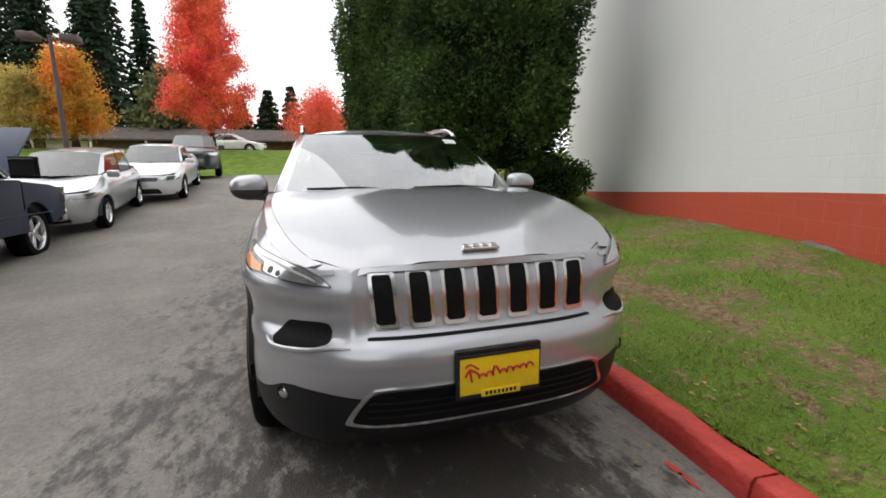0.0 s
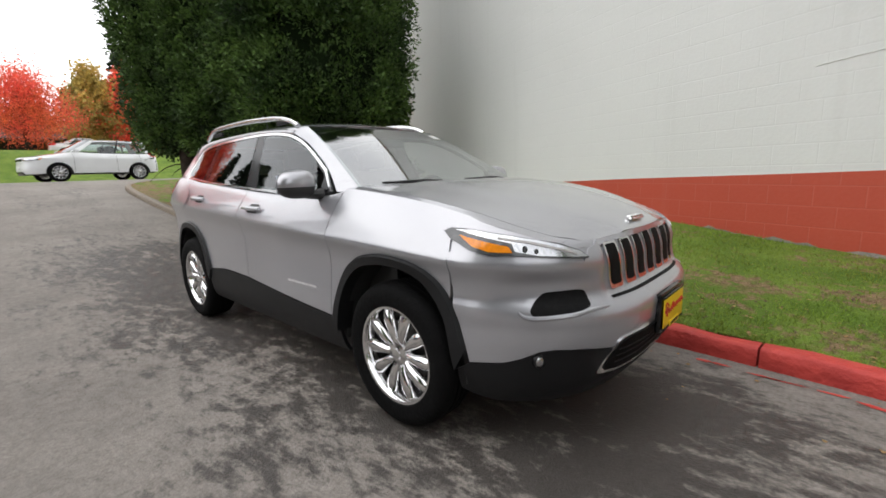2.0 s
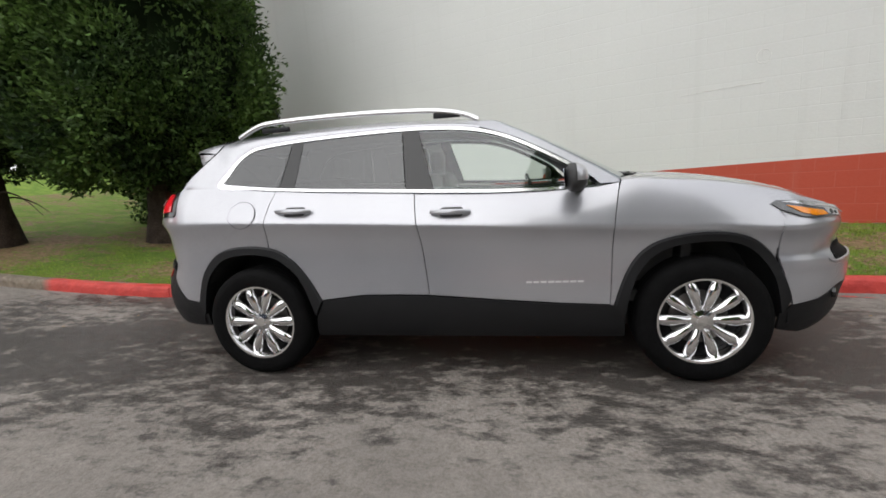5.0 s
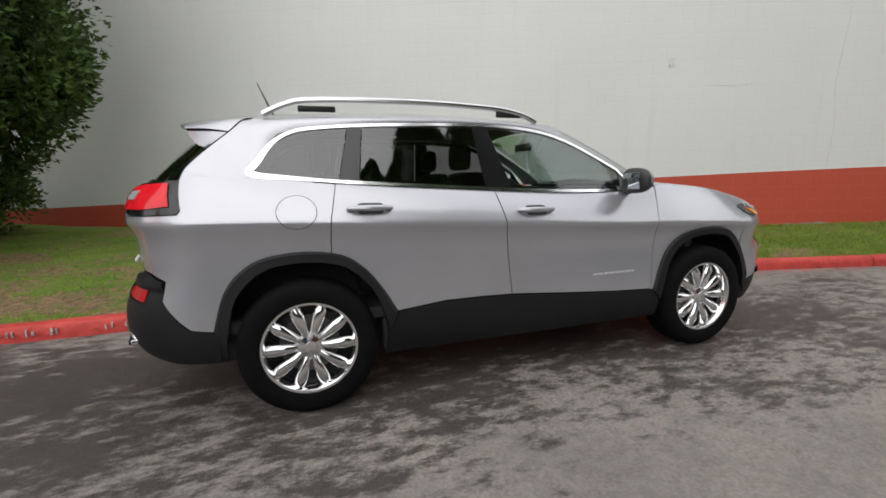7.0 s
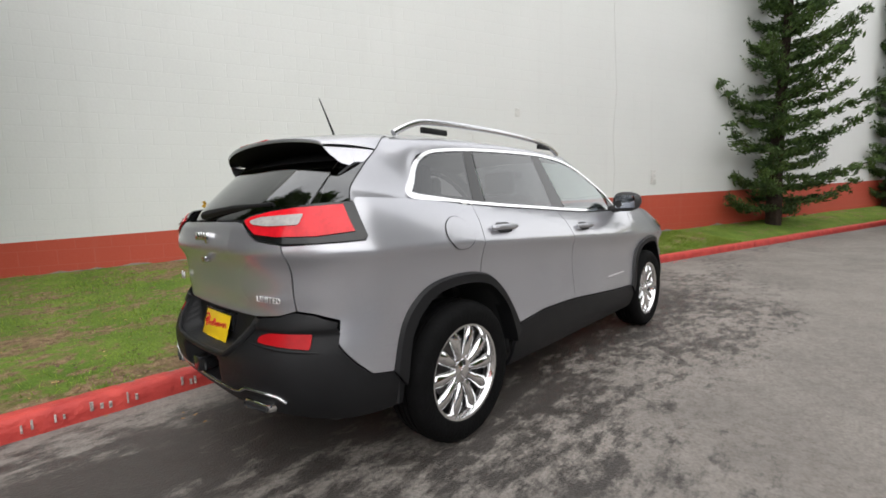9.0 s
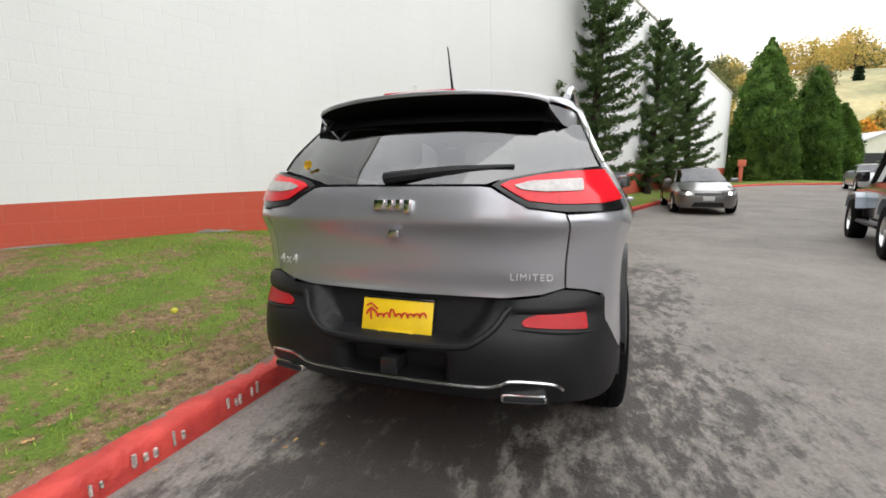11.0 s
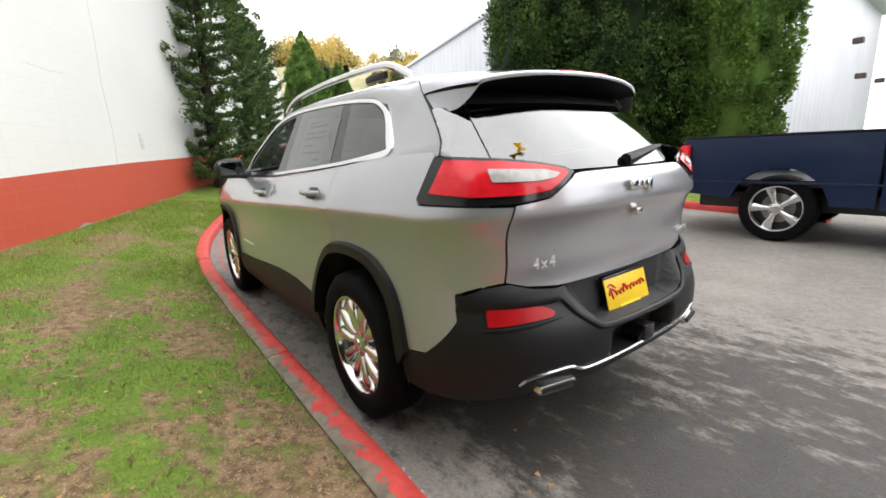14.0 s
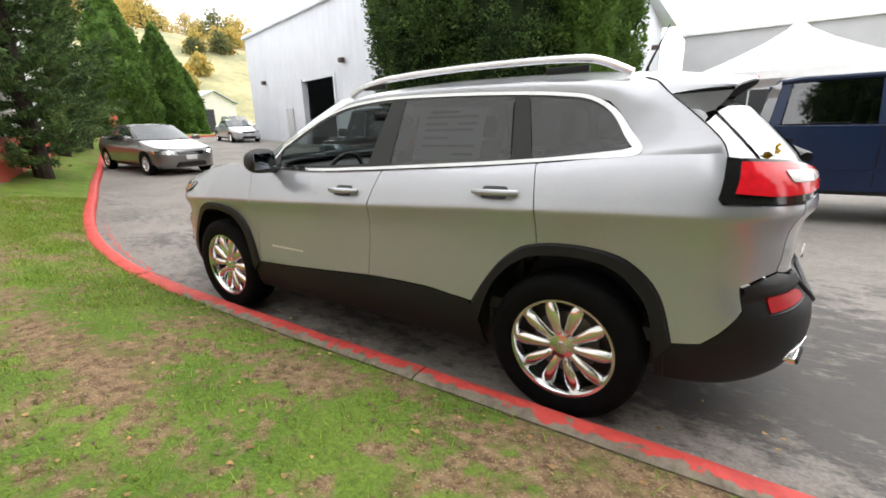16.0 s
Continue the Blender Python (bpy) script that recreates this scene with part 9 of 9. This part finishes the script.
    part("engine_bay", boxed(1.6, 2.7, -w + 0.10, w - 0.10, 0.6, 1.05, 0.03), M_TRIM, car)
    part("open_bonnet", boxed(0.0, 1.28, -0.80, 0.80, -0.02, 0.02, 0.015, m=Matrix.Translation((1.62, 0, 1.27)) @ Matrix.Rotation(radians(-40), 4, "Y")), M_NAVY, car, "propped-open bonnet")
    part("frame_rail", boxed(-2.7, 2.6, -0.6, 0.6, 0.34, 0.56, 0.03), M_TRIM, car)
    part("cab_floor", boxed(-0.8, 1.5, -w + 0.08, w - 0.08, 0.45, 0.9, 0.02), M_TRIM, car)
    for x in (0.45, -0.45):
        for yy in (0.42, -0.42):
            part("seat", boxed(x - 0.12, x + 0.12, yy - 0.25, yy + 0.25, 0.8, 1.58, 0.07), M_SEAT, car)
    part("exhaust", tube([(-1.1, 0.9, 0.40), (-0.6, 0.92, 0.42)], 0.04, 10), M_CHROME_SOFT, car)
    return car


def build_offroader():
    """Boxy soft-cornered off-roader seen from behind, spare wheel on its tail; nose towards +x."""
    m = Matrix.Translation((5.68, -6.28, road_z(5.7))) @ Matrix.Rotation(radians(-17), 4, "Z")
    car = thing("offroad_car", m, "black boxy off-roader with a covered spare wheel on its tail", "car")
    a, b, w, r = 1.48, -1.47, 0.79, 0.41
    low = [(-2.05, 0.52), (-2.08, 1.12), (-2.06, 1.16), (0.72, 1.16), (0.80, 1.08), (2.05, 1.02), (2.10, 0.95), (2.10, 0.60), (1.0, 0.50), (-1.0, 0.50)]
    part("body", side_panel(low, -w, w, 0.03), M_BLACK_CAR, car)
    part("bonnet", boxed(0.85, 2.08, -0.62, 0.62, 1.03, 1.13, 0.04), M_BLACK_CAR, car)
    part("front_grille", boxed(2.08, 2.14, -0.60, 0.60, 0.62, 1.06, 0.02), M_BLACK_CAR, car)
    for k in range(7):
        part("grille_slot", boxed(2.138, 2.145, -0.27 + 0.085 * k, -0.23 + 0.085 * k, 0.72, 1.0, 0.003), M_DARK, car)
    for s in (1, -1):
        part("headlamp", moved(lathe([(0.09, 0), (0.09, 0.03), (0.0, 0.04)], 20), Matrix.Translation((2.12, s * 0.45, 0.92)) @ Matrix.Rotation(radians(-90), 4, "Z")), M_LAMP_GLASS, car)
        for x in (a, b):
            f0 = [(x - 0.60, 0.66), (x - 0.52, 0.86), (x - 0.36, 0.955), (x + 0.36, 0.955), (x + 0.52, 0.86), (x + 0.60, 0.66), (x + 0.56, 0.64), (x + 0.48, 0.80), (x + 0.33, 0.90), (x - 0.33, 0.90), (x - 0.48, 0.80), (x - 0.56, 0.64)]
            part("wheel_flare", side_panel(f0, s * (w - 0.02), s * (w + 0.15), 0.015), M_FLARE, car)
            wheel(car, x, s * (w + 0.02), s, r, 0.22, 0.26, 5, "wide", M_CHROME_SOFT)
            # flat black plate on the body side, paints the shade behind the wheel
            part("wheel_well", boxed(x - 0.47, x + 0.47, s * (w + 0.002) - 0.004, s * (w + 0.002) + 0.004, 0.5, 0.90), M_DARK, car)
        for xa, xb in ((0.62, -0.28), (-0.36, -1.12), (-1.22, -1.98)):
            top_z = 1.72
            fr_ = part("side_frame", ruled([(xa, s * (w - 0.02), 1.15), (xa - (0.32 if xa > 0 else 0), s * (w - 0.12), top_z)], [(xb, s * (w - 0.02), 1.15), (xb, s * (w - 0.12), top_z)], 1), M_PRIVACY, car)
            fr_.visible_shadow = False
        for xa in (0.66, -0.32, -1.17, -2.02):
            lean_ = 0.33 if xa > 0.5 else 0.0
            part("pillar", tube([(xa, s * (w - 0.02), 1.14), (xa - lean_, s * (w - 0.11), 1.74)], 0.05, 4), M_BLACK_CAR, car)
        part("tail_lamp", boxed(-2.13, -2.07, s * 0.70 - 0.07, s * 0.70 + 0.07, 0.93, 1.13, 0.012), M_RED_LENS, car)
        part("door_mirror", boxed(0.45, 0.58, s * 0.95 - 0.1, s * 0.95 + 0.1, 1.16, 1.36, 0.04), M_BLACK_CAR, car)
        part("side_step", boxed(-0.85, 0.85, s * 0.86 - 0.07, s * 0.86 + 0.07, 0.40, 0.46, 0.02), M_CLAD, car)
    part("hard_top", boxed(-2.07, 0.36, -0.70, 0.70, 1.72, 1.80, 0.05), M_CLAD, car)
    part("windscreen", ruled([(0.72, -0.72, 1.16), (0.38, -0.66, 1.72)], [(0.72, 0.72, 1.16), (0.38, 0.66, 1.72)], 1), M_SCREEN, car).visible_shadow = False
    part("rear_window", ruled([(-2.06, -0.62, 1.20), (-2.06, -0.56, 1.68)], [(-2.06, 0.62, 1.20), (-2.06, 0.56, 1.68)], 1), M_REAR_GLASS, car).visible_shadow = False
    for s in (1, -1):
        part("tail_frame", boxed(-2.09, -2.03, s * 0.68 - 0.07, s * 0.68 + 0.07, 1.14, 1.74, 0.02), M_CLAD, car)
    part("tailgate_gap", boxed(-2.086, -2.078, -0.005, 0.005, 0.6, 1.1), M_DARK, car)
    spare = part("spare_cover", moved(lathe([(0.40, -0.10), (0.415, -0.04), (0.415, 0.12), (0.39, 0.16), (0.30, 0.175), (0.0, 0.18)], 40), Matrix.Translation((-2.22, -0.08, 1.10)) @ Matrix.Rotation(radians(90), 4, "Z")), M_COVER, car, "black vinyl spare wheel cover")
    part("rear_bumper", boxed(-2.28, -2.06, -0.82, 0.82, 0.48, 0.66, 0.04), M_CLAD, car)
    part("licence_plate", boxed(-2.125, -2.115, 0.52, 0.80, 0.74, 0.88, 0.004), M_PAPER, car)
    part("seat", boxed(-0.1, 0.1, -0.6, 0.6, 0.9, 1.6, 0.06), M_SEAT, car)
    part("seat", boxed(-1.1, -0.9, -0.6, 0.6, 0.9, 1.5, 0.06), M_CABIN_RED, car)
    part("underbody", boxed(-1.9, 1.9, -0.55, 0.55, 0.36, 0.55, 0.03), M_TRIM, car)
    return car


M_FLARE = car_paint("pale_blue_grey_flare", (0.30, 0.36, 0.42), 0.3, 0.35)
M_COVER = mat("black_vinyl", (0.02, 0.02, 0.021), 0.6, var=0.25, scale=5, bump=0.3, bump_scale=12)
M_CABIN_RED = mat("red_cloth", (0.22, 0.02, 0.025), 0.8)
build_pickup()
build_offroader()


# ---------------------------------------------------------------- small things
# worn white stencilled bars on the kerb's face behind the car
M_STENCIL = mat("worn_white_paint", (0.50, 0.42, 0.39), 0.85, var=0.35, scale=60)
stencil = thing("kerb_stencil", Matrix(), "worn white stencilled marks on the red kerb", "marking", kind="structure")
rs = random.Random(3)
for k in range(11):
    x0 = -3.62 + 0.165 * k + rs.uniform(-0.02, 0.02)
    if k in (3, 8):
        continue
    z0 = road_z(x0)
    for j in range(rs.choice((2, 2, 3))):
        xa = x0 + j * 0.042 + rs.uniform(-0.008, 0.008)
        lo, hi = 0.035 + rs.uniform(0, 0.02), 0.098 + rs.uniform(-0.02, 0.01)
        part("stencil_bar", boxed(xa, xa + rs.uniform(0.008, 0.018), 0.988, 0.999, z0 + lo, z0 + hi, 0.001), M_STENCIL, stencil)

# flakes of red paint on the asphalt in front of the kerb
flakes = thing("paint_flakes", Matrix(), "broken red paint line on the asphalt along the kerb", "marking", kind="structure")
for k in range(26):
    x0 = 2.3 + 0.16 * k + rs.uniform(-0.05, 0.05)
    best = min(NORTH, key=lambda p: abs(p.x - x0))
    y0 = best.y - 0.12 + rs.uniform(-0.015, 0.015)
    slope = -0.02 if x0 < 3 else -0.22
    n_ = 7
    ln, wd = rs.uniform(0.05, 0.12), rs.uniform(0.010, 0.022)
    ring = [(ln * math.cos(2 * math.pi * i / n_) * rs.uniform(0.6, 1.1), wd * math.sin(2 * math.pi * i / n_) * rs.uniform(0.5, 1.2)) for i in range(n_)]
    raw("flake", [(x0 + a, y0 + b + a * slope, road_z(x0) + 0.004) for a, b in ring], [tuple(range(n_))], M_KERB, flakes)

# grass blades on the lawn near the car
rng = np.random.default_rng(77)
N = 140000
bx = rng.uniform(-7.5, 8.5, N)
kx, ky = np.array([p.x for p in NORTH if p.x > -14 and p.y < 2]), np.array([p.y for p in NORTH if p.x > -14 and p.y < 2])
y_k = np.interp(bx, kx, ky) + 0.14
y_w = WALL_P[1] + (bx - WALL_P[0]) * WALL_H - 0.02
span_y = np.maximum(0.05, np.minimum(y_w - y_k, 4.5))
by = y_k + span_y * rng.uniform(0, 1, N) ** 1.25
share = np.clip((by - y_k) / np.maximum(0.3, y_w - y_k), 0, 1)
bz = np.array([road_z(x) for x in bx]) + 0.115 + (np.array([interp(WALL_FOOT, x) for x in bx]) - 0.115) * share ** 0.8 - 0.012
keep = np.array([bareness(x, y) for x, y in zip(bx, by)]) + rng.normal(0, 0.17, N) < 0.07
bx, by, bz = bx[keep], by[keep], bz[keep]
n_b = len(bx)
hgt = rng.uniform(0.018, 0.055, n_b)
ang_b = rng.uniform(0, 2 * np.pi, n_b)
lean_b = rng.normal(0, 0.55, (n_b, 2)) * hgt[:, None]
wid = rng.uniform(0.0022, 0.005, n_b)
cx, sx_ = np.cos(ang_b) * wid, np.sin(ang_b) * wid
verts = np.stack([np.stack([bx - cx, by - sx_, bz], 1), np.stack([bx + cx, by + sx_, bz], 1), np.stack([bx + lean_b[:, 0], by + lean_b[:, 1], bz + hgt], 1)], 1).reshape(-1, 3)
me = bpy.data.meshes.new("grass")
me.vertices.add(3 * n_b)
me.vertices.foreach_set("co", verts.ravel())
me.loops.add(3 * n_b)
me.loops.foreach_set("vertex_index", np.arange(3 * n_b))
me.polygons.add(n_b)
me.polygons.foreach_set("loop_start", np.arange(n_b) * 3)
me.polygons.foreach_set("loop_total", np.full(n_b, 3))
me.update(calc_edges=True)
tagged(link_mesh("grass", me, M_BLADE, smooth=False), "short thin green grass on the lawn", "grass", kind="stuff")

# fallen leaves and crumbs of earth
M_CLOD = mat("earth_clod", (0.16, 0.11, 0.07), 0.95, var=0.3, scale=8)


def litter(name, count, size, material, label, category, seed, flat, road_share=0.0):
    r = random.Random(seed)
    vs, fs = [], []
    for _ in range(count):
        x = r.uniform(-6.0, 6.5)
        k_y = float(np.interp(x, kx, ky))
        if r.random() < road_share:
            y, z = k_y - abs(r.gauss(0, 0.5)) - 0.03, road_z(x) + 0.004
        else:
            y = k_y + 0.17 + r.random() ** 1.3 * max(0.1, min(3.5, wall_y(x) - k_y - 0.3))
            z = lawn_z(x, y) + 0.008
        s, a = size * r.uniform(0.5, 1.4), r.uniform(0, 6.3)
        i0 = len(vs)
        for j in range(6):
            t = a + j * math.pi / 3
            q = s * (1 if j % 2 else 0.62)
            vs.append((x + math.cos(t) * q, y + math.sin(t) * q * 0.8, z + r.uniform(0.0, 1.0) * s * flat))
        vs.append((x, y, z + s * flat * 0.9))
        fs += [(i0 + j, i0 + (j + 1) % 6, i0 + 6) for j in range(6)]
    return tagged(raw(name, vs, fs, material), label, category, kind="stuff")


litter("fallen_leaves", 1500, 0.014, M_DRY_LEAF, "small dry brown and yellow fallen leaves", "leaves", 21, 0.45, 0.06)
litter("earth_crumbs", 2600, 0.012, M_CLOD, "small crumbs of earth on the bare patches", "soil", 22, 0.7)
ball = thing("ball", Matrix.Translation((-1.45, 2.14, lawn_z(-1.45, 2.14) + 0.02)), "small yellow ball in the grass", "ball")
bm = bmesh.new()
bmesh.ops.create_uvsphere(bm, u_segments=16, v_segments=10, radius=0.024)
part("skin", bm, mat("yellow_rubber", (0.62, 0.60, 0.06), 0.6, var=0.15, scale=40), ball)
# one yellow leaf that has settled on the tail lamp
leaf = thing("leaf", Matrix.Translation(Vector(tailglass(0.50, 1.238)) + Vector((-0.012, 0, 0.012))), "yellow leaf lying against the rear glass", "leaf")
bm = bmesh.new()
mid_v = bm.verts.new((0.004, 0, 0.012))
rim_v = [bm.verts.new((-0.006 + 0.012 * math.sin(k * 2.1), 0.030 * math.cos(2 * math.pi * k / 9) * (1 if k % 2 else 0.6), 0.014 + 0.026 * math.sin(2 * math.pi * k / 9) * (1 if k % 2 else 0.6))) for k in range(9)]
for k in range(9):
    bm.faces.new((mid_v, rim_v[k], rim_v[(k + 1) % 9]))
part("blade", bm, leafy(mat("yellow_leaf_skin", (0.70, 0.42, 0.03), 0.6, var=0.25, scale=30), 0.3), leaf)
part("stalk", tube([(-0.004, 0.0, 0.0), (-0.012, -0.02, -0.010)], 0.0015, 5), M_BARK, leaf)
